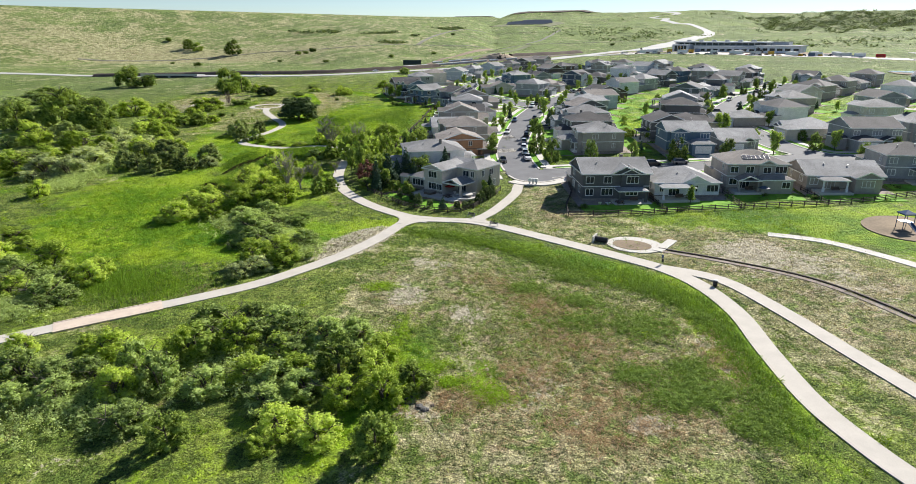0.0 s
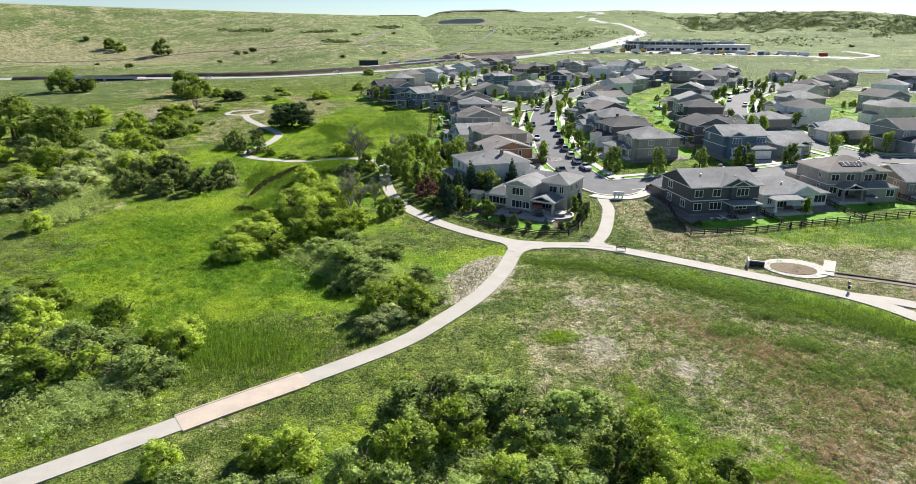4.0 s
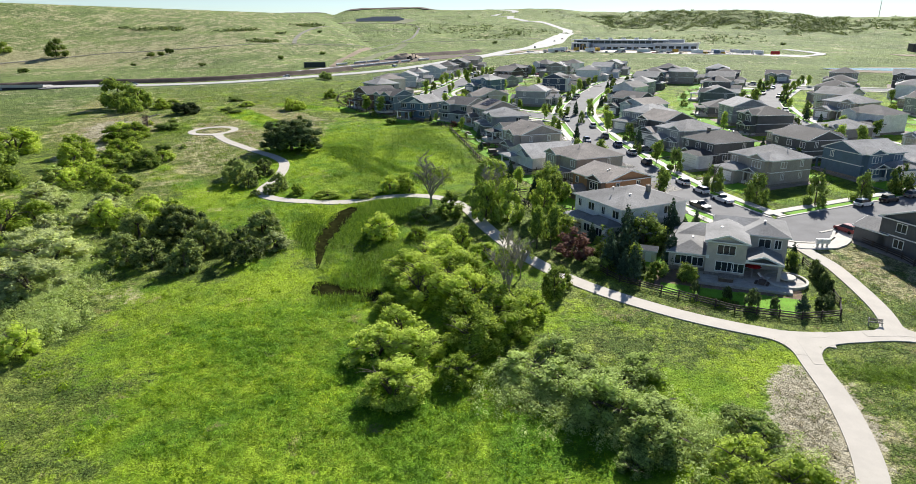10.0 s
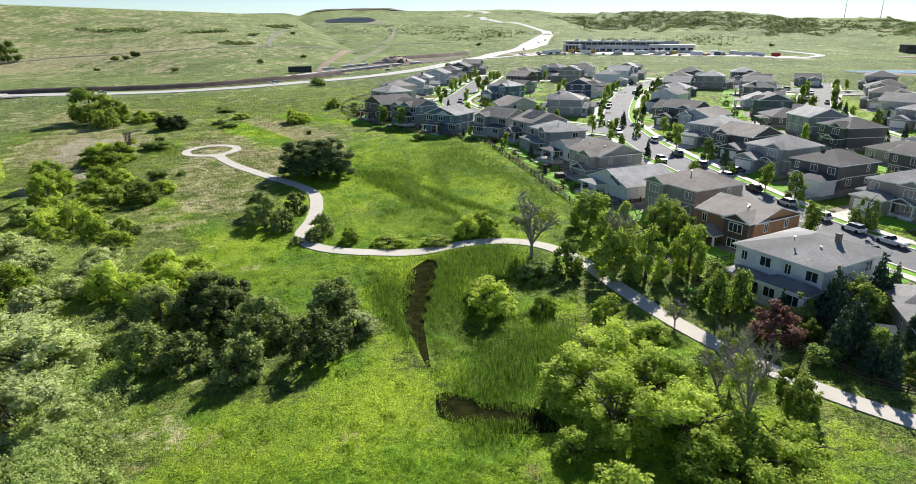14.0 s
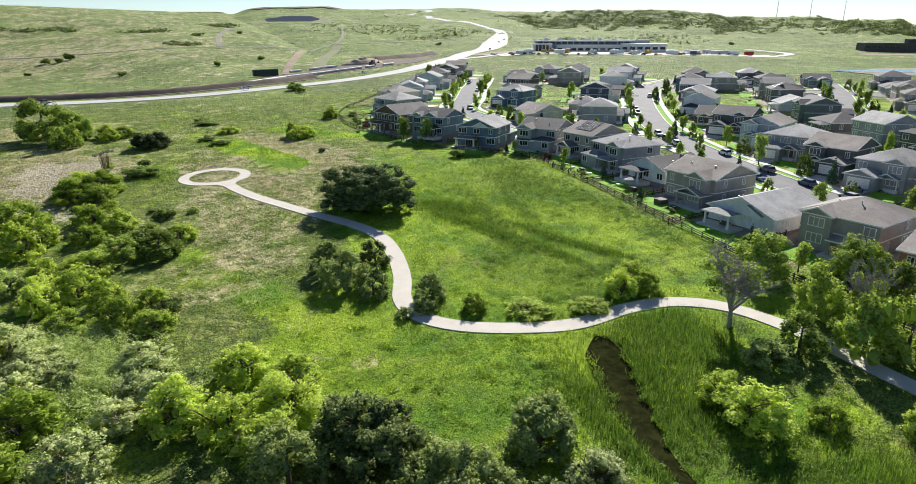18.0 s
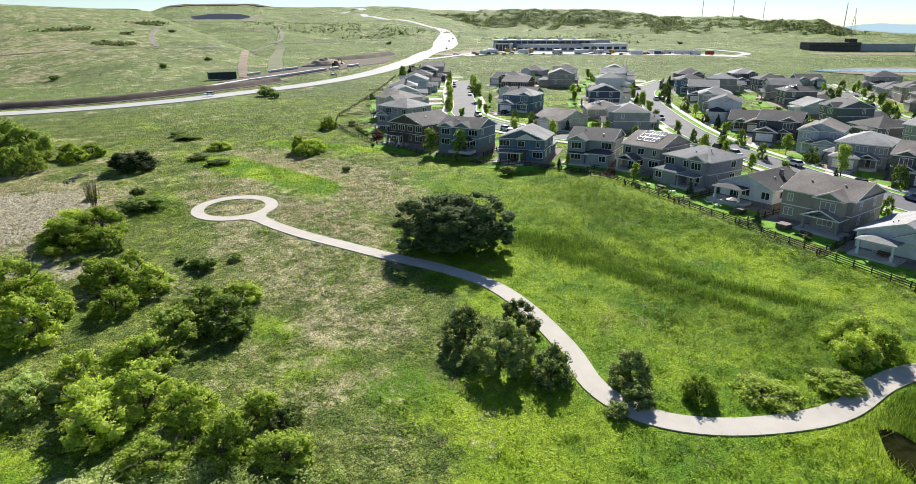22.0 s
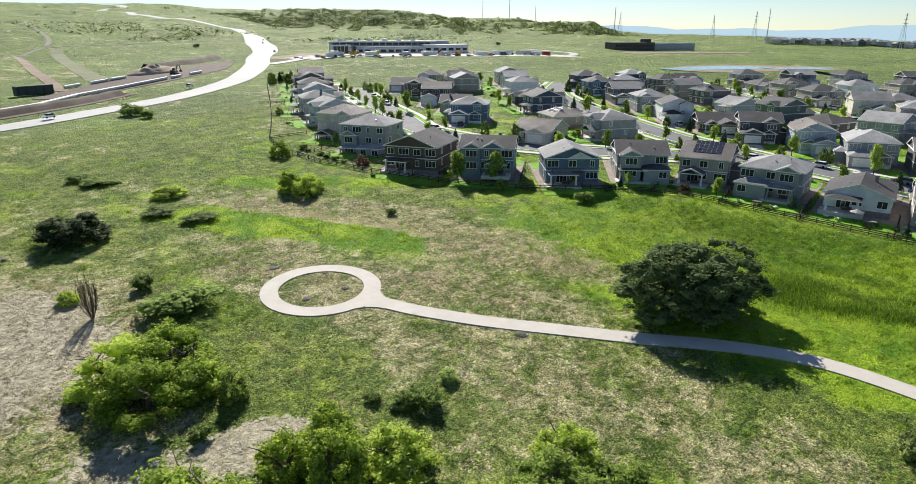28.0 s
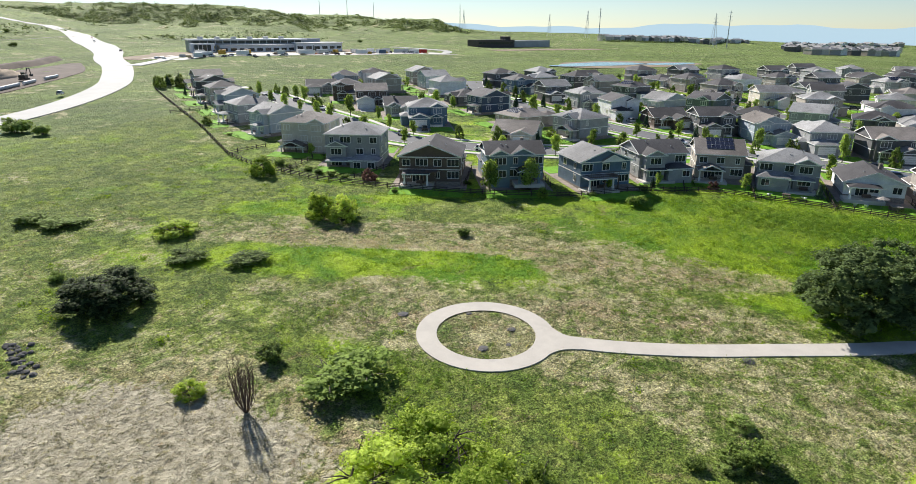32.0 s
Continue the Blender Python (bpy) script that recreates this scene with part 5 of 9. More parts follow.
def crown_points(rng, lobes, n):
    """Points and outward directions on a set of overlapping balls (cx, cy, cz, r, squash), each broken into smaller tufts."""
    lob = np.array(lobes, float)
    tufts_ = []
    for cx, cy, cz, r, q in lob:
        tufts_.append((cx, cy, cz, r * 0.86, q))
        for _ in range(7):
            d = rng.normal(size=3)
            d /= np.linalg.norm(d)
            d[2] = abs(d[2]) if d[2] < -0.3 else d[2]
            k = r * rng.uniform(0.72, 1.05)
            tufts_.append((cx + d[0] * k, cy + d[1] * k, cz + d[2] * k * q, r * rng.uniform(0.26, 0.46), q))
    lob = np.array(tufts_)
    wgt = lob[:, 3] ** 1.7
    pick = rng.choice(len(lob), n, p=wgt / wgt.sum())
    d = rng.normal(size=(n, 3))
    d /= np.linalg.norm(d, axis=1)[:, None]
    d[:, 2] = np.where(d[:, 2] < -0.5, -d[:, 2], d[:, 2])
    r = lob[pick, 3] * (1.12 - 0.45 * rng.rand(n) ** 1.3)
    p = lob[pick, :3] + d * r[:, None] * np.stack([np.ones(n), np.ones(n), lob[pick, 4]], 1)
    return p, d


def leaf_cards(rng, p, d, size, jitter=0.8, slim=1.0):
    """A pointed leaf spray at each point, and the way it faces."""
    n = len(p)
    face = d * 0.75 + np.array([0, 0, 0.55])
    nrm = face + rng.normal(size=(n, 3)) * jitter * 0.6
    nrm /= np.linalg.norm(nrm, axis=1)[:, None]
    a = np.cross(nrm, rng.normal(size=(n, 3)))
    a /= np.linalg.norm(a, axis=1)[:, None]
    b = np.cross(nrm, a)
    s = size * (0.5 + rng.rand(n))[:, None]
    drop = nrm * s * 0.25
    soft = face * 0.35 + nrm * 0.65
    soft /= np.linalg.norm(soft, axis=1)[:, None]
    return np.stack([p - a * s * 0.7 * slim - drop, p + a * s * 0.7 * slim - drop, p + b * s * 1.1 / slim ** 0.5], 1).reshape(-1, 3), soft


def lobes_for(rng, kind):
    """Lobes of a crown in a unit box: 1 wide, 1 high."""
    if kind == "O":
        masses = ((-0.3, 0.1, 0.2, 0.16), (0.3, 0.1, 0.2, 0.16), (0.0, -0.33, 0.2, 0.16), (-0.25, -0.22, 0.2, 0.16), (0.05, 0.34, 0.2, 0.15), (-0.24, 0.02, 0.52, 0.25), (0.2, 0.06, 0.58, 0.27), (0.02, -0.22, 0.46, 0.23), (-0.02, 0.22, 0.5, 0.24), (-0.37, -0.04, 0.32, 0.14), (0.37, -0.06, 0.34, 0.15), (0.22, -0.24, 0.3, 0.15), (-0.2, 0.26, 0.3, 0.15))
        lob = [(x, y, z, r * 0.9, 1.3) for x, y, z, r in masses]
        for x, y, z, r in masses:
            for k in range(int(110 * r)):
                d = rng.normal(size=3)
                d /= np.linalg.norm(d)
                d[2] = abs(d[2]) if d[2] < -0.35 else d[2]
                lob.append((x + d[0] * r, y + d[1] * r, max(0.1, z + d[2] * r * 1.3), rng.uniform(0.045, 0.085), rng.uniform(1.0, 1.4)))
        return lob
    if kind in "kj":
        lob = [(0, 0, 0.36, 0.27, 1.3)]
        for k in range(46):
            a, up = rng.rand() * 6.283, rng.rand()
            q = (0.40 if kind == "k" else 0.34) * math.sqrt(1 - 0.85 * up * up) * rng.uniform(0.85, 1.05)
            lob.append((q * math.cos(a), q * math.sin(a), 0.12 + (0.72 if kind == "k" else 0.76) * up, rng.uniform(0.07, 0.13), 1.4))
        return lob
    if kind == "l":
        return [(rng.uniform(-0.3, 0.3), rng.uniform(-0.3, 0.3), 0.2 + rng.rand() * 0.3, 0.16 + 0.12 * rng.rand(), 1.3) for _ in range(12)]
    if kind == "e":
        return [(0, 0, 0.10 + 0.8 * k / 9, 0.40 * (1 - k / 9.5) + 0.03, 0.35) for k in range(10)]
    if kind == "b":
        return [(rng.uniform(-0.2, 0.2), rng.uniform(-0.2, 0.2), z, (0.10 + 0.15 * math.sin(3.14 * (z - 0.1) / 0.95)) * rng.uniform(0.7, 1.2), 0.7) for z in np.linspace(0.26, 0.88, 16)]
    lob = []
    n = {"c": 24, "w": 26, "g": 28, "s": 28, "o": 36, "m": 16}.get(kind, 18)
    base, rise = {"c": (0.13, 0.64), "o": (0.09, 0.66), "m": (0.12, 0.62)}.get(kind, (0.08, 0.66))
    lean = rng.uniform(-0.06, 0.06, 2)
    for i in range(n):
        a, up = rng.rand() * 6.283, rng.rand()
        q = 0.38 * math.sqrt(1 - up * up) * (0.75 + 0.3 * rng.rand())
        z = base + rise * up * rng.uniform(0.8, 1.12)
        lob.append((q * math.cos(a) + lean[0] * up, q * math.sin(a) + lean[1] * up, z, rng.uniform(0.085, 0.17) * (0.78 if kind == "o" else 1), rng.uniform(0.85, 1.3)))
    for i in range(7):
        a = i * 0.9 + rng.rand() * 0.5
        lob.append((0.31 * math.cos(a), 0.31 * math.sin(a), base * 0.75 + 0.03, rng.uniform(0.1, 0.16), 1.2))
    return lob


def trunk_shape(rng, kind):
    s = Shape()
    if kind == "d":
        # a short bole that forks into spreading limbs with fine bare twigs
        p1 = Vector((0.02, 0.01, 0.24))
        s.tube([(0, 0, -0.06), (0.01, 0, 0.1), p1], [0.034, 0.026, 0.02], 7)
        for k in range(7):
            a = k * 0.9 + rng.uniform(-0.3, 0.3)
            out, up = rng.uniform(0.2, 0.44), rng.uniform(0.4, 0.72)
            mid = p1 + Vector((math.cos(a) * out * 0.45, math.sin(a) * out * 0.45, up * 0.5))
            end = p1 + Vector((math.cos(a + 0.25) * out, math.sin(a + 0.25) * out, up))
            s.tube([p1 - Vector((0, 0, 0.03)), mid, end], [0.019, 0.012, 0.003], 5, weld=True)
            for j in range(18):
                q = mid.lerp(end, rng.rand()) if j > 3 else p1.lerp(mid, rng.uniform(0.4, 1))
                b = rng.rand() * 6.28
                e = q + Vector((math.cos(b) * 0.13, math.sin(b) * 0.13, rng.uniform(0.02, 0.16)))
                s.tube([q, q.lerp(e, 0.5) + Vector((0, 0, 0.015)), e], [0.007, 0.005, 0.002], 4, weld=True)
                for i in range(3):
                    b2 = rng.rand() * 6.28
                    s.tube([q.lerp(e, rng.uniform(0.3, 0.9)), e + Vector((math.cos(b2) * 0.07, math.sin(b2) * 0.07, rng.uniform(0, 0.08)))], [0.0035, 0.0015], 3, weld=True)
        return s
    if kind in "wgslk":
        stems = 4
    else:
        stems = 1
    for k in range(stems):
        a = rng.rand() * 6.28
        lean = 0.0 if stems == 1 else 0.12
        p0 = Vector((0.02 * math.cos(a), 0.02 * math.sin(a), -0.06))
        p1 = p0 + Vector((lean * math.cos(a), lean * math.sin(a), 0.36))
        p2 = p1 + Vector((lean * 1.2 * math.cos(a + 0.5), lean * 1.2 * math.sin(a + 0.5), 0.40 if kind in "becC" else 0.22))
        r = 0.028 if stems == 1 else 0.02
        s.tube([p0, p1, p2], [r * 1.3, r * 0.8, r * 0.25], 6, weld=True)
        for j in range(4):
            b = rng.rand() * 6.28
            q = p1.lerp(p2, rng.rand() * 0.9)
            e = q + Vector((math.cos(b), math.sin(b), 0)) * 0.26 + Vector((0, 0, 0.12 + 0.18 * rng.rand()))
            mid = q.lerp(e, 0.5) + Vector((0, 0, 0.04))
            s.tube([q, mid, e], [r * 0.5, r * 0.35, r * 0.12], 5, weld=True)
    return s


CARDS = {"O": (11000, 0.019), "w": (3900, 0.022), "c": (3400, 0.024), "g": (3400, 0.023), "s": (3400, 0.023), "o": (3400, 0.024), "l": (1000, 0.056), "k": (5200, 0.028), "e": (900, 0.06), "m": (2600, 0.03), "b": (950, 0.048), "C": (1500, 0.036), "j": (1200, 0.045)}
PROTO = {}


def knots(rng, lobes, k):
    """The dense inside of a crown: a ragged ball of leaves in each lobe, as loose triangles with outward normals."""
    ring = [(math.cos(a), math.sin(a)) for a in np.linspace(0, 6.283, 6, endpoint=False)]
    tri, nn = [], []
    for cx, cy, cz, r, q in lobes:
        w = r * k
        v = [(0, 0, 1)] + [(0.85 * x * rng.uniform(0.75, 1.2), 0.85 * y * rng.uniform(0.75, 1.2), 0.45 + rng.uniform(-0.15, 0.15)) for x, y in ring]
        v += [(0.9 * x * rng.uniform(0.75, 1.2), 0.9 * y * rng.uniform(0.75, 1.2), -0.4 + rng.uniform(-0.15, 0.15)) for x, y in ring] + [(0, 0, -1)]
        v = np.array(v)
        for i in range(6):
            j = (i + 1) % 6
            for f in ((0, 1 + i, 1 + j), (1 + i, 7 + i, 7 + j), (1 + i, 7 + j, 1 + j), (7 + i, 13, 7 + j)):
                t = v[list(f)]
                tri.append(t * (w, w, w * q) + (cx, cy, cz))
                nn.append(t.mean(0) / np.linalg.norm(t.mean(0)))
    return np.concatenate(tri), np.array(nn)


def proto(kind, variant, small):
    """Trunk and crown meshes of a kind, shared by its trees; small ones carry fewer, larger leaf clumps."""
    key = (kind, variant, small)
    if key not in PROTO:
        rng = np.random.RandomState(ord(kind) * 7 + variant * 131 + small)
        crown = None
        if kind in CARDS:
            n, size = CARDS[kind]
            n, size = int(n * 2.4), size * 0.74
            if small and n > 4500:
                n, size = n * 2 // 5, size * 1.5
            lobes = lobes_for(rng, kind)
            p, d = crown_points(rng, lobes, n)
            co, nn = leaf_cards(rng, p, d, size)
            if kind != "e":
                kc, kn = knots(rng, lobes, 0.66 if kind != "b" else 0.55)
                co, nn = np.concatenate([co, kc]), np.concatenate([nn, kn])
            crown = quads("crown", co, LEAVES[kind], 3, normals=nn)
        elif kind == "d":
            p, d = crown_points(rng, [(0.2, -0.1, 0.66, 0.17, 0.8), (-0.15, 0.12, 0.55, 0.13, 1), (0.25, 0.2, 0.5, 0.12, 1), (0.05, 0.25, 0.75, 0.12, 0.8), (0.3, -0.2, 0.5, 0.1, 0.8)], 2600)
            co, nn = leaf_cards(rng, p, d, 0.018)
            crown = quads("crown", co, LEAVES["c"], 3, normals=nn)
        PROTO[key] = (trunk_shape(rng, kind).mesh("trunk", DEADWOOD if kind == "d" else BARK), crown)
    return PROTO[key]


TALL = dict(C=1.4, j=1.2, c=0.84, w=0.62, g=0.5, s=0.5, o=0.68, O=0.54, l=0.62, k=0.5, e=1.9, m=0.85, d=0.9, b=1.55)
KINDS = {
    "c": ("cottonwood_tree", "leafy green cottonwood tree in the meadow", "tree"), "w": ("willow_tree", "bright yellow-green willow in the meadow", "tree"),
    "g": ("willow_thicket", "dull green willow thicket", "shrub"), "s": ("olive_shrub", "silvery grey-green leafy shrub", "shrub"),
    "o": ("scrub_oak", "dark green scrub oak in the grass", "tree"), "O": ("oak_tree", "broad dark green oak beside the trail", "tree"),
    "l": ("shrub", "low green shrub in grass", "shrub"), "k": ("juniper_shrub", "wide low dark juniper shrub", "shrub"),
    "e": ("spruce_tree", "dark conical spruce by a fence", "tree"), "m": ("plum_tree", "maroon leaved tree by a fence", "tree"),
    "d": ("dead_tree", "half dead grey tree with bare branches", "tree"),
    "b": ("street_tree", "young bright green street tree", "tree"), "C": ("cottonwood_tree", "upright dark green cottonwood beside the street", "tree"),
    "j": ("juniper_shrub", "dense dark green juniper by a fence", "shrub")}
tree_count = 0


def tree(kind, x, y, wide, tall=None):
    global tree_count
    tree_count += 1
    rng = random.Random(tree_count * 31)
    name, label, cat = KINDS[kind]
    t = tagged(new(name), label, cat, cat + "s")
    tall = tall or wide * TALL[kind] * rng.uniform(0.9, 1.12)
    t.matrix_world = pose(x, y, gz(x, y) - 0.05, 0, 0, rng.uniform(0, 360))
    trunk, crown = proto(kind, tree_count % 4 if kind != "O" else 0, wide < 9.0)
    for n, m in (("trunk", trunk), ("crown", crown)):
        if m:
            ob = part(n, m, t)
            ob.matrix_local = Matrix.Diagonal((wide, wide * rng.uniform(0.9, 1.1), tall, 1))
    return t


def plant(kind, spots):
    """Trees of one kind at x, y, width, the larger ones with a companion."""
    for x, y, wide in spots:
        grow = {"w": 1.12, "g": 1.2, "s": 1.25, "c": 1.12, "o": 1.0}.get(kind, 1.0)
        tree(kind, x, y, wide * grow)
        if (kind in "gs" or kind == "w" and (x + y) % 2) and wide > 5 and math.hypot(x + 60, y - 200) < 190:
            # a smaller companion, so that clumps grow together
            a = (x * 12.9 + y * 78.2) % 6.283
            tree({"c": "g", "o": "o", "w": "g" if (x + y) % 3 else "w"}.get(kind, kind), x + 0.62 * wide * math.cos(a), y + 0.62 * wide * math.sin(a), wide * 0.66)


plant("w", [(-119, 348, 3.3), (-43, 399, 6.9), (-110, 248, 4.9), (-132, 296, 10.6), (-95, 219, 5.6)])
plant("w", [(-78, 96, 7.5), (-86, 112, 7.7), (-84, 104, 7.6), (-73, 97, 6.5), (-128, 215, 13.5), (-153, 306, 15.6), (-18.5, 57.5, 5.5), (-14, 56, 5.0), (-156, 235, 12.9), (-132, 187, 12.1), (-127, 194, 12.6)])
plant("l", [(-107, 295, 3.1), (-124, 307, 2.8), (-109, 298, 1.9), (-110, 345, 4.0), (-105, 387, 2.6), (-28, 314, 4.7), (-106, 293, 3.7), (-61, 340, 2.6), (-37, 495, 8.7), (-35, 486, 5.2), (-108, 245, 3.9), (-26.5, 109.5, 2.3), (-210, 443, 15.8), (-369, 860, 10.7), (-175, 743, 7.9), (-166, 739, 7.9), (-158, 746, 9.3), (-179, 678, 4.8), (1, 974, 6.9)])
plant("c", [(-118, 310, 3.7), (17, 271, 4.1), (-140, 405, 17.0), (-131, 400, 12.1), (-11, 206, 8.1), (-22, 215, 9.6), (-31, 157, 4.3), (-24, 178, 5.4), (-21, 177, 5.4), (-16, 170, 4.3), (-9, 168, 7.7), (-15, 155, 3.0), (-11, 152, 3.6), (-38, 196, 6.0), (-155, 274, 17.5), (-8, 54, 5.0), (-30, 56, 5.0)])
plant("c", [(-185, 270, 14.7), (-169, 276, 19.9), (-144, 258, 16.4), (-224, 448, 20.0), (-334, 834, 14.8), (-321, 828, 14.7), (-270, 808, 21.5)])
plant("g", [(-101, 294, 2.6), (-108, 295, 2.1), (-41, 124, 8.7), (-29, 116, 5.8), (-39, 118, 6.6), (-76, 101, 9.2), (-88, 109, 6.7), (-63, 94, 4.7), (-93, 118, 8.1), (-67, 95, 7.0), (-87, 100, 7.2), (-36, 59, 5.5)])
tree("l", -89, 414, 7.0, 2.2)
tree("b", -33, 345, 5.8, 7.6)
tree("b", -28, 337, 5.8, 7.8)
plant("o", [(-78, 228, 3.1), (-143, 237, 13.3)])
for x, y, wide in ((-244, 392, 24), (-237, 365, 24), (-197, 335, 20), (-230, 339, 18), (-215, 352, 16)):
    tree("g", x, y, wide, 8)
oak = tree("O", -67, 279, 19.5, 9.3)
oak.matrix_world = pose(-67, 278, gz(-67, 278) - 0.05, 0, 0, -42)
for ob in oak.children:
    ob.matrix_local = Matrix.Diagonal((20.5, 15.8, 10.2, 1))
for kind, x, y, wide, tall in (("g", -55, 71, 5.8, 4.4), ("w", -58, 76, 5.2, 3.6), ("g", -52, 64, 6.0, 3.4), ("w", -45, 75, 6.5, 4.8), ("w", -9.5, 72, 5.6, 4.2), ("c", -4.5, 65, 5.0, 3.8), ("g", -13, 78, 6.0, 3.4), ("w", -49, 76, 4.6, 3.2), ("g", -44, 131, 8.5, 3.6), ("g", -40.5, 127, 8.0, 3.4), ("g", -37, 122, 8.0, 3.4), ("g", -46.5, 135, 6.5, 3.2), ("g", -35.5, 129, 5.5, 2.6), ("g", -40, 133, 6.0, 2.8), ("w", -104.5, 277, 7.5, 4.2), ("w", -115, 288.6, 7.8, 4.8)):
    tree(kind, x, y, wide, tall)
plant("d", [(-33, 175, 4.3)])
plant("s", [(-111, 230, 5.7), (-127, 239, 9.0), (-113, 194, 10.8), (-112, 182, 10.1), (-118, 202, 9.9), (-120, 184, 11.2)])
plant("e", [(-20, 161, 3.9), (-19, 155, 3.7), (-2, 170, 4.5)])
for kind, x, y, wide, tall in (("w", -39.9, 65.4, 5.9, 5.0), ("g", -35.6, 67.1, 6.1, 5.6), ("c", -14.0, 68.5, 7.2, 5.9), ("g", -39.2, 70.0, 5.9, 5.8), ("w", -35.0, 72.0, 5.5, 6.3), ("c", -34.0, 74.1, 7.6, 5.1), ("w", -28.8, 75.9, 7.4, 5.9), ("g", -32.9, 79.5, 8.3, 5.8), ("c", -33.7, 153.5, 4.5, 5.2), ("c", -27.5, 189.7, 8.2, 9.4), ("c", -31.3, 192.2, 8.6, 9.9), ("c", -12.6, 199.1, 6.3, 7.2), ("c", -26.6, 201.6, 7.8, 9.0), ("c", -108.2, 269.3, 8.6, 5.2), ("c", -114.4, 270.7, 8.8, 5.1), ("c", -110.1, 275.4, 9.5, 5.2), ("c", -134.6, 384.1, 7.2, 8.3), ("c", -129.6, 386.6, 6.9, 7.9), ("c", -134.2, 389.7, 7.4, 7.6)):
    tree(kind, x, y, wide, tall)
for kind, x, y, wide, tall in (("d", -41.1, 153.2, 6.8, 10.8), ("d", -39.5, 159.4, 7.5, 6.3), ("d", -40.1, 205.0, 12.1, 11.0), ("g", -21.5, 62.3, 6.5, 3.2), ("g", -17.3, 64.9, 6.1, 3.4), ("g", -46.9, 65.0, 6.6, 3.4), ("g", -29.4, 65.7, 6.2, 3.8), ("g", -21.6, 67.2, 6.8, 3.7), ("g", -49.6, 68.6, 6.6, 3.6), ("g", -45.1, 69.2, 5.9, 3.6), ("g", -21.7, 73.1, 6.6, 4.1), ("g", -17.2, 76.4, 7.7, 4.8), ("g", -28.5, 77.7, 7.2, 4.3), ("g", -22.3, 78.5, 7.8, 4.8), ("g", -24.2, 81.0, 7.4, 4.3), ("g", -29.2, 83.1, 6.5, 4.0), ("g", -41.6, 136.9, 6.8, 4.2), ("g", -130.5, 263.7, 7.1, 4.3), ("k", -108, 373.4, 12.6, 5.4)):
    tree(kind, x, y, wide, tall)
for kind, x, y, wide, tall in (("l", -32.5, 130.1, 5.7, 2.9), ("l", -110.8, 334.0, 9.9, 3.2), ("l", -87.0, 366.9, 7.9, 1.8), ("l", -91.4, 375.9, 6.8, 1.9), ("l", -87.2, 408.2, 8.4, 1.9), ("m", -23.1, 167.6, 7.5, 5.6), ("o", -89.4, 183.9, 7.7, 6.3), ("o", -79.6, 185.3, 8.4, 6.9), ("o", -95.4, 188.0, 6.9, 5.7), ("o", -100.2, 190.7, 7.8, 6.4), ("o", -82.4, 190.7, 4.7, 3.9), ("o", -86.7, 192.1, 9.4, 7.7), ("o", -76.4, 195.5, 8.2, 6.5), ("o", -75.6, 195.9, 8.2, 6.7), ("o", -87.0, 196.2, 6.9, 5.7), ("o", -90.8, 197.8, 9.8, 7.7), ("o", -99.3, 201.8, 9.1, 7.4), ("o", -92.7, 203.2, 9.8, 7.6), ("o", -90.0, 203.4, 8.3, 6.8)):
    tree(kind, x, y, wide, tall)
for kind, x, y, wide, tall in (("o", -92.7, 204.0, 8.3, 6.8), ("o", -74.6, 227.9, 4.3, 3.0), ("o", -72.4, 231.3, 6.1, 5.0), ("o", -79.6, 236.6, 6.2, 5.1), ("o", -82.6, 242.4, 9.1, 7.4), ("o", -75.6, 248.0, 6.7, 5.2), ("o", -83.2, 249.6, 7.1, 5.8), ("s", -36.8, 101.8, 5.6, 3.4), ("s", -34.0, 104.2, 5.2, 3.1), ("s", -74.4, 189.2, 6.4, 3.8), ("s", -117.5, 211.8, 8.8, 5.0), ("s", -113.6, 218.6, 6.0, 3.6), ("s", -108.8, 219.9, 7.2, 4.3), ("s", -112.3, 223.4, 6.3, 3.8), ("s", -124.1, 228.5, 6.3, 3.8), ("s", -120.0, 230.4, 5.9, 3.5), ("s", -123.7, 232.9, 6.6, 4.0), ("w", -12.6, 62.8, 5.8, 4.5), ("w", -8.0, 63.2, 6.5, 4.6)):
    tree(kind, x, y, wide, tall)
for kind, x, y, wide, tall in (("w", -10.6, 66.9, 6.2, 4.8), ("w", -25.0, 68.5, 6.7, 3.8), ("w", -19.8, 68.5, 6.6, 3.8), ("w", -22.4, 73.0, 6.9, 3.9), ("w", -62.7, 101.4, 6.1, 4.8), ("w", -66.6, 102.9, 5.3, 4.1), ("w", -63.3, 105.6, 6.1, 4.8), ("w", -30.7, 107.3, 7.3, 4.8), ("w", -36.0, 108.1, 7.4, 5.3), ("w", -75.0, 110.7, 8.3, 5.9), ("w", -32.6, 112.3, 7.6, 4.6), ("w", -85.6, 119.9, 5.1, 2.8), ("w", -92.2, 125.4, 9.0, 3.0), ("w", -62.1, 135.6, 10.4, 4.8), ("w", -54.1, 135.9, 6.5, 4.2), ("w", -49.8, 142.6, 9.5, 6.2), ("w", -57.8, 142.8, 9.4, 4.8), ("w", -62.8, 144.5, 8.0, 4.5), ("w", -44.5, 144.8, 9.4, 6.1)):
    tree(kind, x, y, wide, tall)
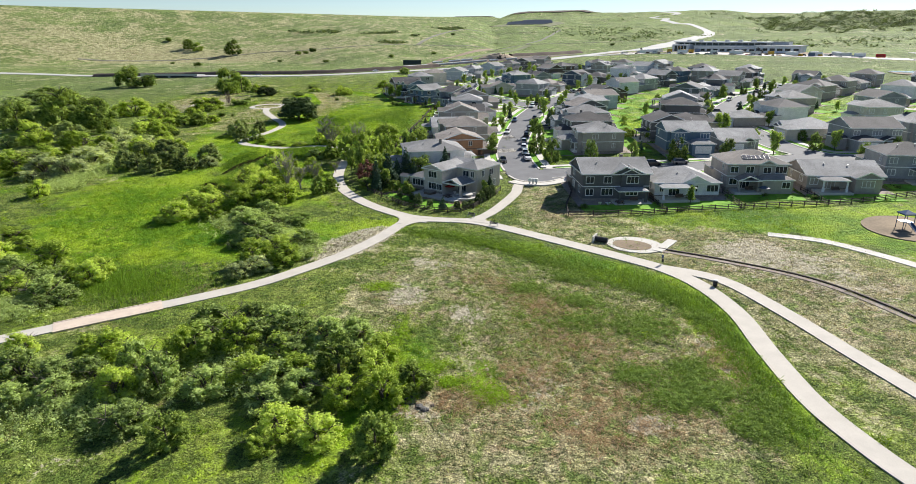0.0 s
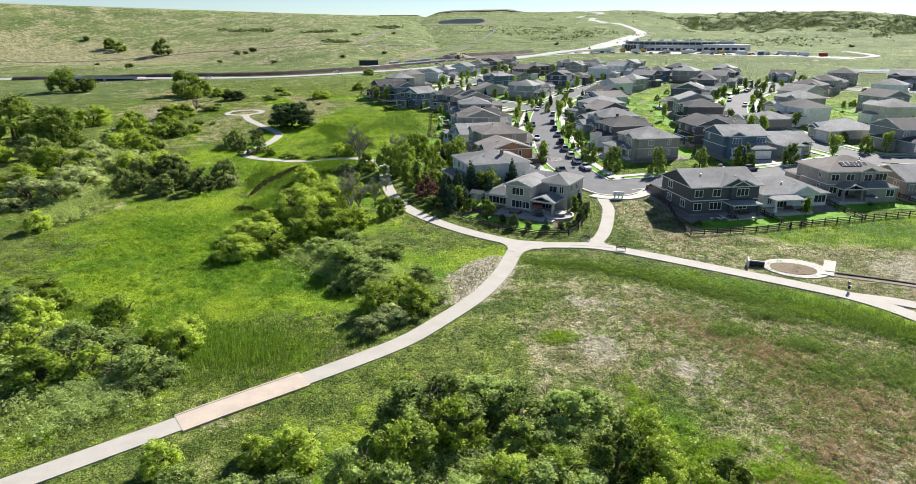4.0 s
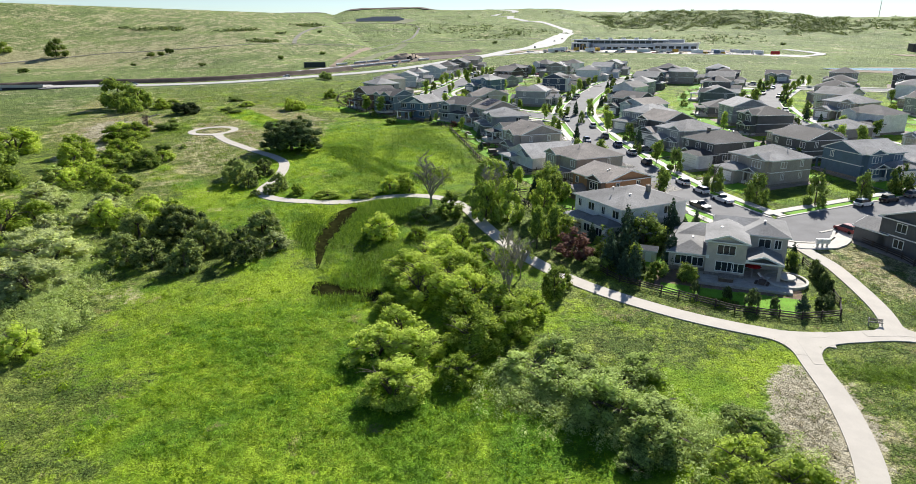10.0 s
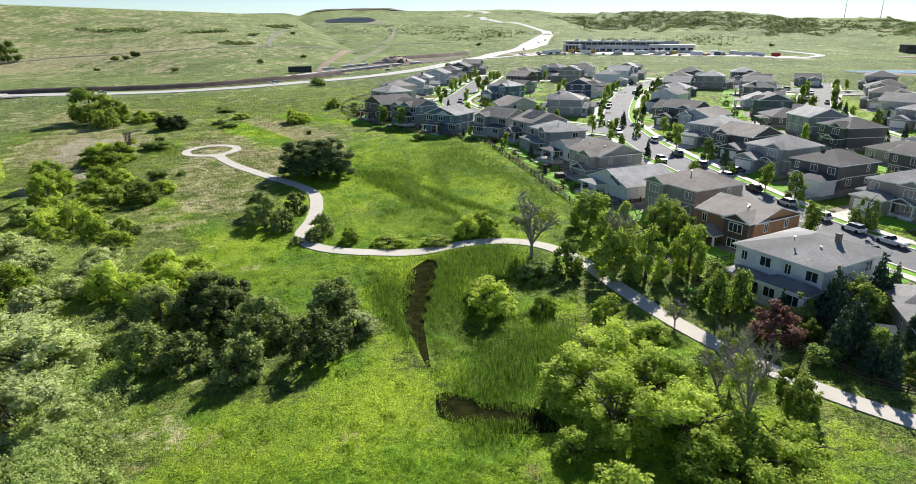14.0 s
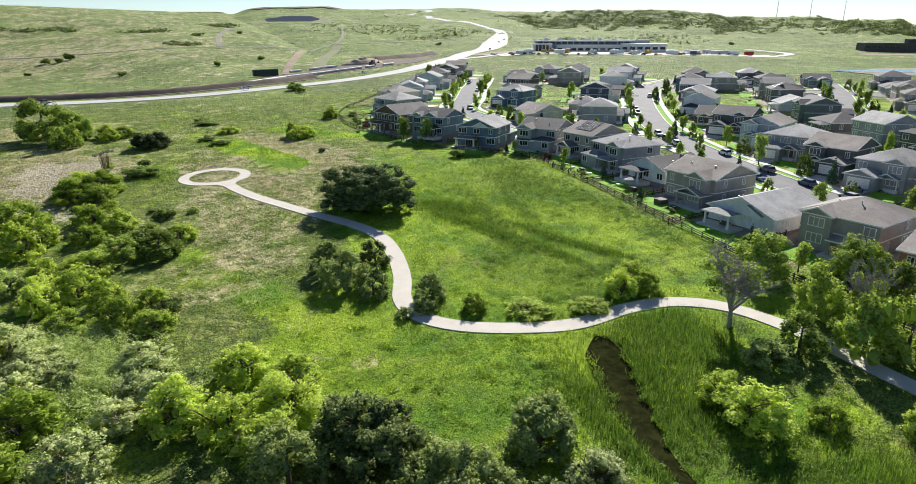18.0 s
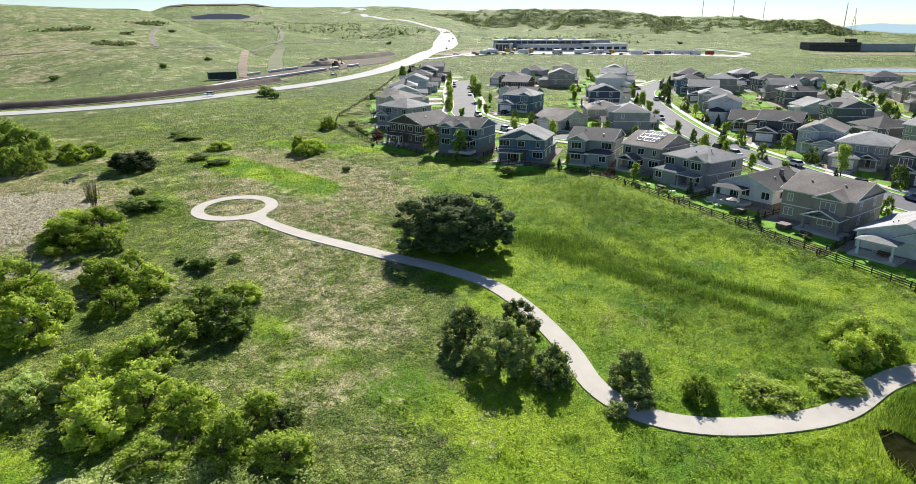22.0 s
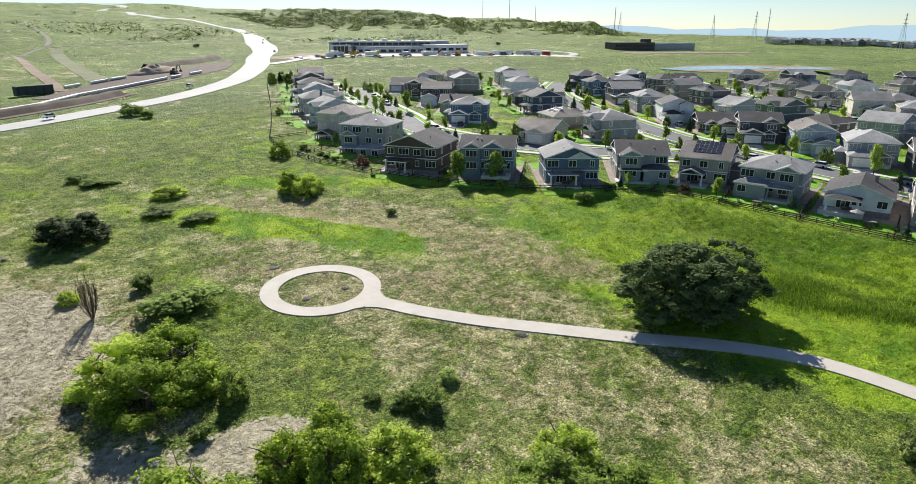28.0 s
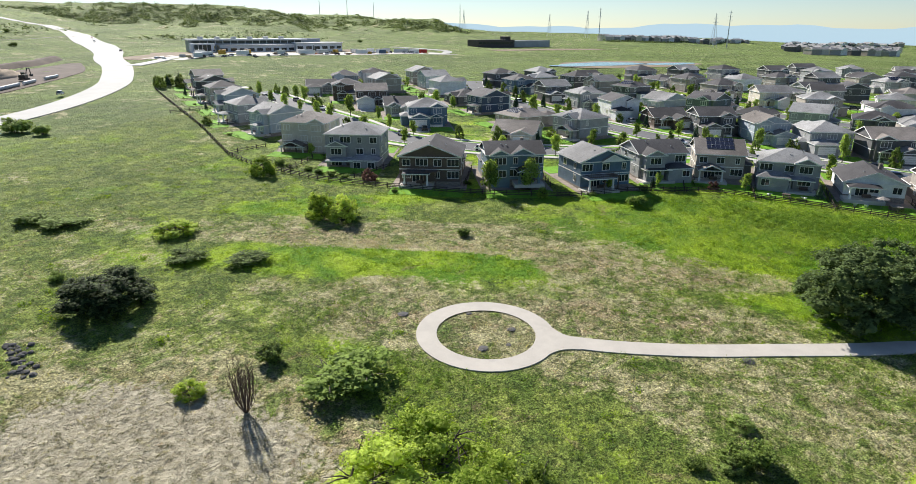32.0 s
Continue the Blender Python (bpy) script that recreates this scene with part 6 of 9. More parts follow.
for kind, x, y, wide, tall in (("w", -45.5, 147.1, 8.2, 5.3), ("w", -58.8, 148.0, 8.5, 5.2), ("w", -49.1, 148.3, 8.9, 5.8), ("w", -40.8, 148.4, 8.5, 5.5), ("w", -44.2, 151.8, 7.8, 5.1), ("w", -47.6, 154.5, 10.8, 7.0), ("w", -59.0, 157.3, 4.7, 3.0), ("w", -52.5, 158.7, 11.2, 7.3), ("w", -107.5, 159.2, 6.6, 5.0), ("w", -46.4, 160.8, 10.8, 7.0), ("w", -45.8, 162.8, 10.6, 6.3), ("w", -52.8, 164.8, 11.4, 6.6), ("w", -47.5, 169.8, 10.6, 6.4), ("w", -38.6, 173.4, 6.1, 3.0), ("w", -41.1, 179.3, 5.6, 4.4), ("w", -47.8, 185.3, 4.5, 3.5), ("w", -54.1, 188.8, 8.0, 5.7), ("w", -53.9, 193.6, 5.6, 4.0), ("w", -100.5, 206.9, 7.6, 4.9)):
    tree(kind, x, y, wide, tall)
for kind, x, y, wide, tall in (("w", -103.7, 212.1, 8.0, 6.0), ("w", -97.6, 212.2, 9.0, 6.0), ("w", -108.2, 215.8, 8.0, 6.0), ("w", -42.4, 218.2, 5.2, 4.1), ("w", -53.1, 218.5, 7.3, 1.9), ("w", -46.3, 219.7, 6.0, 4.7), ("w", -61.5, 221.5, 7.9, 1.8), ("w", -43.0, 222.4, 5.8, 4.4), ("w", -100.7, 222.6, 7.9, 5.1), ("w", -68.2, 225.1, 4.2, 3.3), ("w", -109.8, 240.2, 7.0, 3.6), ("w", -114.4, 244.0, 6.9, 4.8), ("w", -120.5, 245.8, 7.2, 3.6), ("w", -116.2, 250.9, 7.3, 5.7), ("w", -124.3, 253.7, 7.8, 5.2), ("w", -120.0, 256.8, 7.9, 5.4), ("w", -124.9, 259.0, 7.3, 5.1), ("w", -125.0, 264.6, 7.0, 5.0), ("w", -119.4, 265.9, 8.8, 5.0)):
    tree(kind, x, y, wide, tall)
for kind, x, y, wide, tall in (("w", -130.4, 280.8, 8.9, 6.9), ("w", -120.2, 283.5, 7.4, 4.8), ("w", -128.0, 286.1, 7.7, 5.9), ("w", -119.7, 292.0, 7.3, 5.7), ("w", -116.7, 295.9, 6.0, 4.7), ("w", -121.5, 296.5, 7.1, 5.2), ("w", -124.6, 315.6, 12.0, 6.6), ("w", -119.4, 320.0, 11.5, 6.8), ("w", -124.4, 322.0, 11.5, 6.4), ("w", -119.5, 315.2, 8.5, 4.6), ("w", -63.7, 364.0, 6.9, 5.2), ("w", -59.5, 366.1, 6.6, 4.7), ("w", -63.4, 368.7, 6.9, 5.4), ("w", -82.5, 386.6, 8.7, 3.1), ("w", -119.9, 393.1, 7.8, 4.8), ("w", -115.7, 397.6, 8.5, 4.3), ("w", -121.7, 399.0, 7.5, 4.9)):
    tree(kind, x, y, wide, tall)


def sapling(x, y, tall, seed):
    """A dead sapling: a brush of bare upright stems that fork."""
    r = random.Random(seed)
    t = tagged(new("dead_sapling"), "bare brown dead sapling on dry ground", "tree", "saplings")
    t.matrix_world = pose(x, y, gz(x, y) - 0.05)
    for i in range(38):
        a, out, h = r.uniform(0, 6.28), r.uniform(0.04, 0.27) * tall, tall * r.uniform(0.6, 1.0)
        s = Shape()
        q = [Vector((0.12 * math.cos(a), 0.12 * math.sin(a), 0)), Vector((out * 0.75 * math.cos(a), out * 0.75 * math.sin(a), h * 0.38)), Vector((out * math.cos(a + 0.2), out * math.sin(a + 0.2), h))]
        s.tube(q, [0.035, 0.022, 0.008], 4, weld=True)
        for k in range(20):
            p = q[1].lerp(q[2], r.random() * 0.9) if k > 4 else q[0].lerp(q[1], r.uniform(0.4, 1))
            b = r.uniform(0, 6.28)
            s.tube([p, p + Vector((0.22 * math.cos(b), 0.22 * math.sin(b), r.uniform(0.5, 1.1)))], [0.014, 0.006], 3, weld=True)
        part("stem", s.mesh("stem", DEADWOOD_BROWN), t)


DEADWOOD_BROWN = plain("dead_brown_wood", (0.13, 0.09, 0.075), 0.9, 0.3, 3, 20, 0.4)
sapling(-119, 340.7, 6.2, 5)

for kind, x, y, wide, tall in (("c", -20, 188.6, 6.5, 10), ("d", -29.5, 194.4, 7, 11), ("g", -43, 196.5, 7.5, 3.4), ("d", -36, 161.5, 5, 7), ("b", -28.1, 173, 4.2, 8), ("b", -25.7, 172.2, 4.2, 8.5), ("e", -16.9, 161.1, 5.8, 9), ("e", -19.4, 157.2, 3.6, 5), ("e", -9.8, 158.6, 4.2, 7), ("l", -22.6, 160.4, 4, 2.8)):
    tree(kind, x, y, wide, tall)

# ---- yards: mulch, lawns, drives ----
for x, y, turn, w, d, gx0, seed in yards:
    near = math.hypot(x + 60, y - 220) < 220
    patch("yard_bed", x, y, turn, -w / 2 - 1.6, w / 2 + 1.6, -d / 2 - 4, d / 2 + 9, 0.05, GRAVEL, "brown mulch bed round a house", "garden bed", 6)
    patch("lawn", x, y, turn, -w / 2 - 1.2, w / 2 + 1.2, -d / 2 - 9, -d / 2 - 3.2, 0.09, LAWN, "mown green back lawn", "lawn", 5)
    patch("lawn", x, y, turn, *((-w / 2 - 1, gx0 - 3.4) if gx0 > 0 else (gx0 + 3.4, w / 2 + 1)), d / 2 + 2.8, d / 2 + 9.5, 0.10, LAWN, "mown green front lawn", "lawn", 5)
    patch("driveway", x, y, turn, gx0 - 2.6, gx0 + 2.6, d / 2 + 4.6, d / 2 + 11.5, 0.13, PAVING, "pale concrete driveway", "driveway", 5)

# ---- fences ----
POST = Shape().box(-0.08, 0.08, -0.08, 0.08, -0.4, 1.25).mesh("post", FENCE)
RAIL = Shape().box(0, 1, -0.035, 0.035, -0.07, 0.07).mesh("rail", FENCE)


def fence(pts, rails=3, step=2.9, label="dark stained split rail fence", gap=0.36):
    c = [Vector((*p, gz(*p))) for p in resample(pts, step)]
    f = tagged(new("fence"), label, "fence", "fences")
    f.location = c[0]
    for i, p in enumerate(c):
        part("post", POST, f).location = p - c[0]
        if i + 1 < len(c):
            q = c[i + 1]
            for k in range(rails):
                a = p - c[0] + Vector((0, 0, 0.3 + gap * k))
                v = q - p
                m = v.to_track_quat("X", "Z").to_matrix().to_4x4()
                part("rail", RAIL, f).matrix_local = Matrix.Translation(a) @ m @ Matrix.Diagonal((v.length, 1, 1, 1))
    return f


def resample(pts, step):
    out = [pts[0]]
    for a, b in zip(pts, pts[1:]):
        n = max(1, round(math.dist(a, b) / step))
        out += [(a[0] + (b[0] - a[0]) * k / n, a[1] + (b[1] - a[1]) * k / n) for k in range(1, n + 1)]
    return out


fence([(52, 533), (16.5, 483), (-6, 452), (-31, 420), (-38, 405), (-41, 385), (-40, 370), (-36.5, 351)])
fence([(-36.5, 351), (-33.5, 341), (-28.5, 328), (-18.5, 317), (-13, 307), (-9.5, 297), (-11, 286), (-12, 274)])
fence([(-12, 274), (-14, 256), (-16, 241), (-18.5, 223), (-19.5, 200), (-21, 177), (-23, 164), (-21.5, 155)])
fence([(-21.5, 155), (-17.4, 149.5), (-11.2, 140.5), (-4, 135.5), (1.7, 134.5), (4.7, 137.5), (10.5, 148), (11.9, 152)])
fence([(29.5, 157), (29, 148), (25.5, 136), (25, 130), (38.4, 129.5), (51.4, 131), (66, 132), (80, 132.5), (94, 134.5), (112, 140)])
for a, b in (((-36, 378), (-22, 376)), ((-39, 396), (-24, 398)), ((-31, 352), (-16, 356)), ((-22, 334), (-10, 340)), ((-12, 305), (2, 306.5)), ((-11.5, 290), (4, 291)), ((-13, 274.5), (2, 274.5)), ((-14, 258), (0, 258)), ((-17, 241), (-4, 241.5)), ((-19, 225), (-3, 225.5)), ((-20, 208), (-4, 208.5)), ((-21, 191), (-9, 191)), ((46.5, 130.5), (46, 142)), ((64, 132), (64, 144)), ((83, 133), (83, 145)), ((12, 484), (20, 478)), ((-4, 455), (6, 449)), ((-30, 421), (-18, 418))):
    fence([a, b], rails=2, label="dark wooden fence between back yards", gap=0.5)

# ---- vehicles ----
TYRE = plain("tyre_rubber", (0.02, 0.02, 0.02), 0.8, 0.2, 4, 20, 0.2)
CAR_GLASS = glassy("car_glass", (0.02, 0.025, 0.03), 0.05)
LAMP = plain("lamp_lens", (0.75, 0.72, 0.66), 0.2, 0.05, 2, 9, 0.0)
RED_LENS = plain("red_lens", (0.35, 0.02, 0.02), 0.25, 0.1, 2, 9, 0.0)
PAINTS = {k: plain("paint_" + k, v, 0.3, 0.04, 1, 6, 0.0, spec=0.6) for k, v in dict(white=(0.75, 0.75, 0.75), black=(0.02, 0.02, 0.022), silver=(0.42, 0.43, 0.44), red=(0.25, 0.03, 0.03), blue=(0.05, 0.09, 0.18), grey=(0.14, 0.145, 0.15)).items()}
WHEEL = Shape().tube([(-0.10, 0, 0), (-0.12, 0, 0), (0.12, 0, 0), (0.10, 0, 0)], [0.2, 0.34, 0.34, 0.2], 12).mesh("wheel", TYRE)


def loft(sections, name, mat):
    """A hull through cross sections (y, half width low, half width high, z low, z high)."""
    v, f = [], []
    for y, a, b, z0, z1 in sections:
        v += [(-a, y, z0), (a, y, z0), (b, y, z1), (-b, y, z1)]
    n = len(sections)
    for i in range(n - 1):
        for k in range(4):
            f.append((i * 4 + k, i * 4 + (k + 1) % 4, i * 4 + 4 + (k + 1) % 4, i * 4 + 4 + k))
    f += [(3, 2, 1, 0), tuple(range(n * 4 - 4, n * 4))]
    return mesh(name, v, f, mat)


def car_proto(paint, truck):
    c = tagged(new("car"), f"{paint} parked {'pickup truck' if truck else 'car'} on the street", "car", "parked cars")
    L = 2.75 if truck else 2.3
    part("body", loft([(-L, 0.8, 0.78, 0.42, 0.85), (-L + 0.25, 0.92, 0.88, 0.3, 0.98), (-0.5, 0.94, 0.9, 0.28, 1.02), (0.9, 0.94, 0.9, 0.28, 1.0), (L - 0.3, 0.9, 0.84, 0.3, 0.86), (L, 0.78, 0.72, 0.42, 0.72)], "body", PAINTS[paint]), c)
    y0 = -0.4 if truck else -L + 0.35
    part("cabin", loft([(y0, 0.84, 0.7, 0.98, 1.05), (y0 + 0.35, 0.86, 0.68, 1.0, 1.58), (0.35, 0.86, 0.68, 1.0, 1.6), (1.15, 0.84, 0.72, 0.98, 1.03)], "cabin", CAR_GLASS), c, "dark tinted glass")
    part("car_roof", loft([(y0 + 0.3, 0.7, 0.64, 1.57, 1.63), (0.4, 0.7, 0.64, 1.58, 1.65)], "car_roof", PAINTS[paint]), c)
    for sx in (-1, 1):
        for wy in (-L + 0.85, L - 0.85):
            wh = part("wheel", WHEEL, c)
            wh.location = (sx * 0.84, wy, 0.34)
        part("headlight", Shape().box(-0.16, 0.16, -0.03, 0.03, -0.07, 0.07).mesh("headlight", LAMP), c).location = (sx * 0.58, L - 0.03, 0.66)
        part("tail_light", Shape().box(-0.12, 0.12, -0.03, 0.03, -0.1, 0.1).mesh("tail_light", RED_LENS), c).location = (sx * 0.66, -L + 0.01, 0.74)
    return c


protos = {}


def car(x, y, turn, paint="white", truck=False):
    m = pose(x, y, gz(x, y) + 0.14, 0, 0, turn)
    if (paint, truck) not in protos:
        protos[paint, truck] = car_proto(paint, truck)
        protos[paint, truck].matrix_world = m
        return
    copy_thing(protos[paint, truck], m)


def along(line, s):
    """The place s metres along a line and its direction."""
    c = curve(line, 2)
    L = np.r_[0, np.cumsum(np.hypot(*np.diff(c, axis=0).T))]
    x, y = np.interp(s, L, c[:, 0]), np.interp(s, L, c[:, 1])
    x1, y1 = np.interp(s + 1, L, c[:, 0]), np.interp(s + 1, L, c[:, 1])
    return x, y, math.atan2(y1 - y, x1 - x)


def parked(line, s, off, paint, truck=False, flip=False):
    x, y, a = along(line, s)
    car(x + off * math.sin(a), y - off * math.cos(a), math.degrees(a) - 90 + (180 if flip else 0), paint, truck)


for s, off, paint, truck in ((22, 3.8, "white", True), (30, 3.8, "white", False), (38, 3.8, "white", False), (48, 3.8, "silver", False), (60, 3.8, "black", False), (72, 3.8, "silver", False), (84, 3.8, "blue", False), (98, 3.8, "grey", False), (118, 3.8, "white", False), (20, -3.8, "black", True), (66, -3.8, "white", True), (92, -3.8, "blue", False), (132, -3.8, "white", False), (140, -3.8, "black", False), (148, -3.8, "white", False), (190, -3.8, "grey", True), (198, -3.8, "black", False), (240, 3.8, "white", False)):
    parked(STREET_A, s, off, paint, truck, off < 0)
for s, off, paint in ((30, -3.6, "white"), (38, -3.6, "black"), (46, -3.6, "grey"), (70, -3.6, "silver")):
    parked(STREET_B, s, off, paint)
for s, off, paint in ((75, 3.8, "black"), (82, -3.8, "black"), (112, 3.8, "white"), (128, -3.8, "silver"), (50, 3.8, "white")):
    parked(STREET_C, s, off, paint, s == 75)
for s, off, paint in ((20, 3.8, "white"), (28, 3.8, "blue"), (36, -3.8, "grey"), (60, -3.8, "white"), (150, 3.8, "white"), (120, -3.8, "silver")):
    parked(STREET_D, s, off, paint)
for x, y, turn, w, d, gx0, seed in yards:
    if seed % 3 == 1 and seed > 21:
        c, s = math.cos(radians(turn)), math.sin(radians(turn))
        u, v = gx0 - 1.2, d / 2 + 8.0
        car(x + u * c - v * s, y + u * s + v * c, turn + (180 if seed % 2 else 0), ("white", "black", "red", "grey", "silver")[seed % 5], seed % 4 == 0)

# ---- garden planting along the fences ----
for k, (x, y, kind, w) in enumerate([(-17, 158, "b", 3.2), (-19, 166, "c", 3.6), (-17.5, 172, "e", 2.6), (-14, 176, "l", 2.4), (-18, 184, "c", 5.2), (-17, 193, "c", 4.6), (-15.5, 204, "e", 2.6), (-16, 213, "b", 3.6), (-14.5, 221, "e", 2.4), (-13.5, 224.5, "e", 2.4), (-11, 246, "l", 1.8)]):
    tree(kind, x, y, w)
for k, (x, y, kind, w) in enumerate([(-33, 402, "l", 3.0), (-34, 398, "l", 2.4), (-35, 392, "l", 2.4), (-36, 388, "l", 2.4), (-36.5, 384, "l", 2.4), (-36.8, 380, "l", 2.4), (-36, 374, "m", 4.2), (-29, 352, "l", 2.0), (-19, 321, "b", 2.2), (-11, 311, "b", 2.2), (-14, 314, "l", 2.4), (-7.5, 299, "m", 3.0), (-6.5, 292, "b", 3.0), (-8, 281, "l", 1.8)]):
    tree(kind, x, y, w)

for kind, x, y, w, tall in (("j", 5.9, 140.9, 2.0, 2.6), ("j", 6.9, 142.6, 2.1, 2.9), ("j", 7.9, 144.2, 2.1, 3.0), ("j", 8.8, 145.9, 2.1, 3.0), ("j", 9.6, 147.3, 2.0, 2.8), ("e", 9.2, 151.6, 2.6, 4.6), ("b", 8.0, 150.2, 2.4, 3.4), ("e", -2.2, 137.4, 2.4, 3.4), ("j", 1.0, 137.4, 2.2, 1.9), ("j", 2.8, 137.8, 2.0, 1.8), ("j", 4.2, 138.8, 1.8, 1.8), ("j", -8.0, 140.8, 2.8, 3.0), ("j", -5.2, 139.4, 2.0, 1.9), ("j", -9.6, 144.2, 1.8, 2.3), ("j", -12.8, 147.6, 1.8, 2.2), ("e", -12.6, 168.2, 5.4, 9.0), ("e", -14.8, 165.4, 4.0, 6.5), ("j", -18.6, 158.4, 3.0, 3.4), ("j", -16.6, 156.8, 2.6, 2.8), ("j", -20.4, 161, 3.0, 3.2), ("b", -14, 154.2, 2.6, 2.6), ("b", -11.5, 151.2, 2.8, 2.4), ("e", -1.4, 168.6, 2.6, 5.0), ("e", 1.0, 170, 2.4, 4.6), ("e", 5.6, 172.6, 2.4, 4.6)):
    tree(kind, x, y, w, tall)

# ---- street and garden trees ----
for x, y, w, tall in ((26.3, 194.6, 5.6, 8.2), (29.4, 183.6, 6.0, 8.6), (39.6, 177.4, 5.4, 8.0), (51, 176.4, 5.2, 7.6), (64.8, 178.4, 6.4, 9.0), (80, 180, 5.4, 7.6), (29.6, 214, 5.0, 7.0)):
    tree("C", x, y, w, tall)
tree("b", 12.4, 194.6, 5.2, 6.6)
rnd = random.Random(5)
for line, s0, s1 in ((STREET_A, 16, 300), (STREET_B, 14, 84), (STREET_C, 20, 330), (STREET_D, 6, 230)):
    for sgn in (-1, 1):
        s = s0 + rnd.uniform(0, 8)
        while s < s1:
            x, y, a = along(line, s)
            k = 6.3 if rnd.random() < 0.7 else 10.5
            kind = rnd.choice("bbCCe")
            if not (line is STREET_B or line is STREET_A and s < 48):
                tree(kind, x + sgn * k * math.sin(a), y - sgn * k * math.cos(a), rnd.uniform(2.4, 3.4) if kind == "e" else rnd.uniform(2.8, 4.8))
            s += rnd.uniform(9, 17)
for x, y, turn, w, d, gx0, seed in yards:
    c, s = math.cos(radians(turn)), math.sin(radians(turn))
    for k in range(1):
        u, v = rnd.uniform(-w / 2 - 1, w / 2 + 1), -d / 2 - rnd.uniform(4.5, 9)
        kind = rnd.choice("lllebc" if seed < 28 else "lebbcc")
        tree(kind, x + u * c - v * s, y + u * s + v * c, rnd.uniform(1.2, 2.0) if kind == "l" else rnd.uniform(1.6, 2.2) if kind == "e" else rnd.uniform(2.6, 4.2))

# ---- meadow grass ----
YARD_SPOTS = []


def tufts(name, n, x0, x1, y0, y1, high, wide, seed, blades=3, wet=True, label=""):
    rng = np.random.RandomState(seed)
    x, y = rng.uniform(x0, x1, n), rng.uniform(y0, y1, n)
    cv = covers(x, y)
    keep = (rng.rand(n) > cv[:, 1] * 0.9) & ~paved(x, y) & (rng.rand(n) < 0.45 + 0.55 * cv[:, 2] + 0.2 * waves(x, y, 14, 21))
    x, y, cv = x[keep], y[keep], cv[keep]
    n = len(x)
    z = ground(x, y)
    h = high * (0.55 + 0.9 * rng.rand(n)) * (0.65 + 0.6 * cv[:, 2])
    if wet:
        h = h * (1 + 1.3 * blob(x, y, -54, 200, 9, 18) + 1.0 * blob(x, y, -62, 178, 8, 20) + 0.9 * blob(x, y, -78, 104, 20, 13) + 0.6 * blob(x, y, -40, 262, 10, 24))
    co = np.zeros((n, blades, 3, 3))
    for k in range(blades):
        b = rng.rand(n) * 6.283
        a = b - 1.571
        lean = rng.uniform(0.3, 1.5, n) * h
        ox, oy = rng.normal(0, 0.3, n), rng.normal(0, 0.3, n)
        dx, dy = np.cos(a) * wide * 0.5, np.sin(a) * wide * 0.5
        co[:, k, 0] = np.stack([x + ox + dx, y + oy + dy, z - 0.03], 1)
        co[:, k, 1] = np.stack([x + ox + np.cos(b) * lean, y + oy + np.sin(b) * lean, z + h], 1)
        co[:, k, 2] = np.stack([x + ox - dx, y + oy - dy, z - 0.03], 1)
    flat = co.reshape(-1, 3, 3)
    up = np.cross(flat[:, 1] - flat[:, 0], flat[:, 2] - flat[:, 0])
    flip = up[:, 2] < 0
    flat[flip] = flat[flip][:, ::-1]
    nn = np.stack([rng.normal(0, 0.3, len(flat)), rng.normal(0, 0.3, len(flat)), np.ones(len(flat))], 1)
    nn /= np.linalg.norm(nn, axis=1)[:, None]
    attr = np.repeat(cv, blades * 3, axis=0)
    me = quads(name, flat.reshape(-1, 3), BLADES, 3, attr, nn)
    return tagged(new(name, me), label, "grass", kind="stuff")


ROADS = [(np.array(curve(l, 1.2 if r < 3 else 4)), r) for l, r in ((TRAIL_W, 1.95), (TRAIL_N, 1.95), (TRAIL_E, 1.95), (TRAIL_S, 1.8), (TRAIL_B, 1.8), (STREET_A, 10), (STREET_B, 10), (STREET_C, 10), (STREET_D, 10))]


def paved(x, y):
    """True on trails, streets and house lots."""
    bad = np.zeros(len(x), bool)
    for c, r in ROADS:
        for px, py in c:
            bad |= (x - px) ** 2 + (y - py) ** 2 < r * r
    for line, r in ((curve([(-58, 209.5), (-60.5, 203), (-63, 197), (-65.4, 190.5), (-67, 180)], 1), 2.3), (curve([(-67, 169.5), (-63.8, 166.5), (-60, 163.4)], 1), 1.7)):
        for k, (px, py) in enumerate(line):
            bad |= (x - px) ** 2 + (y - py) ** 2 < (r * (0.8 + 0.3 * math.sin(k * 1.7)) * (1 - 0.5 * k / len(line))) ** 2
    d = np.hypot(x + 93.6, y - 324)
    bad |= (d > 6) & (d < 9.2)
    for hx, hy, turn, w, dd, gx0, seed in yards:
        bad |= (x - hx) ** 2 + (y - hy) ** 2 < 13.5 ** 2
    return bad


tufts("meadow_grass", 260000, -140, 75, 38, 300, 0.33, 0.085, 1, 2, label="tall green and straw meadow grass")
tufts("meadow_grass", 90000, -160, 20, 300, 480, 0.33, 0.11, 2, 2, label="tall green and straw meadow grass")

REED = leafage("reed_leaves", (0.055, 0.13, 0.012), (0.24, 0.40, 0.045), 0.5)


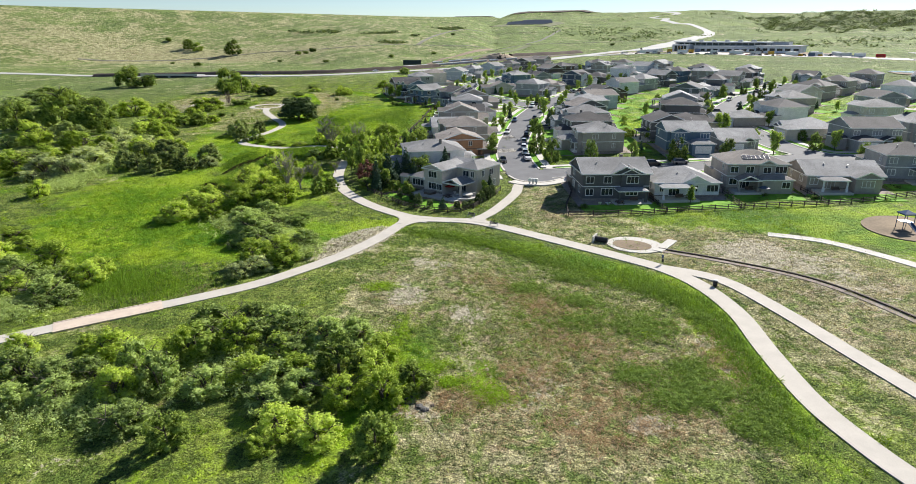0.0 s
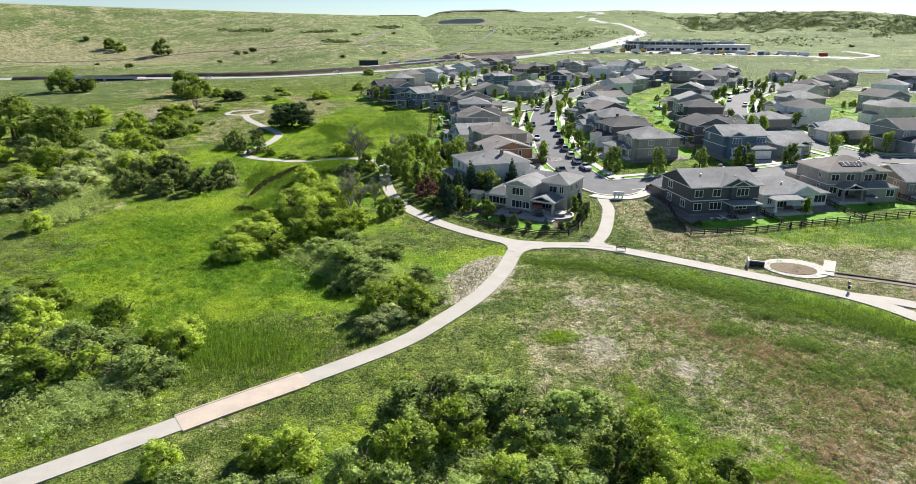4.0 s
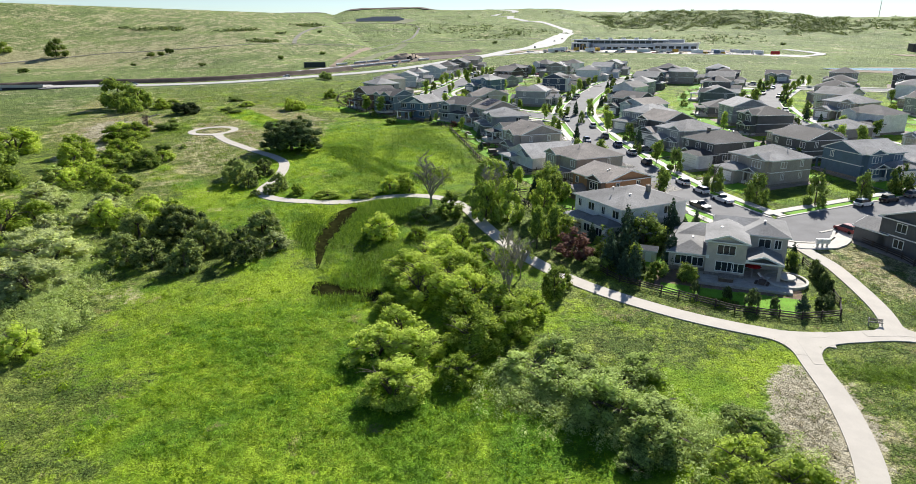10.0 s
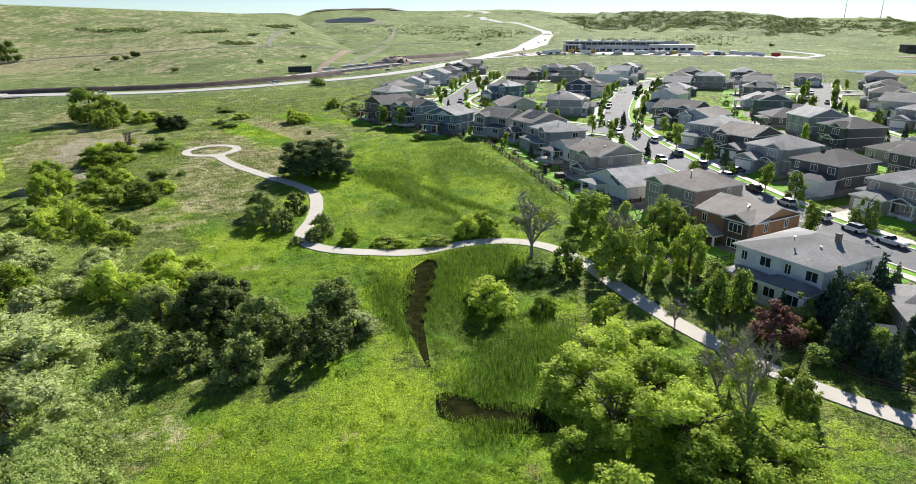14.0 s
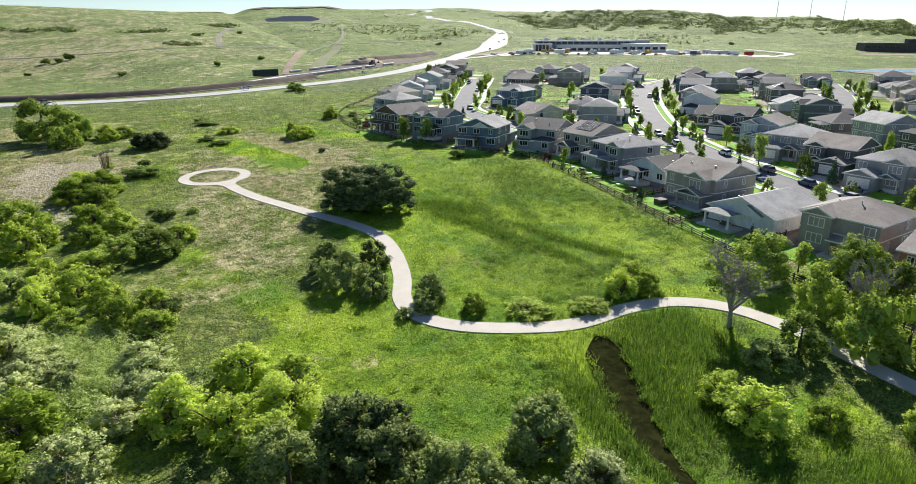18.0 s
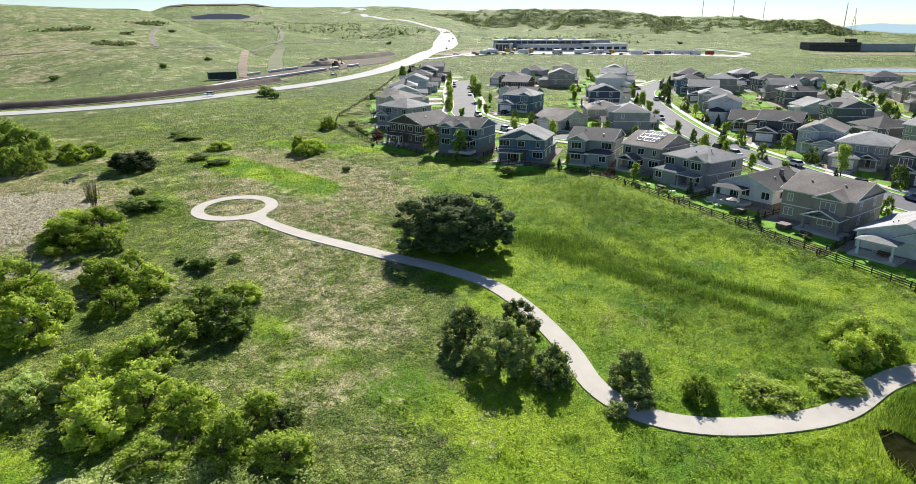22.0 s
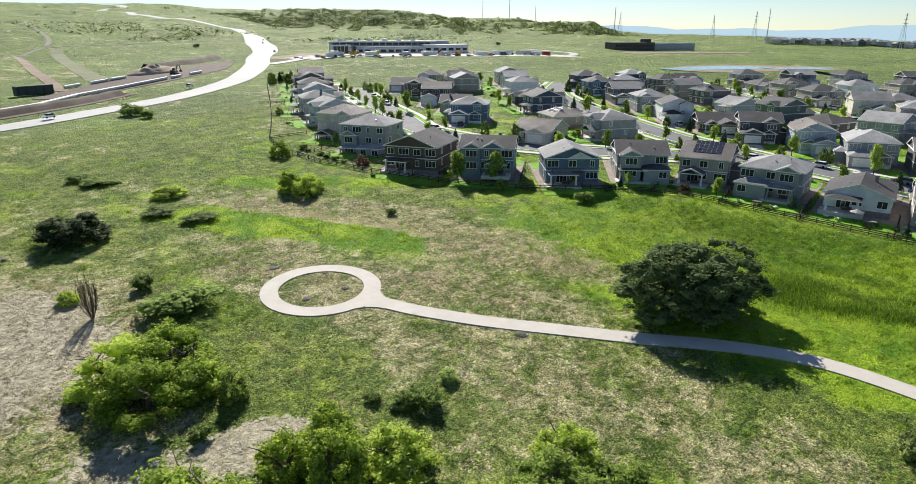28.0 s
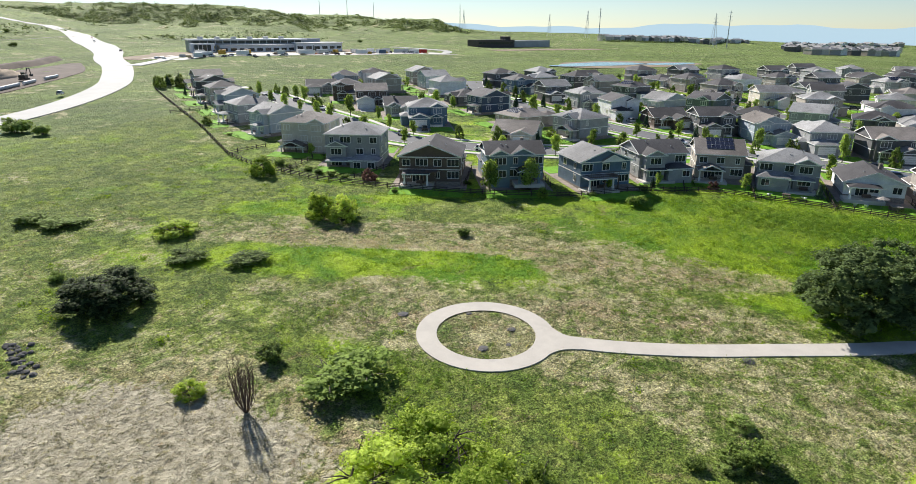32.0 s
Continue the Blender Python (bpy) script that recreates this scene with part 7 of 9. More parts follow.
def reeds(name, spots, seed, label, high):
    """Stands of tall upright blades: spots of x, y, long, wide, turn, count."""
    rng = np.random.RandomState(seed)
    out, nn = [], []
    for cx, cy, a, b, turn, n in spots:
        n = int(n * 2.3)
        u, v = rng.normal(0, a * 0.5, n), rng.normal(0, b * 0.5, n)
        c, s = math.cos(radians(turn)), math.sin(radians(turn))
        x, y = cx + u * c - v * s, cy + u * s + v * c
        ok = ~paved(x, y)
        x, y = x[ok], y[ok]
        n = len(x)
        z, h, t = ground(x, y), high * rng.uniform(0.45, 1.15, n) * (1 + 0.3 * waves(x, y, 4, 5)), rng.rand(n) * 6.283
        dx, dy = np.cos(t) * 0.027, np.sin(t) * 0.027
        l = h * rng.uniform(0.25, 0.6, n)
        tri = np.stack([np.stack([x + dx, y + dy, z - 0.05], 1), np.stack([x - dy * 26 * l, y + dx * 26 * l, z + h], 1), np.stack([x - dx, y - dy, z - 0.05], 1)], 1)
        up = np.cross(tri[:, 1] - tri[:, 0], tri[:, 2] - tri[:, 0])[:, 2] < 0
        tri[up] = tri[up][:, ::-1]
        out.append(tri.reshape(-1, 3))
        nn.append(np.stack([rng.normal(0, 0.35, n), rng.normal(0, 0.35, n) - 0.2, np.ones(n)], 1))
    nn = np.concatenate(nn)
    nn /= np.linalg.norm(nn, axis=1)[:, None]
    tagged(new(name, quads(name, np.concatenate(out), REED, 3, None, nn)), label, "reeds", kind="stuff")


reeds("cattails", [(-51, 271, 9, 4, -55, 4000), (-53, 263, 8, 3, -75, 1500), (-50, 252, 9, 2.2, -84, 1500), (-46, 240, 10, 1.5, -78, 1300), (-42, 247, 13, 1.4, -74, 1400), (-38, 236, 9, 1.6, -66, 1000), (-50, 207, 10, 9, 40, 6500), (-57, 195, 7, 5, 60, 2400), (-67, 200, 9, 3, 75, 1500), (-60, 172, 9, 6, 40, 2200), (-62, 197, 3.2, 11, -14, 2600), (-57, 203, 2.0, 8, -20, 1400), (-68, 192, 1.6, 9, 0, 900), (-52, 176, 9, 8, 0, 3600), (-64, 164, 5, 3, 20, 900)], 8, "dense dark green cattails in the wet ground", 1.0)
reeds("tall_grass", [(-54, 99, 14, 8, -20, 4200), (-70, 101, 16, 8, -10, 4000), (-88, 112, 14, 8, 10, 2600), (33, 90, 14, 3, -60, 1800), (37, 72, 20, 3, 88, 1800)], 9, "tall bright green grass by the trail", 0.95)


def clumps(name, n, label, dark, light, wide, high, cards, seed, want, patchy=0.12, spots=None, leaf=None, lift=0.0, free=False):
    """Low rounded clumps of leaf cards over the meadow, thick where want(cover) and a patchy noise are high."""
    rng = np.random.RandomState(seed)
    if spots:
        sx, sy, ra, rb, turn, wt = (np.array(c, float) for c in zip(*spots))
        k = rng.choice(len(spots), n, p=wt / wt.sum())
        u, v = rng.normal(0, 0.5, n) * ra[k], rng.normal(0, 0.5, n) * rb[k]
        c, s = np.cos(np.radians(turn[k])), np.sin(np.radians(turn[k]))
        x, y = sx[k] + u * c - v * s, sy[k] + u * s + v * c
        keep = ~paved(x, y) if not free else np.ones(n, bool)
    else:
        x, y = rng.uniform(-150, 75, n), rng.uniform(40, 430, n)
        m = 0.65 * waves(x, y, 11, seed) + 0.5 * waves(x, y, 4.2, seed + 50)
        keep = (m + want(covers(x, y)) > patchy) & ~paved(x, y) & (x < 70 - 0.35 * np.maximum(y - 120, 0))
    x, y = x[keep], y[keep]
    n = len(x)
    w = wide * rng.uniform(0.55, 1.35, n)
    d = rng.normal(size=(n * cards, 3))
    d[:, 2] = np.abs(d[:, 2]) + 0.1
    d /= np.linalg.norm(d, axis=1)[:, None]
    ww = np.repeat(w, cards)
    core = np.tile(np.arange(cards) < cards // 5, n)             # a few large sprays fill the inside
    deep = np.where(core, 0.62, 1.0)[:, None]
    p = np.repeat(np.stack([x, y, ground(x, y) + lift], 1), cards, axis=0) + d * deep * np.stack([ww * 0.5, ww * 0.5, ww * high], 1)
    co, nn = leaf_cards(rng, p, d, 1.0, slim=1.0 if cards > 40 else 0.42)
    ww = ww * np.where(core & (cards > 40), 2.2, 1.0)
    co = p.repeat(3, axis=0) + (co - p.repeat(3, axis=0)) * (ww * (0.125 if cards < 40 else 0.064)).repeat(3)[:, None]
    me = quads(name, co, leaf or leafage(name + "_leaves", dark, light, 0.4), 3, normals=nn)
    tagged(new(name, me), label, "plants", kind="stuff")


clumps("leafy_weeds", 70000, "dark green leafy weeds in loose patches", (0.075, 0.14, 0.02), (0.23, 0.33, 0.06), 0.62, 0.55, 20, 61, lambda c: 0.10 - 0.9 * c[:, 1] - 0.15 * c[:, 2], 0.30)
clumps("bright_grass", 60000, "bright yellow-green grass tussocks", (0.20, 0.36, 0.02), (0.41, 0.54, 0.05), 0.6, 0.4, 20, 62, lambda c: 0.45 * c[:, 2] - 0.35 * c[:, 0] - c[:, 1], 0.42)
clumps("straw_tussocks", 60000, "pale straw grass tussocks", (0.30, 0.26, 0.12), (0.55, 0.50, 0.30), 0.5, 0.45, 20, 63, lambda c: 0.55 * c[:, 0] - 0.3 * c[:, 2], 0.42)
clumps("rusty_weeds", 50000, "rust-brown drying weeds in patches", (0.22, 0.13, 0.08), (0.42, 0.28, 0.175), 0.55, 0.45, 20, 64, lambda c: 0.6 * c[:, 0] - 0.5 * c[:, 2] - 0.4 * c[:, 1], 0.50)
THICKET = [(-43.5, 127.5, 9, 5, -46, 5), (-36.5, 120, 9, 5, -46, 5), (-30.5, 114, 6, 4, -46, 3), (-47, 132, 5, 4, -46, 2), (-113, 194, 7, 10, -8, 6), (-109, 180, 6, 11, -8, 6), (-106, 168, 5, 6, -8, 2), (-121, 239, 10, 6, -30, 5), (-117, 228, 8, 6, -20, 4), (-81, 106, 9, 5, 0, 4), (-71, 93, 8, 5, 15, 4), (-70, 87, 7, 3, 25, 2), (-27, 70, 9, 6, 0, 3), (-41, 63, 8, 6, 0, 2), (-18, 73, 8, 5, 0, 2), (-52, 58, 9, 6, 0, 1)]
clumps("willow_scrub", 6400, "dense pale grey-green scrub of young willows", 0, 0, 1.3, 1.0, 66, 65, None, spots=THICKET, leaf=leafage("scrub_leaves", (0.12, 0.19, 0.045), (0.52, 0.63, 0.25), 0.5))
FIELD = [(8, 98, 34, 14, -35, 2), (22, 82, 26, 22, 0, 3), (4, 76, 26, 18, 20, 2), (22.5, 66.5, 3, 2.4, 0, 1), (25.5, 61.3, 4, 3, 0, 1.2), (35.6, 81, 1.6, 1.6, 0, 0.5), (19.3, 96.7, 3, 2, -35, 0.8), (19.4, 87.4, 3, 2, -20, 0.7), (26.1, 79, 5, 4, 0, 1.2), (11.7, 92.9, 3, 2, 0, 0.6), (18, 80.8, 4, 3, 0, 0.8), (29.2, 62.5, 4, 3, 0, 1), (32, 56.2, 3, 3, 0, 1), (34.7, 59.9, 2, 4, 0, 1), (29.1, 67.6, 3, 3, 0, 0.8)]
clumps("field_weeds", 7200, "dark green weeds scattered over the dry field", 0, 0, 1.0, 0.42, 26, 71, None, spots=FIELD, leaf=leafage("field_weed_leaves", (0.10, 0.18, 0.03), (0.30, 0.42, 0.09), 0.4))
clumps("field_brush", 3600, "rust-brown dry weeds in patches over the field", 0, 0, 0.75, 0.45, 22, 72, None, spots=[(13.2, 86, 7.5, 4.08, -35, 4), (1, 62.4, 6, 3.74, 10, 3), (16, 74.6, 9, 5.1, -30, 4), (33.9, 69.4, 3.6, 8.5, 0, 3), (18.6, 62.5, 9, 6.8, 0, 3), (8.7, 67.1, 6, 5.1, 20, 3), (7.7, 94.7, 9, 3.4, -35, 2), (19.7, 55.3, 9, 5.1, 0, 2), (13, 57, 7.5, 5.1, 0, 2), (22, 74, 15, 17, 0, 2)], leaf=leafage("dry_brush_leaves", (0.32, 0.21, 0.13), (0.58, 0.42, 0.29), 0.4))
clumps("field_grass", 3000, "bright green grass in small patches over the field", 0, 0, 0.7, 0.5, 26, 79, None, spots=[(4.3, 63.6, 3, 2, -40, 4), (-2.8, 69.3, 4, 1.6, 30, 3), (-11.8, 95, 3, 2, 0, 2), (11.6, 109.7, 8, 2, -40, 3), (25.3, 96.1, 6, 2.2, -42, 4), (-0.3, 66.2, 2, 1.4, 0, 2), (-8, 77, 2, 8, -15, 4), (-5, 66, 2, 6, -15, 3), (5, 115, 8, 2, -35, 2), (35.5, 86, 1.6, 6, 5, 2), (52, 118, 16, 2, -10, 1)], leaf=leafage("field_grass_leaves", (0.14, 0.27, 0.018), (0.36, 0.52, 0.045), 0.5))
clumps("slope_weeds", 6500, "dark green weeds along the trail slope", 0, 0, 0.9, 0.5, 24, 73, None, spots=[(-4, 120.5, 10, 2.4, -25, 2), (10, 112, 14, 3, -40, 4), (22, 100, 14, 3.4, -44, 4), (32, 90.5, 8, 3.4, -50, 3), (36.6, 78, 2.6, 10, 4, 3), (36.6, 64, 2.6, 10, 0, 2.5), (-88, 280, 14, 18, 30, 2), (-78, 300, 16, 12, -60, 2), (-60, 300, 20, 12, -60, 2), (-50, 285, 12, 24, 10, 2), (-108, 330, 8, 12, 20, 2), (-96, 345, 14, 8, 0, 1)], leaf=leafage("slope_weed_leaves", (0.07, 0.14, 0.02), (0.22, 0.34, 0.05), 0.4))
clumps("marsh_weeds", 4200, "dark green weeds in bands across the wet meadow", 0, 0, 1.1, 0.6, 26, 74, None, spots=[(-46, 262, 2.5, 26, -12, 3), (-37, 266, 3, 30, -14, 3), (-29, 283, 4, 28, -10, 3), (-22, 292, 4, 22, -12, 2), (-57, 240, 3, 12, -30, 1), (-44, 228, 8, 3, 10, 1), (-56, 183, 7, 9, 0, 2), (-68, 205, 4, 9, 0, 1), (-52, 222, 12, 2, -15, 1), (-21, 250, 5, 30, -4, 5), (-24, 276, 6, 26, -10, 4), (-48, 246, 5, 30, -8, 3), (-62, 196, 3, 8, -14, 1.5), (-66, 184, 2.5, 7, -5, 1)], leaf=leafage("marsh_weed_leaves", (0.10, 0.19, 0.025), (0.26, 0.40, 0.06), 0.4))
clumps("wet_meadow_grass", 3000, "deep green tall grass of the wet meadow", 0, 0, 1.1, 0.35, 24, 75, None, spots=[(-70, 142, 20, 22, 0, 3), (-62, 128, 18, 12, 0, 2), (-82, 152, 12, 16, 0, 2), (-60, 104, 16, 6, -15, 2)], leaf=leafage("wet_grass_leaves", (0.09, 0.20, 0.018), (0.21, 0.38, 0.035), 0.4))

clumps("grass_hummocks", 26000, "green grass hummocks over the meadow", 0, 0, 1.5, 0.26, 30, 76, lambda c: 0.35 * c[:, 2] - 0.3 * c[:, 0] - 0.9 * c[:, 1], 0.30, leaf=leafage("hummock_leaves", (0.16, 0.29, 0.018), (0.39, 0.53, 0.045), 0.55))
clumps("tall_weeds", 16000, "dark green tall weeds in patches", 0, 0, 1.2, 0.5, 30, 77, lambda c: 0.05 - 0.9 * c[:, 1], 0.42, leaf=leafage("tall_weed_leaves", (0.05, 0.095, 0.012), (0.22, 0.33, 0.05), 0.45))
clumps("dry_tufts", 2600, "small dark tufts on the bare dry ground", 0, 0, 0.55, 0.4, 22, 78, None, spots=[(-128, 346, 14, 20, 20, 5), (-134, 328, 8, 10, 0, 2), (-133, 300, 8, 14, 0, 2), (-20, 117, 3, 10, -35, 1), (58, 92, 12, 20, 20, 3), (27, 139, 7, 12, 0, 1)], leaf=leafage("dry_tuft_leaves", (0.10, 0.10, 0.04), (0.30, 0.27, 0.13), 0.3))
rnd = random.Random(17)
for x, y, turn, w, d, gx0, seed in yards:
    c, s = math.cos(radians(turn)), math.sin(radians(turn))
    for u, v, ra, rb, wt in ((-w / 2 - 0.6, -d / 2 - 4.5, 0.8, 4.0, 3), (w / 2 + 0.6, -d / 2 - 4.5, 0.8, 4.0, 3), (rnd.uniform(-w / 3, w / 3), -d / 2 - 8.6, 5.0, 0.7, 3), (-gx0 * 0.5, d / 2 + 3.2, 3.0, 0.6, 3), (rnd.uniform(-w / 2, w / 2), d / 2 + 8.0, 0.8, 0.8, 1)):
        YARD_SPOTS.append((x + u * c - v * s, y + u * s + v * c, ra, rb, turn, wt))
clumps("yard_shrubs", 1500, "clipped green shrubs and hedges in the yards", 0, 0, 1.25, 0.75, 60, 81, None, spots=YARD_SPOTS, leaf=leafage("hedge_leaves", (0.045, 0.08, 0.02), (0.24, 0.34, 0.09), 0.4), free=True)

# ---- small things by the trail ----


def bench(x, y, turn):
    b = tagged(new("bench"), "dark metal park bench beside the trail", "bench", "park benches")
    b.matrix_world = pose(x, y, gz(x, y) + 0.1, 0, 0, turn)
    for k in range(4):
        part("seat_slat", Shape().box(-0.9, 0.9, -0.22 + k * 0.115, -0.13 + k * 0.115, 0.43, 0.46).mesh("seat_slat", BLACK), b)
    for k in range(3):
        part("back_slat", Shape().box(-0.9, 0.9, 0.24, 0.27, 0.56 + k * 0.13, 0.65 + k * 0.13).mesh("back_slat", BLACK), b)
    for sx in (-0.8, 0.8):
        part("leg", Shape().box(sx - 0.04, sx + 0.04, -0.22, -0.16, -0.2, 0.43).box(sx - 0.04, sx + 0.04, 0.2, 0.26, -0.2, 0.95).box(sx - 0.04, sx + 0.04, -0.22, 0.26, 0.39, 0.43).mesh("leg", METAL), b)
    return b


bench(8.6, 124.6, 155)
bench(4.0, 131.0, -38)
bin_ = tagged(new("litter_bin"), "black round litter bin at the trail fork", "bin")
bin_.location = (41.6, 91.8, gz(41.6, 91.8) + 0.05)
part("drum", Shape().tube([(0, 0, 0), (0, 0, 0.08), (0, 0, 0.85), (0, 0, 0.9)], [0.3, 0.34, 0.34, 0.3], 14).mesh("drum", BLACK), bin_)
part("lid", Shape().tube([(0, 0, 0.9), (0, 0, 0.98), (0, 0, 1.06)], [0.36, 0.34, 0.2], 14).mesh("lid", METAL), bin_)
post = tagged(new("waste_bag_post"), "post with blue bag dispenser and small bin", "sign post")
post.location = (36.3, 101.6, gz(36.3, 101.6))
part("pole", Shape().tube([(0, 0, -0.2), (0, 0, 1.7)], [0.04, 0.04], 8).mesh("pole", METAL), post)
part("dispenser", Shape().box(-0.18, 0.18, -0.1, 0.1, 1.15, 1.65).mesh("dispenser", PAINTS["blue"]), post, "blue metal box")
part("small_bin", Shape().tube([(0.0, -0.2, 0.5), (0, -0.2, 1.0)], [0.17, 0.2], 10).mesh("small_bin", BLACK), post)
mail = tagged(new("mailbox_cluster"), "pale grey cluster of mailboxes by the street", "mailbox")
mail.matrix_world = pose(20.6, 156.6, gz(20.6, 156.6) + 0.2, 0, 0, -18)
part("slab", Shape().box(-1.4, 1.4, -0.6, 0.6, -0.3, 0.06).mesh("slab", PAVING), mail)
for k in range(3):
    u = part("mailbox", Shape().box(-0.38, 0.38, -0.25, 0.25, 0.7, 1.55).mesh("mailbox", TRIM), mail)
    u.location = (-0.85 + k * 0.85, 0, 0)
    part("pedestal", Shape().box(-0.15, 0.15, -0.15, 0.15, 0.06, 0.75).mesh("pedestal", METAL), u)
# storm drain basin
disc("drain_basin", 34.2, 111.2, 0, 5.2, 0.12, PAVING, "round concrete drain basin with silt", "drain", squash=0.8, turn=-0.5)
disc("silt", 33.6, 111.0, 0, 3.6, 0.16, DIRT, "dried brown silt in the basin", "soil", squash=0.7, turn=-0.5)
patch("drain_apron", 39.6, 110.2, -40, -0.9, 0.9, -3.6, 3.6, 0.2, PAVING, "grey concrete apron of the drain", "drain")
pipe = tagged(new("culvert"), "dark round culvert mouth", "culvert")
pipe.matrix_world = pose(28.4, 113.4, gz(28.4, 113.4) + 0.2, 0, 0, -30)
part("pipe", Shape().tube([(-1.2, 0, 0.3), (1.2, 0, 0.3)], [0.5, 0.5], 12).mesh("pipe", BLACK), pipe)
part("headwall", Shape().box(-1.5, -1.2, -1.2, 1.2, -0.4, 1.0).mesh("headwall", PAVING), pipe)
strip("culvert_edge", [(38, 109), (48, 102.2), (58.5, 93), (65, 79), (70, 60)], 0.35, 0.22, FENCE, "dark timber edging along the swale", "edging")
disc("play_area", 89, 116, 0, 8, 0.16, DIRT, "sandy round play area", "play area")
play = tagged(new("play_frame"), "blue playground frame with slide", "playground")
play.location = (88, 116, gz(88, 116) + 0.15)
for sx in (-1, 1):
    for sy in (-1, 1):
        part("post", Shape().tube([(sx, sy, -0.2), (sx, sy, 3.0)], [0.07, 0.07], 8).mesh("post", PAINTS["blue"]), play)
part("deck", Shape().box(-1, 1, -1, 1, 1.35, 1.45).mesh("deck", METAL), play)
part("canopy", roof_shape(2.2, 2.2, 0.5, 0.1, "hip")[0].mesh("canopy", [PAINTS["blue"], PAINTS["blue"]]), play).location = (0, 0, 3.1)
part("slide", Shape().add([(-0.35, -1, 1.4), (0.35, -1, 1.4), (0.35, -3.6, 0.25), (-0.35, -3.6, 0.25), (-0.45, -1, 1.65), (0.45, -1, 1.65), (0.45, -3.6, 0.5), (-0.45, -3.6, 0.5)], [(0, 1, 2, 3), (0, 3, 7, 4), (1, 5, 6, 2)]).mesh("slide", PAINTS["blue"]), play)

# boulders and slabs


def rock_mesh(seed, flat):
    rng = np.random.RandomState(seed)
    v, f = [], []
    for i, (z, r) in enumerate(((0, 0.8), (0.35, 1.0), (0.75, 0.75), (1.0, 0.3))):
        for k in range(7):
            a = k * 0.8976 + i * 0.3
            q = r * (0.75 + 0.45 * rng.rand())
            v.append((q * math.cos(a), q * math.sin(a), z * flat + 0.06 * rng.rand()))
    for i in range(3):
        for k in range(7):
            f.append((i * 7 + k, i * 7 + (k + 1) % 7, i * 7 + 7 + (k + 1) % 7, i * 7 + 7 + k))
    f += [tuple(range(21, 28)), tuple(range(6, -1, -1))]
    return mesh("rock", v, f, ROCK)


ROCKS = [rock_mesh(k, 0.8) for k in range(5)]
SLABS = [rock_mesh(k + 20, 0.25) for k in range(3)]
rr = random.Random(9)
for x, y, r in ((-86.8, 293, 0.9), (-93.2, 336, 0.9), (-97.2, 323, 0.8), (-91.2, 321.4, 0.7), (-95, 320.5, 0.45), (-89.3, 328, 0.5)):
    o = tagged(new("flat_stone", SLABS[rr.randrange(3)]), "flat pale stone slab in the grass", "stone")
    o.matrix_world = pose(x, y, gz(x, y) - 0.05, 0, 0, rr.uniform(0, 360)) @ Matrix.Diagonal((r, r * 0.8, r, 1))
for cx, cy, n, spread, ang in ((-121.5, 371, 46, 1.3, 60), (-4.2, 62, 16, 0.8, -40)):
    pile = tagged(new("riprap"), "band of grey broken drainage rocks", "rocks")
    pile.location = (cx, cy, gz(cx, cy))
    for k in range(n):
        t, s = rr.uniform(-1, 1) * n * 0.11, rr.gauss(0, spread * 0.5)
        dx, dy = t * math.cos(radians(ang)) - s * math.sin(radians(ang)), t * math.sin(radians(ang)) + s * math.cos(radians(ang))
        q = rr.uniform(0.22, 0.5)
        part("rock", ROCKS[k % 5], pile).matrix_local = pose(dx, dy, gz(cx + dx, cy + dy) - gz(cx, cy) - 0.08, 0, 0, rr.uniform(0, 360)) @ Matrix.Diagonal((q, q, q, 1))

# ---- water ----
WATER = Graph("creek_water")
WATER = WATER.done(WATER.mix(WATER.ramp(WATER.noise(0.7, 4), 0.35, 0.65), (0.012, 0.014, 0.005), (0.028, 0.031, 0.010)), 0.2, WATER.bump(WATER.noise(2.0, 3), 0.2, 0.05), 0, 0.0)
POND = Graph("pond_water")
POND = POND.done(POND.mix(POND.noise(0.02, 2), (0.10, 0.22, 0.26), (0.16, 0.29, 0.33)), 0.15, POND.bump(POND.noise(1.2, 3), 0.1, 0.1), 0, 0.5)
strip("creek", [(-56.5, 211.5), (-58.5, 208), (-61, 203), (-63.5, 197), (-65.6, 190.5), (-66.6, 184), (-67.4, 178)], [1.5, 5.2, 5.0, 5.2, 4.0, 2.8, 2.0, 1.2, 0.5], 0.04, WATER, "narrow brown creek among reeds", "water", 0.7)
strip("creek_pool", [(-67.6, 172.5), (-66.5, 169), (-63.8, 166.5), (-61, 164), (-58.5, 161)], [1.5, 5.4, 4.2, 6.2, 4.6, 1.2], 0.06, WATER, "shallow brown pool in the wetland", "water", 0.7)


def level_disc(name, cx, cy, rx, ry, z, turn, material, label):
    v = [(cx, cy, z)]
    for k in range(40):
        a = k * math.pi / 20
        w = 1 + 0.08 * math.sin(3 * a + cx) + 0.05 * math.sin(7 * a)
        px, py = rx * w * math.cos(a), ry * w * math.sin(a)
        v.append((cx + px * math.cos(turn) - py * math.sin(turn), cy + px * math.sin(turn) + py * math.cos(turn), z))
    f = [(0, k + 1, (k + 1) % 40 + 1) for k in range(40)]
    tagged(new(name, mesh(name, v, f, material)), label, "water" if material is POND else "soil", kind="structure")


level_disc("pond_shore", 324, 368, 60, 40, 18.75, -0.6, DIRT, "bare tan shore of a detention pond")
level_disc("pond", 312, 384, 42, 19, 18.9, -0.6, POND, "flat pale blue detention pond")
level_disc("pond", 340, 338, 26, 11, 18.9, -0.7, POND, "small pale blue pond")

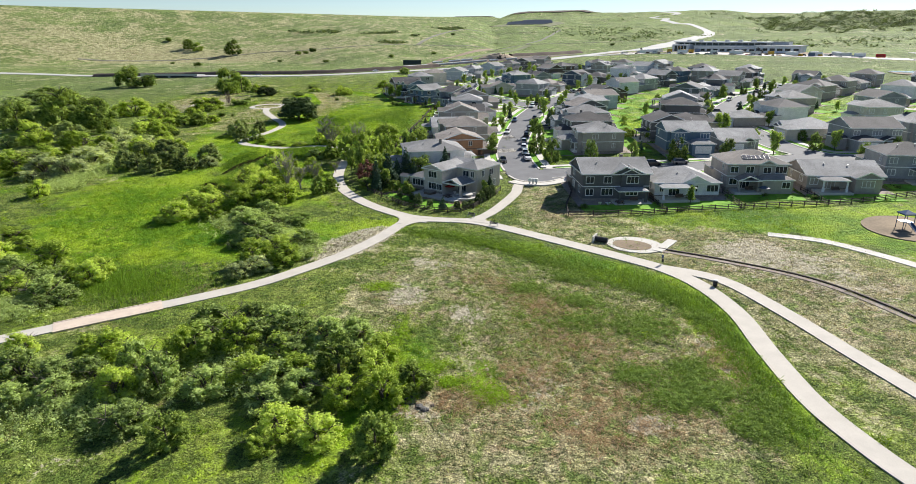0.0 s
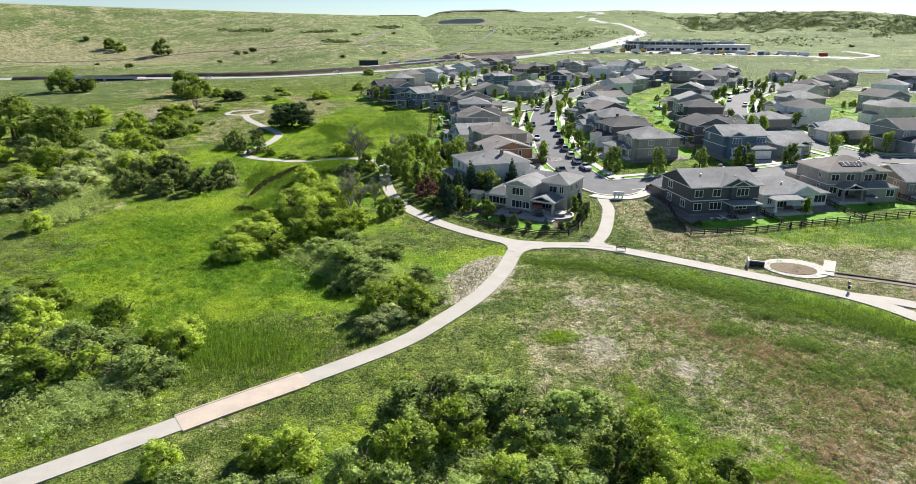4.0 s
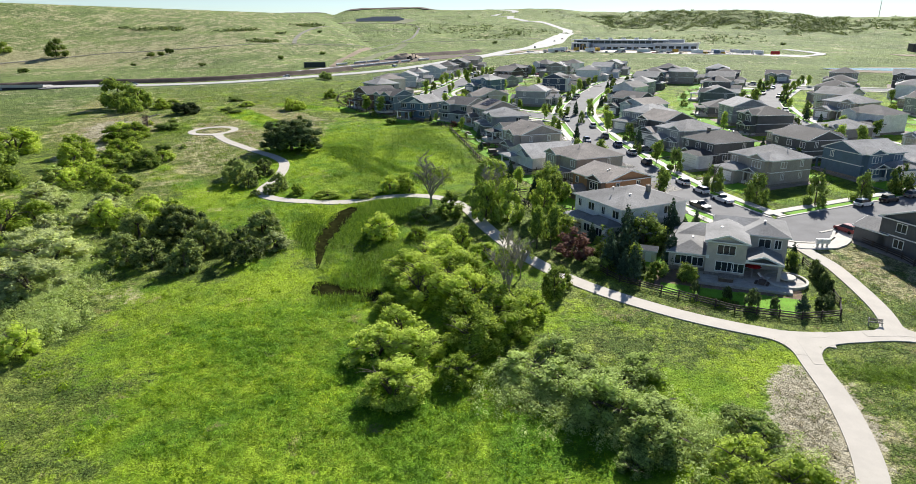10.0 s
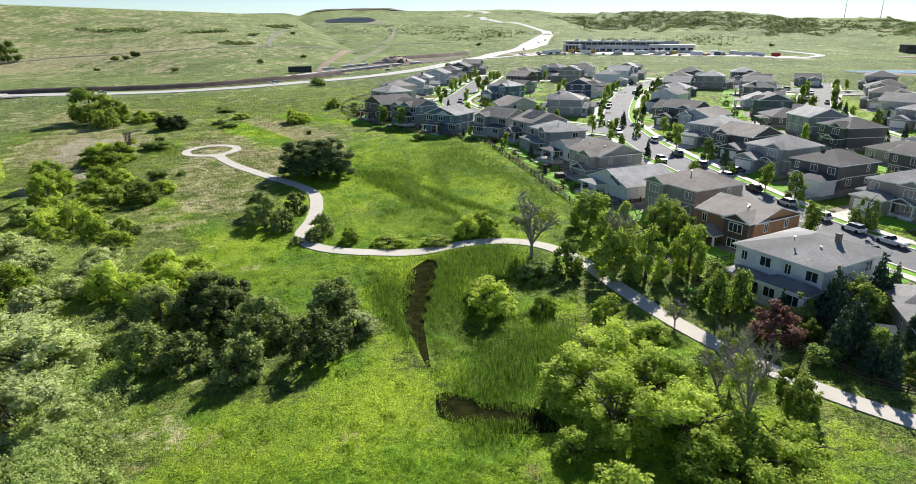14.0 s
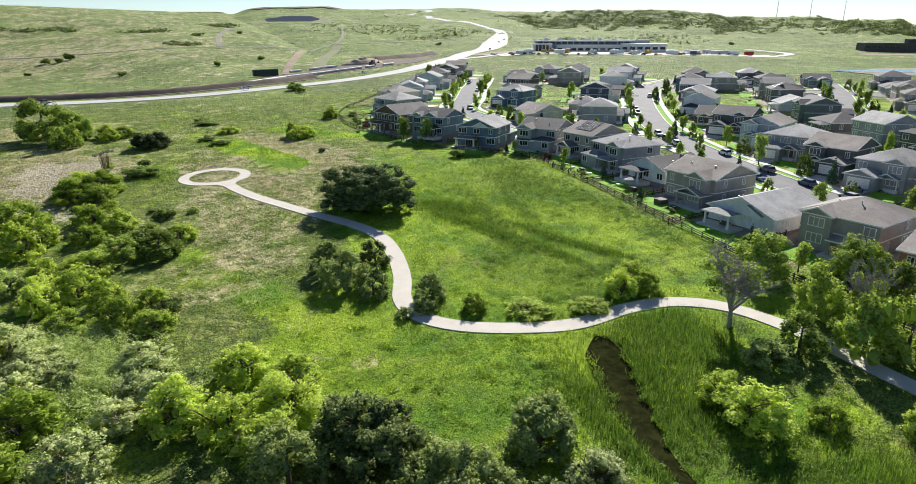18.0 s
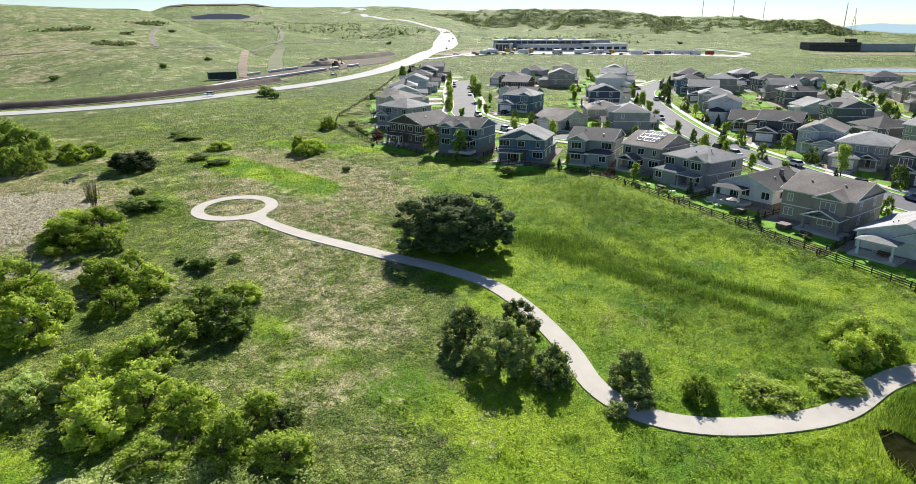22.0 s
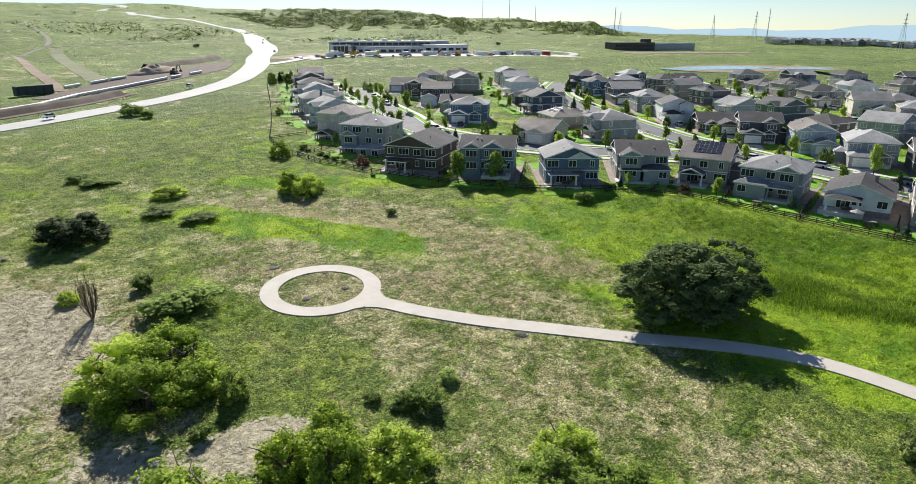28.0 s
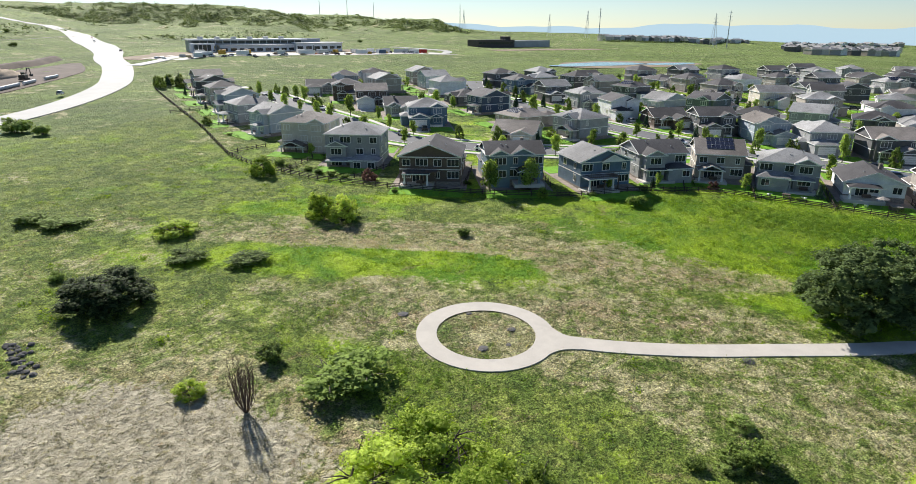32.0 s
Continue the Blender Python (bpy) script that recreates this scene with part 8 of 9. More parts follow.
# ---- the far side: works, school, dark building ----
def berm(name, pts, width, high, material, label):
    """A long bank with a steep face and a rounded crest."""
    c = curve(pts, 6)
    rows = []
    for k, (o, h) in enumerate(((0.5, -0.3), (0.15, 0.75), (0.0, 1.0), (-0.2, 0.9), (-0.5, -0.3))):
        q = side(c, o * width)
        wob = 1 + 0.25 * waves(q[:, 0], q[:, 1], 22, 40 + k)
        rows.append(np.stack([q[:, 0], q[:, 1], ground(q[:, 0], q[:, 1]) + h * high * (wob if h > 0 else 1)], 1))
    n = len(c)
    f = [(r * n + i, r * n + i + 1, (r + 1) * n + i + 1, (r + 1) * n + i) for r in range(4) for i in range(n - 1)]
    tagged(new(name, mesh(name, [tuple(p) for r in rows for p in r], f, material, smooth=True)), label, "soil", kind="structure")


berm("soil_bank", [(-300, 545), (-180, 527), (-128, 521), (-88, 523), (-45, 537), (-12, 556)], 9, 2.4, DARKDIRT, "long dark cut bank beside the road")
berm("soil_bank", [(60, 668), (80, 678), (105, 690), (140, 715)], 12, 3.0, DARKDIRT, "dark soil bank of the pipe works")
strip("trench_bank", [(-300, 556), (-180, 530), (-128, 520), (-88, 520), (-45, 534), (-8, 556)], 8, 0.2, DARKDIRT, "long dark soil cutting beside the road", "soil", 8, thick=1.5)
strip("trench_bank", [(-40, 566), (-8, 584), (30, 606), (62, 628), (95, 652), (128, 682)], [10, 24, 34, 40, 40, 22, 8], 0.2, DARKDIRT, "dark soil of the pipe works", "soil", 6, thick=1.2)
strip("pipe_track", [(-22, 590), (-10, 640), (3, 690), (28, 780), (52, 865)], 6, 0.2, DIRT, "bare brown dirt strip up the slope", "soil", 8, thick=1.0)
OLDTRACK = plain("faded_track", (0.17, 0.18, 0.085), 0.95, 0.25, 0.1, 2, 0.3)
CINDER = plain("grey_gravel_track", (0.20, 0.19, 0.15), 0.95, 0.25, 0.1, 2, 0.3)
strip("faded_track", [(5, 615), (34, 710), (70, 820), (108, 930)], 10, 0.12, OLDTRACK, "overgrown pale track up the slope", "path", 8, thick=0.8)
strip("dirt_track", [(-420, 735), (-300, 790), (-229, 808), (-183, 787), (-114, 757), (-46, 780), (61, 870)], 3.4, 0.2, CINDER, "grey gravel track across the grass", "path", 8, thick=0.8)
strip("dirt_track", [(61, 885), (105, 941), (173, 930), (250, 925), (330, 940)], 3.0, 0.2, CINDER, "grey gravel track across the grass", "path", 8, thick=0.8)
strip("dirt_track", [(-41, 790), (-35, 861), (-17, 978), (16, 1105), (60, 1190)], 4.5, 0.2, CINDER, "grey gravel track up the slope", "path", 8, thick=0.8)
strip("dirt_track", [(108, 950), (140, 1025), (180, 1160), (210, 1290), (205, 1420)], 4, 0.2, CINDER, "grey gravel track up the slope", "path", 8, thick=0.8)
for k, pts in enumerate(([(20, 985), (70, 992), (125, 1010)], [(-25, 800), (30, 812), (80, 850)], [(60, 1210), (130, 1200), (190, 1190)])):
    strip("terrace_edge", pts, 4.0, 0.15, OLDTRACK, "dark grassy terrace edge on the slope", "grass", 8, thick=0.8)
v, f = [], []
for i in range(13):
    for k in range(36):
        a, r = k * math.pi / 18, i / 12
        x, y = 40 + 19 * r * math.cos(a) + 3, 628 + 8 * r * math.sin(a) + 5 * r * math.cos(a)
        h = (1 - r ** 1.5) * (1 + 0.35 * float(waves(x, y, 9, 77)) + 0.25 * float(waves(x, y, 3.5, 78)))
        v.append((x, y, gz(x, y) + 4.6 * max(h, 0) + (0.3 if i < 12 else -0.5)))
for i in range(12):
    for k in range(36):
        f.append((i * 36 + k, i * 36 + 36 + k, i * 36 + 36 + (k + 1) % 36, i * 36 + (k + 1) % 36))
TANSOIL = plain("tan_soil", (0.42, 0.33, 0.24), 0.95, 0.3, 0.25, 3, 0.6)
tagged(new("soil_mound", mesh("soil_mound", v, f, TANSOIL, smooth=True)), "large uneven heap of pale tan soil", "soil heap")
PIPE = plain("white_pipe", (0.72, 0.71, 0.69), 0.6, 0.08, 0.5, 6, 0.1)
for pts in ([(-108, 521), (-50, 543)], [(-50, 543), (-27, 563)], [(-26.5, 563), (1, 578)], [(1.5, 578.3), (31, 592)], [(34, 593), (42, 597)], [(50, 601), (60, 606)], [(-3, 604), (7, 608)], [(8.5, 609), (19, 613)], [(-18, 598), (-9, 602)]):
    (ax0, ay0), (bx0, by0) = pts
    o = tagged(new("concrete_pipe", Shape().tube([(0, 0, 0.9), (math.dist(*pts), 0, 0.9 + gz(bx0, by0) - gz(ax0, ay0))], [0.75, 0.75], 12).mesh("concrete_pipe", PIPE)), "long white pipe lying beside trench", "pipe", "pipes by the trench")
    o.matrix_world = pose(ax0, ay0, gz(ax0, ay0) + 0.1, 0, 0, math.degrees(math.atan2(by0 - ay0, bx0 - ax0)))
tank = tagged(new("site_tank"), "long dark green steel site tank", "container")
tank.matrix_world = pose(-36, 585, gz(-36, 585) + 0.1, 0, 0, 8)
part("box", Shape().box(-8, 8, -1.6, 1.6, 0.2, 4.2).mesh("box", plain("dark_green_steel", (0.035, 0.06, 0.05), 0.6, 0.2, 1, 6, 0.2)), tank)
for k in range(5):
    part("rib", Shape().box(-7.2 + k * 3.6 - 0.15, -7.2 + k * 3.6 + 0.15, -1.75, -1.6, 0.2, 4.2).mesh("rib", BLACK), tank)
YELLOW = plain("machine_yellow", (0.45, 0.28, 0.03), 0.5, 0.15, 2, 9, 0.1)


def excavator(x, y, turn, paint):
    e = tagged(new("excavator"), "tracked excavator with raised arm", "excavator")
    e.matrix_world = pose(x, y, gz(x, y) + 0.6, 0, 0, turn)
    for sx in (-1.2, 1.2):
        part("track", Shape().box(sx - 0.35, sx + 0.35, -2.2, 2.2, 0, 0.9).mesh("track", BLACK), e)
    part("body", Shape().box(-1.4, 1.4, -2.0, 1.4, 1.0, 2.4).mesh("body", paint), e)
    part("cab", Shape().box(-1.3, -0.1, 0.2, 1.6, 2.0, 3.4).mesh("cab", CAR_GLASS), e)
    part("boom", Shape().tube([(0.3, 1.2, 1.8), (0.3, 3.6, 5.2), (0.3, 5.6, 4.9)], [0.35, 0.3, 0.22], 6).mesh("boom", paint), e)
    part("stick", Shape().tube([(0.3, 5.6, 4.9), (0.3, 6.4, 2.2)], [0.22, 0.18], 6).mesh("stick", paint), e)
    part("bucket", Shape().box(-0.3, 0.9, 5.9, 6.9, 1.2, 2.2).mesh("bucket", BLACK), e)


excavator(44, 607, -60, PAINTS["black"])
excavator(232, 655, 30, YELLOW)
excavator(290, 612, 120, PAINTS["black"])

# school under construction
PANELWALL = plain("pale_wall_panels", (0.72, 0.74, 0.76), 0.6, 0.08, 0.2, 2, 0.1)
GREYWALL = plain("grey_block_wall", (0.40, 0.41, 0.42), 0.8, 0.15, 0.2, 2, 0.2)
DARKBRICK = plain("dark_brick_wall", (0.10, 0.085, 0.08), 0.85, 0.2, 0.2, 3, 0.2)
FLATROOF = plain("white_flat_roof", (0.74, 0.74, 0.73), 0.8, 0.08, 0.1, 2, 0.1)
strip("building_site", [(168, 650), (205, 650), (250, 622), (300, 582), (345, 552), (380, 535)], 34, 0.2, PAVING, "pale bare ground of a building site", "soil", 10, thick=1.5)
strip("building_site", [(205, 700), (240, 668), (300, 622), (350, 590)], 30, 0.12, DIRT, "bare brown ground of a building site", "soil", 10, thick=1.5)
strip("building_site", [(160, 676), (190, 676), (222, 662)], 30, 0.16, DIRT, "bare brown ground of a building site", "soil", 10, thick=1.5)
strip("site_road", [(128, 632), (150, 640), (172, 648)], 9, 0.3, HIGHWAY, "pale road to the building site", "road", 8, thick=1.5)
strip("site_road", [(380, 535), (410, 545), (425, 570), (440, 620)], 8, 0.28, HIGHWAY, "pale curved site road", "road", 8, thick=1.5)
school = tagged(new("school_building"), "long pale two storey school under construction", "building")
school.matrix_world = pose(287, 656, gz(287, 656) - 1.0, 0, 0, -39.5)
def arc_block(x0, x1, y0, y1, sag, z0, z1, m, n=14):
    """A block whose front bulges along an arc."""
    front = [(x0 + (x1 - x0) * k / n, y0 - sag * (1 - (2 * k / n - 1) ** 2)) for k in range(n + 1)]
    plan = front + [(x1, y1), (x0, y1)]
    q = len(plan)
    v = [(x, y, z0) for x, y in plan] + [(x, y, z1) for x, y in plan]
    return Shape().add(v, [tuple(range(q, 2 * q))] + [(k, (k + 1) % q, q + (k + 1) % q, q + k) for k in range(q)], m)


RIBBON = glassy("dark_glazing", (0.03, 0.04, 0.045), 0.15)
part("upper_block", Shape().box(-62, 30, -2, 22, -3, 9.6).mesh("upper_block", GREYWALL), school)
part("upper_roof", Shape().box(-64, 32, -5, 23, 9.6, 10.5).mesh("upper_roof", FLATROOF), school)
part("ribbon_window", Shape().box(-60, 28, -2.12, -1.9, 7.2, 9.0).mesh("ribbon_window", RIBBON), school)
for k in range(16):
    part("mullion", Shape().box(-59.5 + k * 5.8, -59.1 + k * 5.8, -2.3, -2.0, 6.5, 9.4).mesh("mullion", PANELWALL), school)
part("entrance_block", Shape().box(-62, -44, -13, -2, -3, 7.5).mesh("entrance_block", PANELWALL), school)
part("entrance_glazing", Shape().box(-60, -47, -13.12, -12.9, 0.4, 6.4).mesh("entrance_glazing", RIBBON), school)
for k in range(5):
    part("column", Shape().box(-59.8 + k * 3.2, -59.4 + k * 3.2, -13.5, -13.0, -3, 7.5).mesh("column", FLATROOF), school)
part("wing_block", arc_block(-40, 20, -10, -2, 6, -3, 5.6, 0).mesh("wing_block", PANELWALL), school)
part("wing_roof", arc_block(-41, 21, -10.5, -1.9, 6.5, 5.6, 6.2, 0).mesh("wing_roof", FLATROOF), school)
part("lower_block", arc_block(20, 60, -13, 12, 5, -3, 6.8, 0).mesh("lower_block", PANELWALL), school)
part("lower_roof", arc_block(19, 61, -13.6, 12.5, 5.4, 6.8, 7.5, 0).mesh("lower_roof", FLATROOF), school)
part("tower_block", Shape().box(30, 46, 4, 18, 7.5, 10.5).mesh("tower_block", GREYWALL), school)
for k in range(6):
    part("roof_unit", Shape().box(-54 + k * 13, -50 + k * 13, 6, 9, 10.5, 12.2).mesh("roof_unit", METAL), school)
BAND = Shape().box(-2.3, 2.3, -0.12, 0.05, 0, 2.2).mesh("window", GLASS)
for k in range(9):
    t = (k + 0.5) / 9
    part("window", BAND, school).matrix_local = pose(-40 + 60 * t, -10.05 - 6 * (1 - (2 * t - 1) ** 2), 1.4, 0, 0, math.degrees(math.atan(24 * (2 * t - 1) / 60)))
for k in range(6):
    t = (k + 0.5) / 6
    part("window", BAND, school).matrix_local = pose(20 + 40 * t, -13.05 - 5 * (1 - (2 * t - 1) ** 2), 2.4, 0, 0, math.degrees(math.atan(20 * (2 * t - 1) / 40)))
for x, y, turn, l, paint in ((196, 640, -35, 12, TRIM), (222, 628, -38, 9, TRIM), (262, 600, -38, 12, TRIM), (278, 596, -30, 9, METAL), (300, 574, -38, 10, TRIM), (318, 566, -38, 8, TRIM), (335, 556, -50, 12, METAL), (246, 612, -38, 6, METAL), (208, 655, -35, 7, METAL), (352, 560, 10, 9, GREYWALL), (186, 636, -20, 6, TRIM), (232, 632, -38, 5, YELLOW), (240, 640, 20, 6, PAINTS["blue"]), (268, 610, -38, 7, TRIM), (290, 592, 5, 5, YELLOW), (306, 584, -38, 6, METAL), (322, 578, -60, 6, TRIM), (338, 572, -20, 7, METAL), (344, 548, -38, 8, TRIM), (362, 548, -30, 7, RED_LENS), (310, 560, -38, 5, PAINTS["blue"]), (214, 640, -38, 5, YELLOW)):
    c = tagged(new("site_container"), "long metal site container", "container", "site containers")
    c.matrix_world = pose(x, y, gz(x, y) + 0.5, 0, 0, turn)
    part("box", Shape().box(-l / 2, l / 2, -1.3, 1.3, 0.1, 3.0).mesh("box", paint), c)
    part("door", Shape().box(l / 2, l / 2 + 0.06, -1.1, 1.1, 0.2, 2.8).mesh("door", METAL), c)
rs_ = random.Random(31)
for k in range(46):
    q = rs_.random()
    x, y = 175 + 180 * q + rs_.uniform(-10, 10), 652 - 100 * q + rs_.uniform(-12, 14)
    o = tagged(new("material_pile"), "stack of building material on the site", "material", "site materials")
    o.matrix_world = pose(x, y, gz(x, y) + 0.2, 0, 0, rs_.uniform(0, 180))
    a, b, h = rs_.uniform(1, 3.2), rs_.uniform(0.8, 1.6), rs_.uniform(0.5, 1.8)
    mat = (TRIM, METAL, YELLOW, DARKDIRT, GREYWALL, RED_LENS, DIRT)[k % 7]
    part("lower_layer", Shape().box(-a, a, -b, b, 0, h * 0.5).mesh("lower_layer", mat), o)
    part("upper_layer", Shape().box(-a * 0.8, a * 0.7, -b * 0.9, b * 0.8, h * 0.5, h).mesh("upper_layer", mat), o)
for k in range(16):
    q = rs_.random()
    x, y = 185 + 175 * q, 636 - 98 * q + rs_.uniform(-7, 7)
    o = copy_thing(protos[("white", "silver", "black", "grey")[k % 4], False], pose(x, y, gz(x, y) + 0.3, 0, 0, rs_.uniform(0, 360)))
    o["label"] = "car parked on the building site"
dark = tagged(new("dark_building"), "long dark unfinished building on the prairie", "building")
dark.matrix_world = pose(590, 540, gz(590, 540) - 0.6, 0, 0, -40)
part("west_block", Shape().box(-52, -2, -12, 12, -4, 9).mesh("west_block", DARKBRICK), dark)
part("east_block", Shape().box(-2, 50, -10, 12, -4, 8).mesh("east_block", GREYWALL), dark)
part("stair_tower", Shape().box(-12, -4, -6, 4, 9, 12.5).mesh("stair_tower", DARKBRICK), dark)
for k in range(9):
    part("window", BAND, dark).matrix_local = pose(-48 + k * 5.2, -12.05, 4.5)
strip("bare_bank", [(470, 520), (540, 500), (600, 470), (640, 440)], 22, 0.2, DIRT, "bare tan graded ground", "soil", 10, thick=1.5)

# far houses on the plain
rf = random.Random(12)
FAR_WALL = [WALLS[k] for k in ("taupe", "beige", "grey", "white", "charcoal")]
FARM = []
for k in range(5):
    s = Shape().box(-7, 7, -6, 6, -3, 5.8)
    gable_wall(s, 14, 12, 5.8, 0.42, 0.5, "gable_x")
    FARM.append((s.mesh("wall", FAR_WALL[k]), moved(roof_shape(14, 12, 0.42, 0.5, "gable_x" if k % 2 else "hip")[0], 0, 0, 5.8).mesh("roof", [ROOFS["grey"], TRIM])))
SUBURB = [((963, 487), (1110, 426), 10), ((1110, 426), (1216, 348), 8), ((1216, 348), (1420, 262), 12), ((1000, 500), (1330, 372), 14), ((838, 196), (960, 60), 9), ((925, 205), (1085, 45), 10), ((1040, 200), (1260, 0), 13), ((1280, 190), (1560, -70), 14)]
k = 0
for a, b, count in SUBURB:
  for i in range(count):
    k += 1
    q = (i + rf.uniform(-0.15, 0.15)) / count
    x, y = a[0] + (b[0] - a[0]) * q + rf.uniform(-5, 5), a[1] + (b[1] - a[1]) * q + rf.uniform(-5, 5)
    hh = tagged(new("far_house"), "small distant suburban house", "house", "distant houses")
    hh.matrix_world = pose(x, y, gz(x, y) + 0.3, 0, 0, rf.choice((50, 140, 40, 130, 60))) @ Matrix.Diagonal((1.25, 1.2, 1.15, 1))
    w, ro = FARM[k % 5]
    part("wall", w, hh)
    part("roof", ro, hh)


def pylon(x, y, tall, mast):
    p = tagged(new("power_pylon"), "tall slender steel power pylon", "pylon", "power pylons")
    p.matrix_world = pose(x, y, gz(x, y), 0, 0, 35)
    if mast:
        part("mast", Shape().tube([(0, 0, -1), (0, 0, tall)], [0.9, 0.45], 8).mesh("mast", METAL), p)
    else:
        for sx in (-1, 1):
            for sy in (-1, 1):
                part("leg", Shape().tube([(sx * 4, sy * 4, -1), (sx * 0.7, sy * 0.7, tall * 0.75), (sx * 0.3, sy * 0.3, tall)], [0.3, 0.22, 0.15], 5).mesh("leg", METAL), p)
    for k in range(3):
        part("crossarm", Shape().box(-6 + k, 6 - k, -0.25, 0.25, tall * (0.72 + 0.11 * k), tall * (0.72 + 0.11 * k) + 0.5).mesh("crossarm", METAL), p)


for x, y, tall, mast in ((1117, 554, 50, False), (1060, 520, 56, True), (1160, 640, 46, False), (1090, 800, 46, False), (1020, 780, 48, True), (960, 300, 55, True), (930, 320, 50, False), (1500, 1240, 60, True), (1440, 1290, 55, True), (1380, 1340, 60, True)):
    pylon(x, y, tall, mast)

# far mountains: the haze before them is put in as a pale blue glow
HAZE = Graph("hazed_mountain_glow")
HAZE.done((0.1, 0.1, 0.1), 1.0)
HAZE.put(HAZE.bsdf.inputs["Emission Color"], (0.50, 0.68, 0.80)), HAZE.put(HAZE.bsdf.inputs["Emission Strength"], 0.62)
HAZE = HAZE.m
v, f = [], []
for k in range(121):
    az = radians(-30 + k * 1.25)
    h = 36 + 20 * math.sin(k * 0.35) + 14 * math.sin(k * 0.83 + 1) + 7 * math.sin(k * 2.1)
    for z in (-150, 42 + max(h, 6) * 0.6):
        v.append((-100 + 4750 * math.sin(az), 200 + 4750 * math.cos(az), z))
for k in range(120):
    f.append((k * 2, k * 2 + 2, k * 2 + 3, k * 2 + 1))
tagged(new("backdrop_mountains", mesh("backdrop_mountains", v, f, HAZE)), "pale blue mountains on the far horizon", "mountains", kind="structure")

# scrub on the far slopes: thick on the steep gullied faces, sparse on the grass
rng = np.random.RandomState(4)
n = 90000
az, r = np.radians(rng.uniform(14, 63, n)), 820 + 1250 * rng.rand(n) ** 0.8
x, y = -80 + r * np.sin(az), 150 + r * np.cos(az)
steep = np.hypot(ground(x + 6, y) - ground(x - 6, y), ground(x, y + 6) - ground(x, y - 6)) / 12
want = 2.6 * np.minimum(steep, 0.5) + 0.5 * waves(x, y, 150, 31) + 0.5 * waves(x, y, 45, 32) + 0.4 * waves(x, y, 16, 33) + 0.25 * smooth(np.degrees(az), 25, 38) * smooth(r, 1050, 1350)
keep = (want > 1.0) & (np.hypot(x - 470, (y - 1250) * 0.25) > 40)
x, y = x[keep][:15000], y[keep][:15000]
# clumps dotted over the grass nearer by
for cx, cy, k, spread in ((-238, 987, 14, 7), (-215, 976, 26, 10), (-189, 988, 34, 12), (-101, 929, 26, 12), (-86, 937, 18, 8), (-118, 922, 10, 6), (-10, 1085, 60, 13), (10, 1125, 40, 11), (-70, 792, 40, 12), (-52, 903, 14, 3), (-174, 966, 16, 8), (300, 1010, 30, 40), (250, 990, 20, 40), (330, 1080, 50, 60), (240, 1130, 50, 70), (300, 1200, 60, 80), (230, 1300, 40, 60), (420, 770, 12, 20), (370, 710, 40, 5), (480, 820, 40, 60), (560, 880, 50, 60), (430, 900, 40, 50)):
    x, y = np.append(x, rng.normal(cx, spread * 0.6, k)), np.append(y, rng.normal(cy, spread * 0.5, k))
hx, hy = 940 + 480 * rng.rand(260) ** 1.3, rng.rand(260)
x, y = np.append(x, hx), np.append(y, 470 - (hx - 940) * 0.47 + 26 * (hy - 0.2))
n = len(x)
p = np.repeat(np.stack([x, y, ground(x, y)], 1), 10, axis=0) + rng.normal(size=(n * 10, 3)) * (2.4, 2.4, 0.9) + (0, 0, 1.2)
co, nn = leaf_cards(rng, p, rng.normal(size=(n * 10, 3)) * 0.3 + (0, 0, 0.6), 1.5)
# leaf colours lightened to stand for the haze over the far slopes
tagged(new("far_scrub", quads("far_scrub", co, leafage("hazed_scrub_leaves", (0.10, 0.145, 0.065), (0.27, 0.34, 0.15), 0.35), 3, normals=nn)), "dark scrub dotted over the far slopes", "shrubs", kind="stuff")
for k, (x, y) in enumerate(((61, 541), (64, 538), (67, 540), (70, 536), (72, 539), (58, 536), (66, 533))):
    tree("oec"[k % 3], x, y, 5.5 if k % 3 != 1 else 3.4, 6)
for x, y in ((-20, 700), (210, 860), (380, 820), (420, 760), (510, 700), (-250, 640), (-120, 620), (-60, 640), (-300, 700), (300, 1000)):
    tree("l", x, y, rnd.uniform(5, 9))

# road bridge over the creek, with its stone apron
bridge = tagged(new("road_bridge"), "low concrete road bridge over the creek", "bridge")
bridge.matrix_world = pose(-224, 521, gz(-224, 521), 0, 0, -8)
part("deck", Shape().box(-24, 24, -6, 6, 1.2, 1.9).mesh("deck", HIGHWAY), bridge)
part("parapet", Shape().box(-24, 24, -6.3, -6, 1.2, 2.8).mesh("parapet", PAVING), bridge)
for sx in (-22, 0, 22):
    part("pier", Shape().box(sx - 1, sx + 1, -6, 6, -3, 1.2).mesh("pier", GREYWALL), bridge)
# black sheet in place of the shade below the deck
part("opening", Shape().box(-21, 21, -5.8, -5.5, -3, 1.2).mesh("opening", BLACK), bridge)
disc("stone_apron", -250, 508, 0, 9, 0.5, ROCK, "grey stone apron below the bridge", "rocks", squash=0.6)
disc("stone_apron", -196, 508, 0, 7, 0.5, ROCK, "grey stone apron below the bridge", "rocks", squash=0.5)
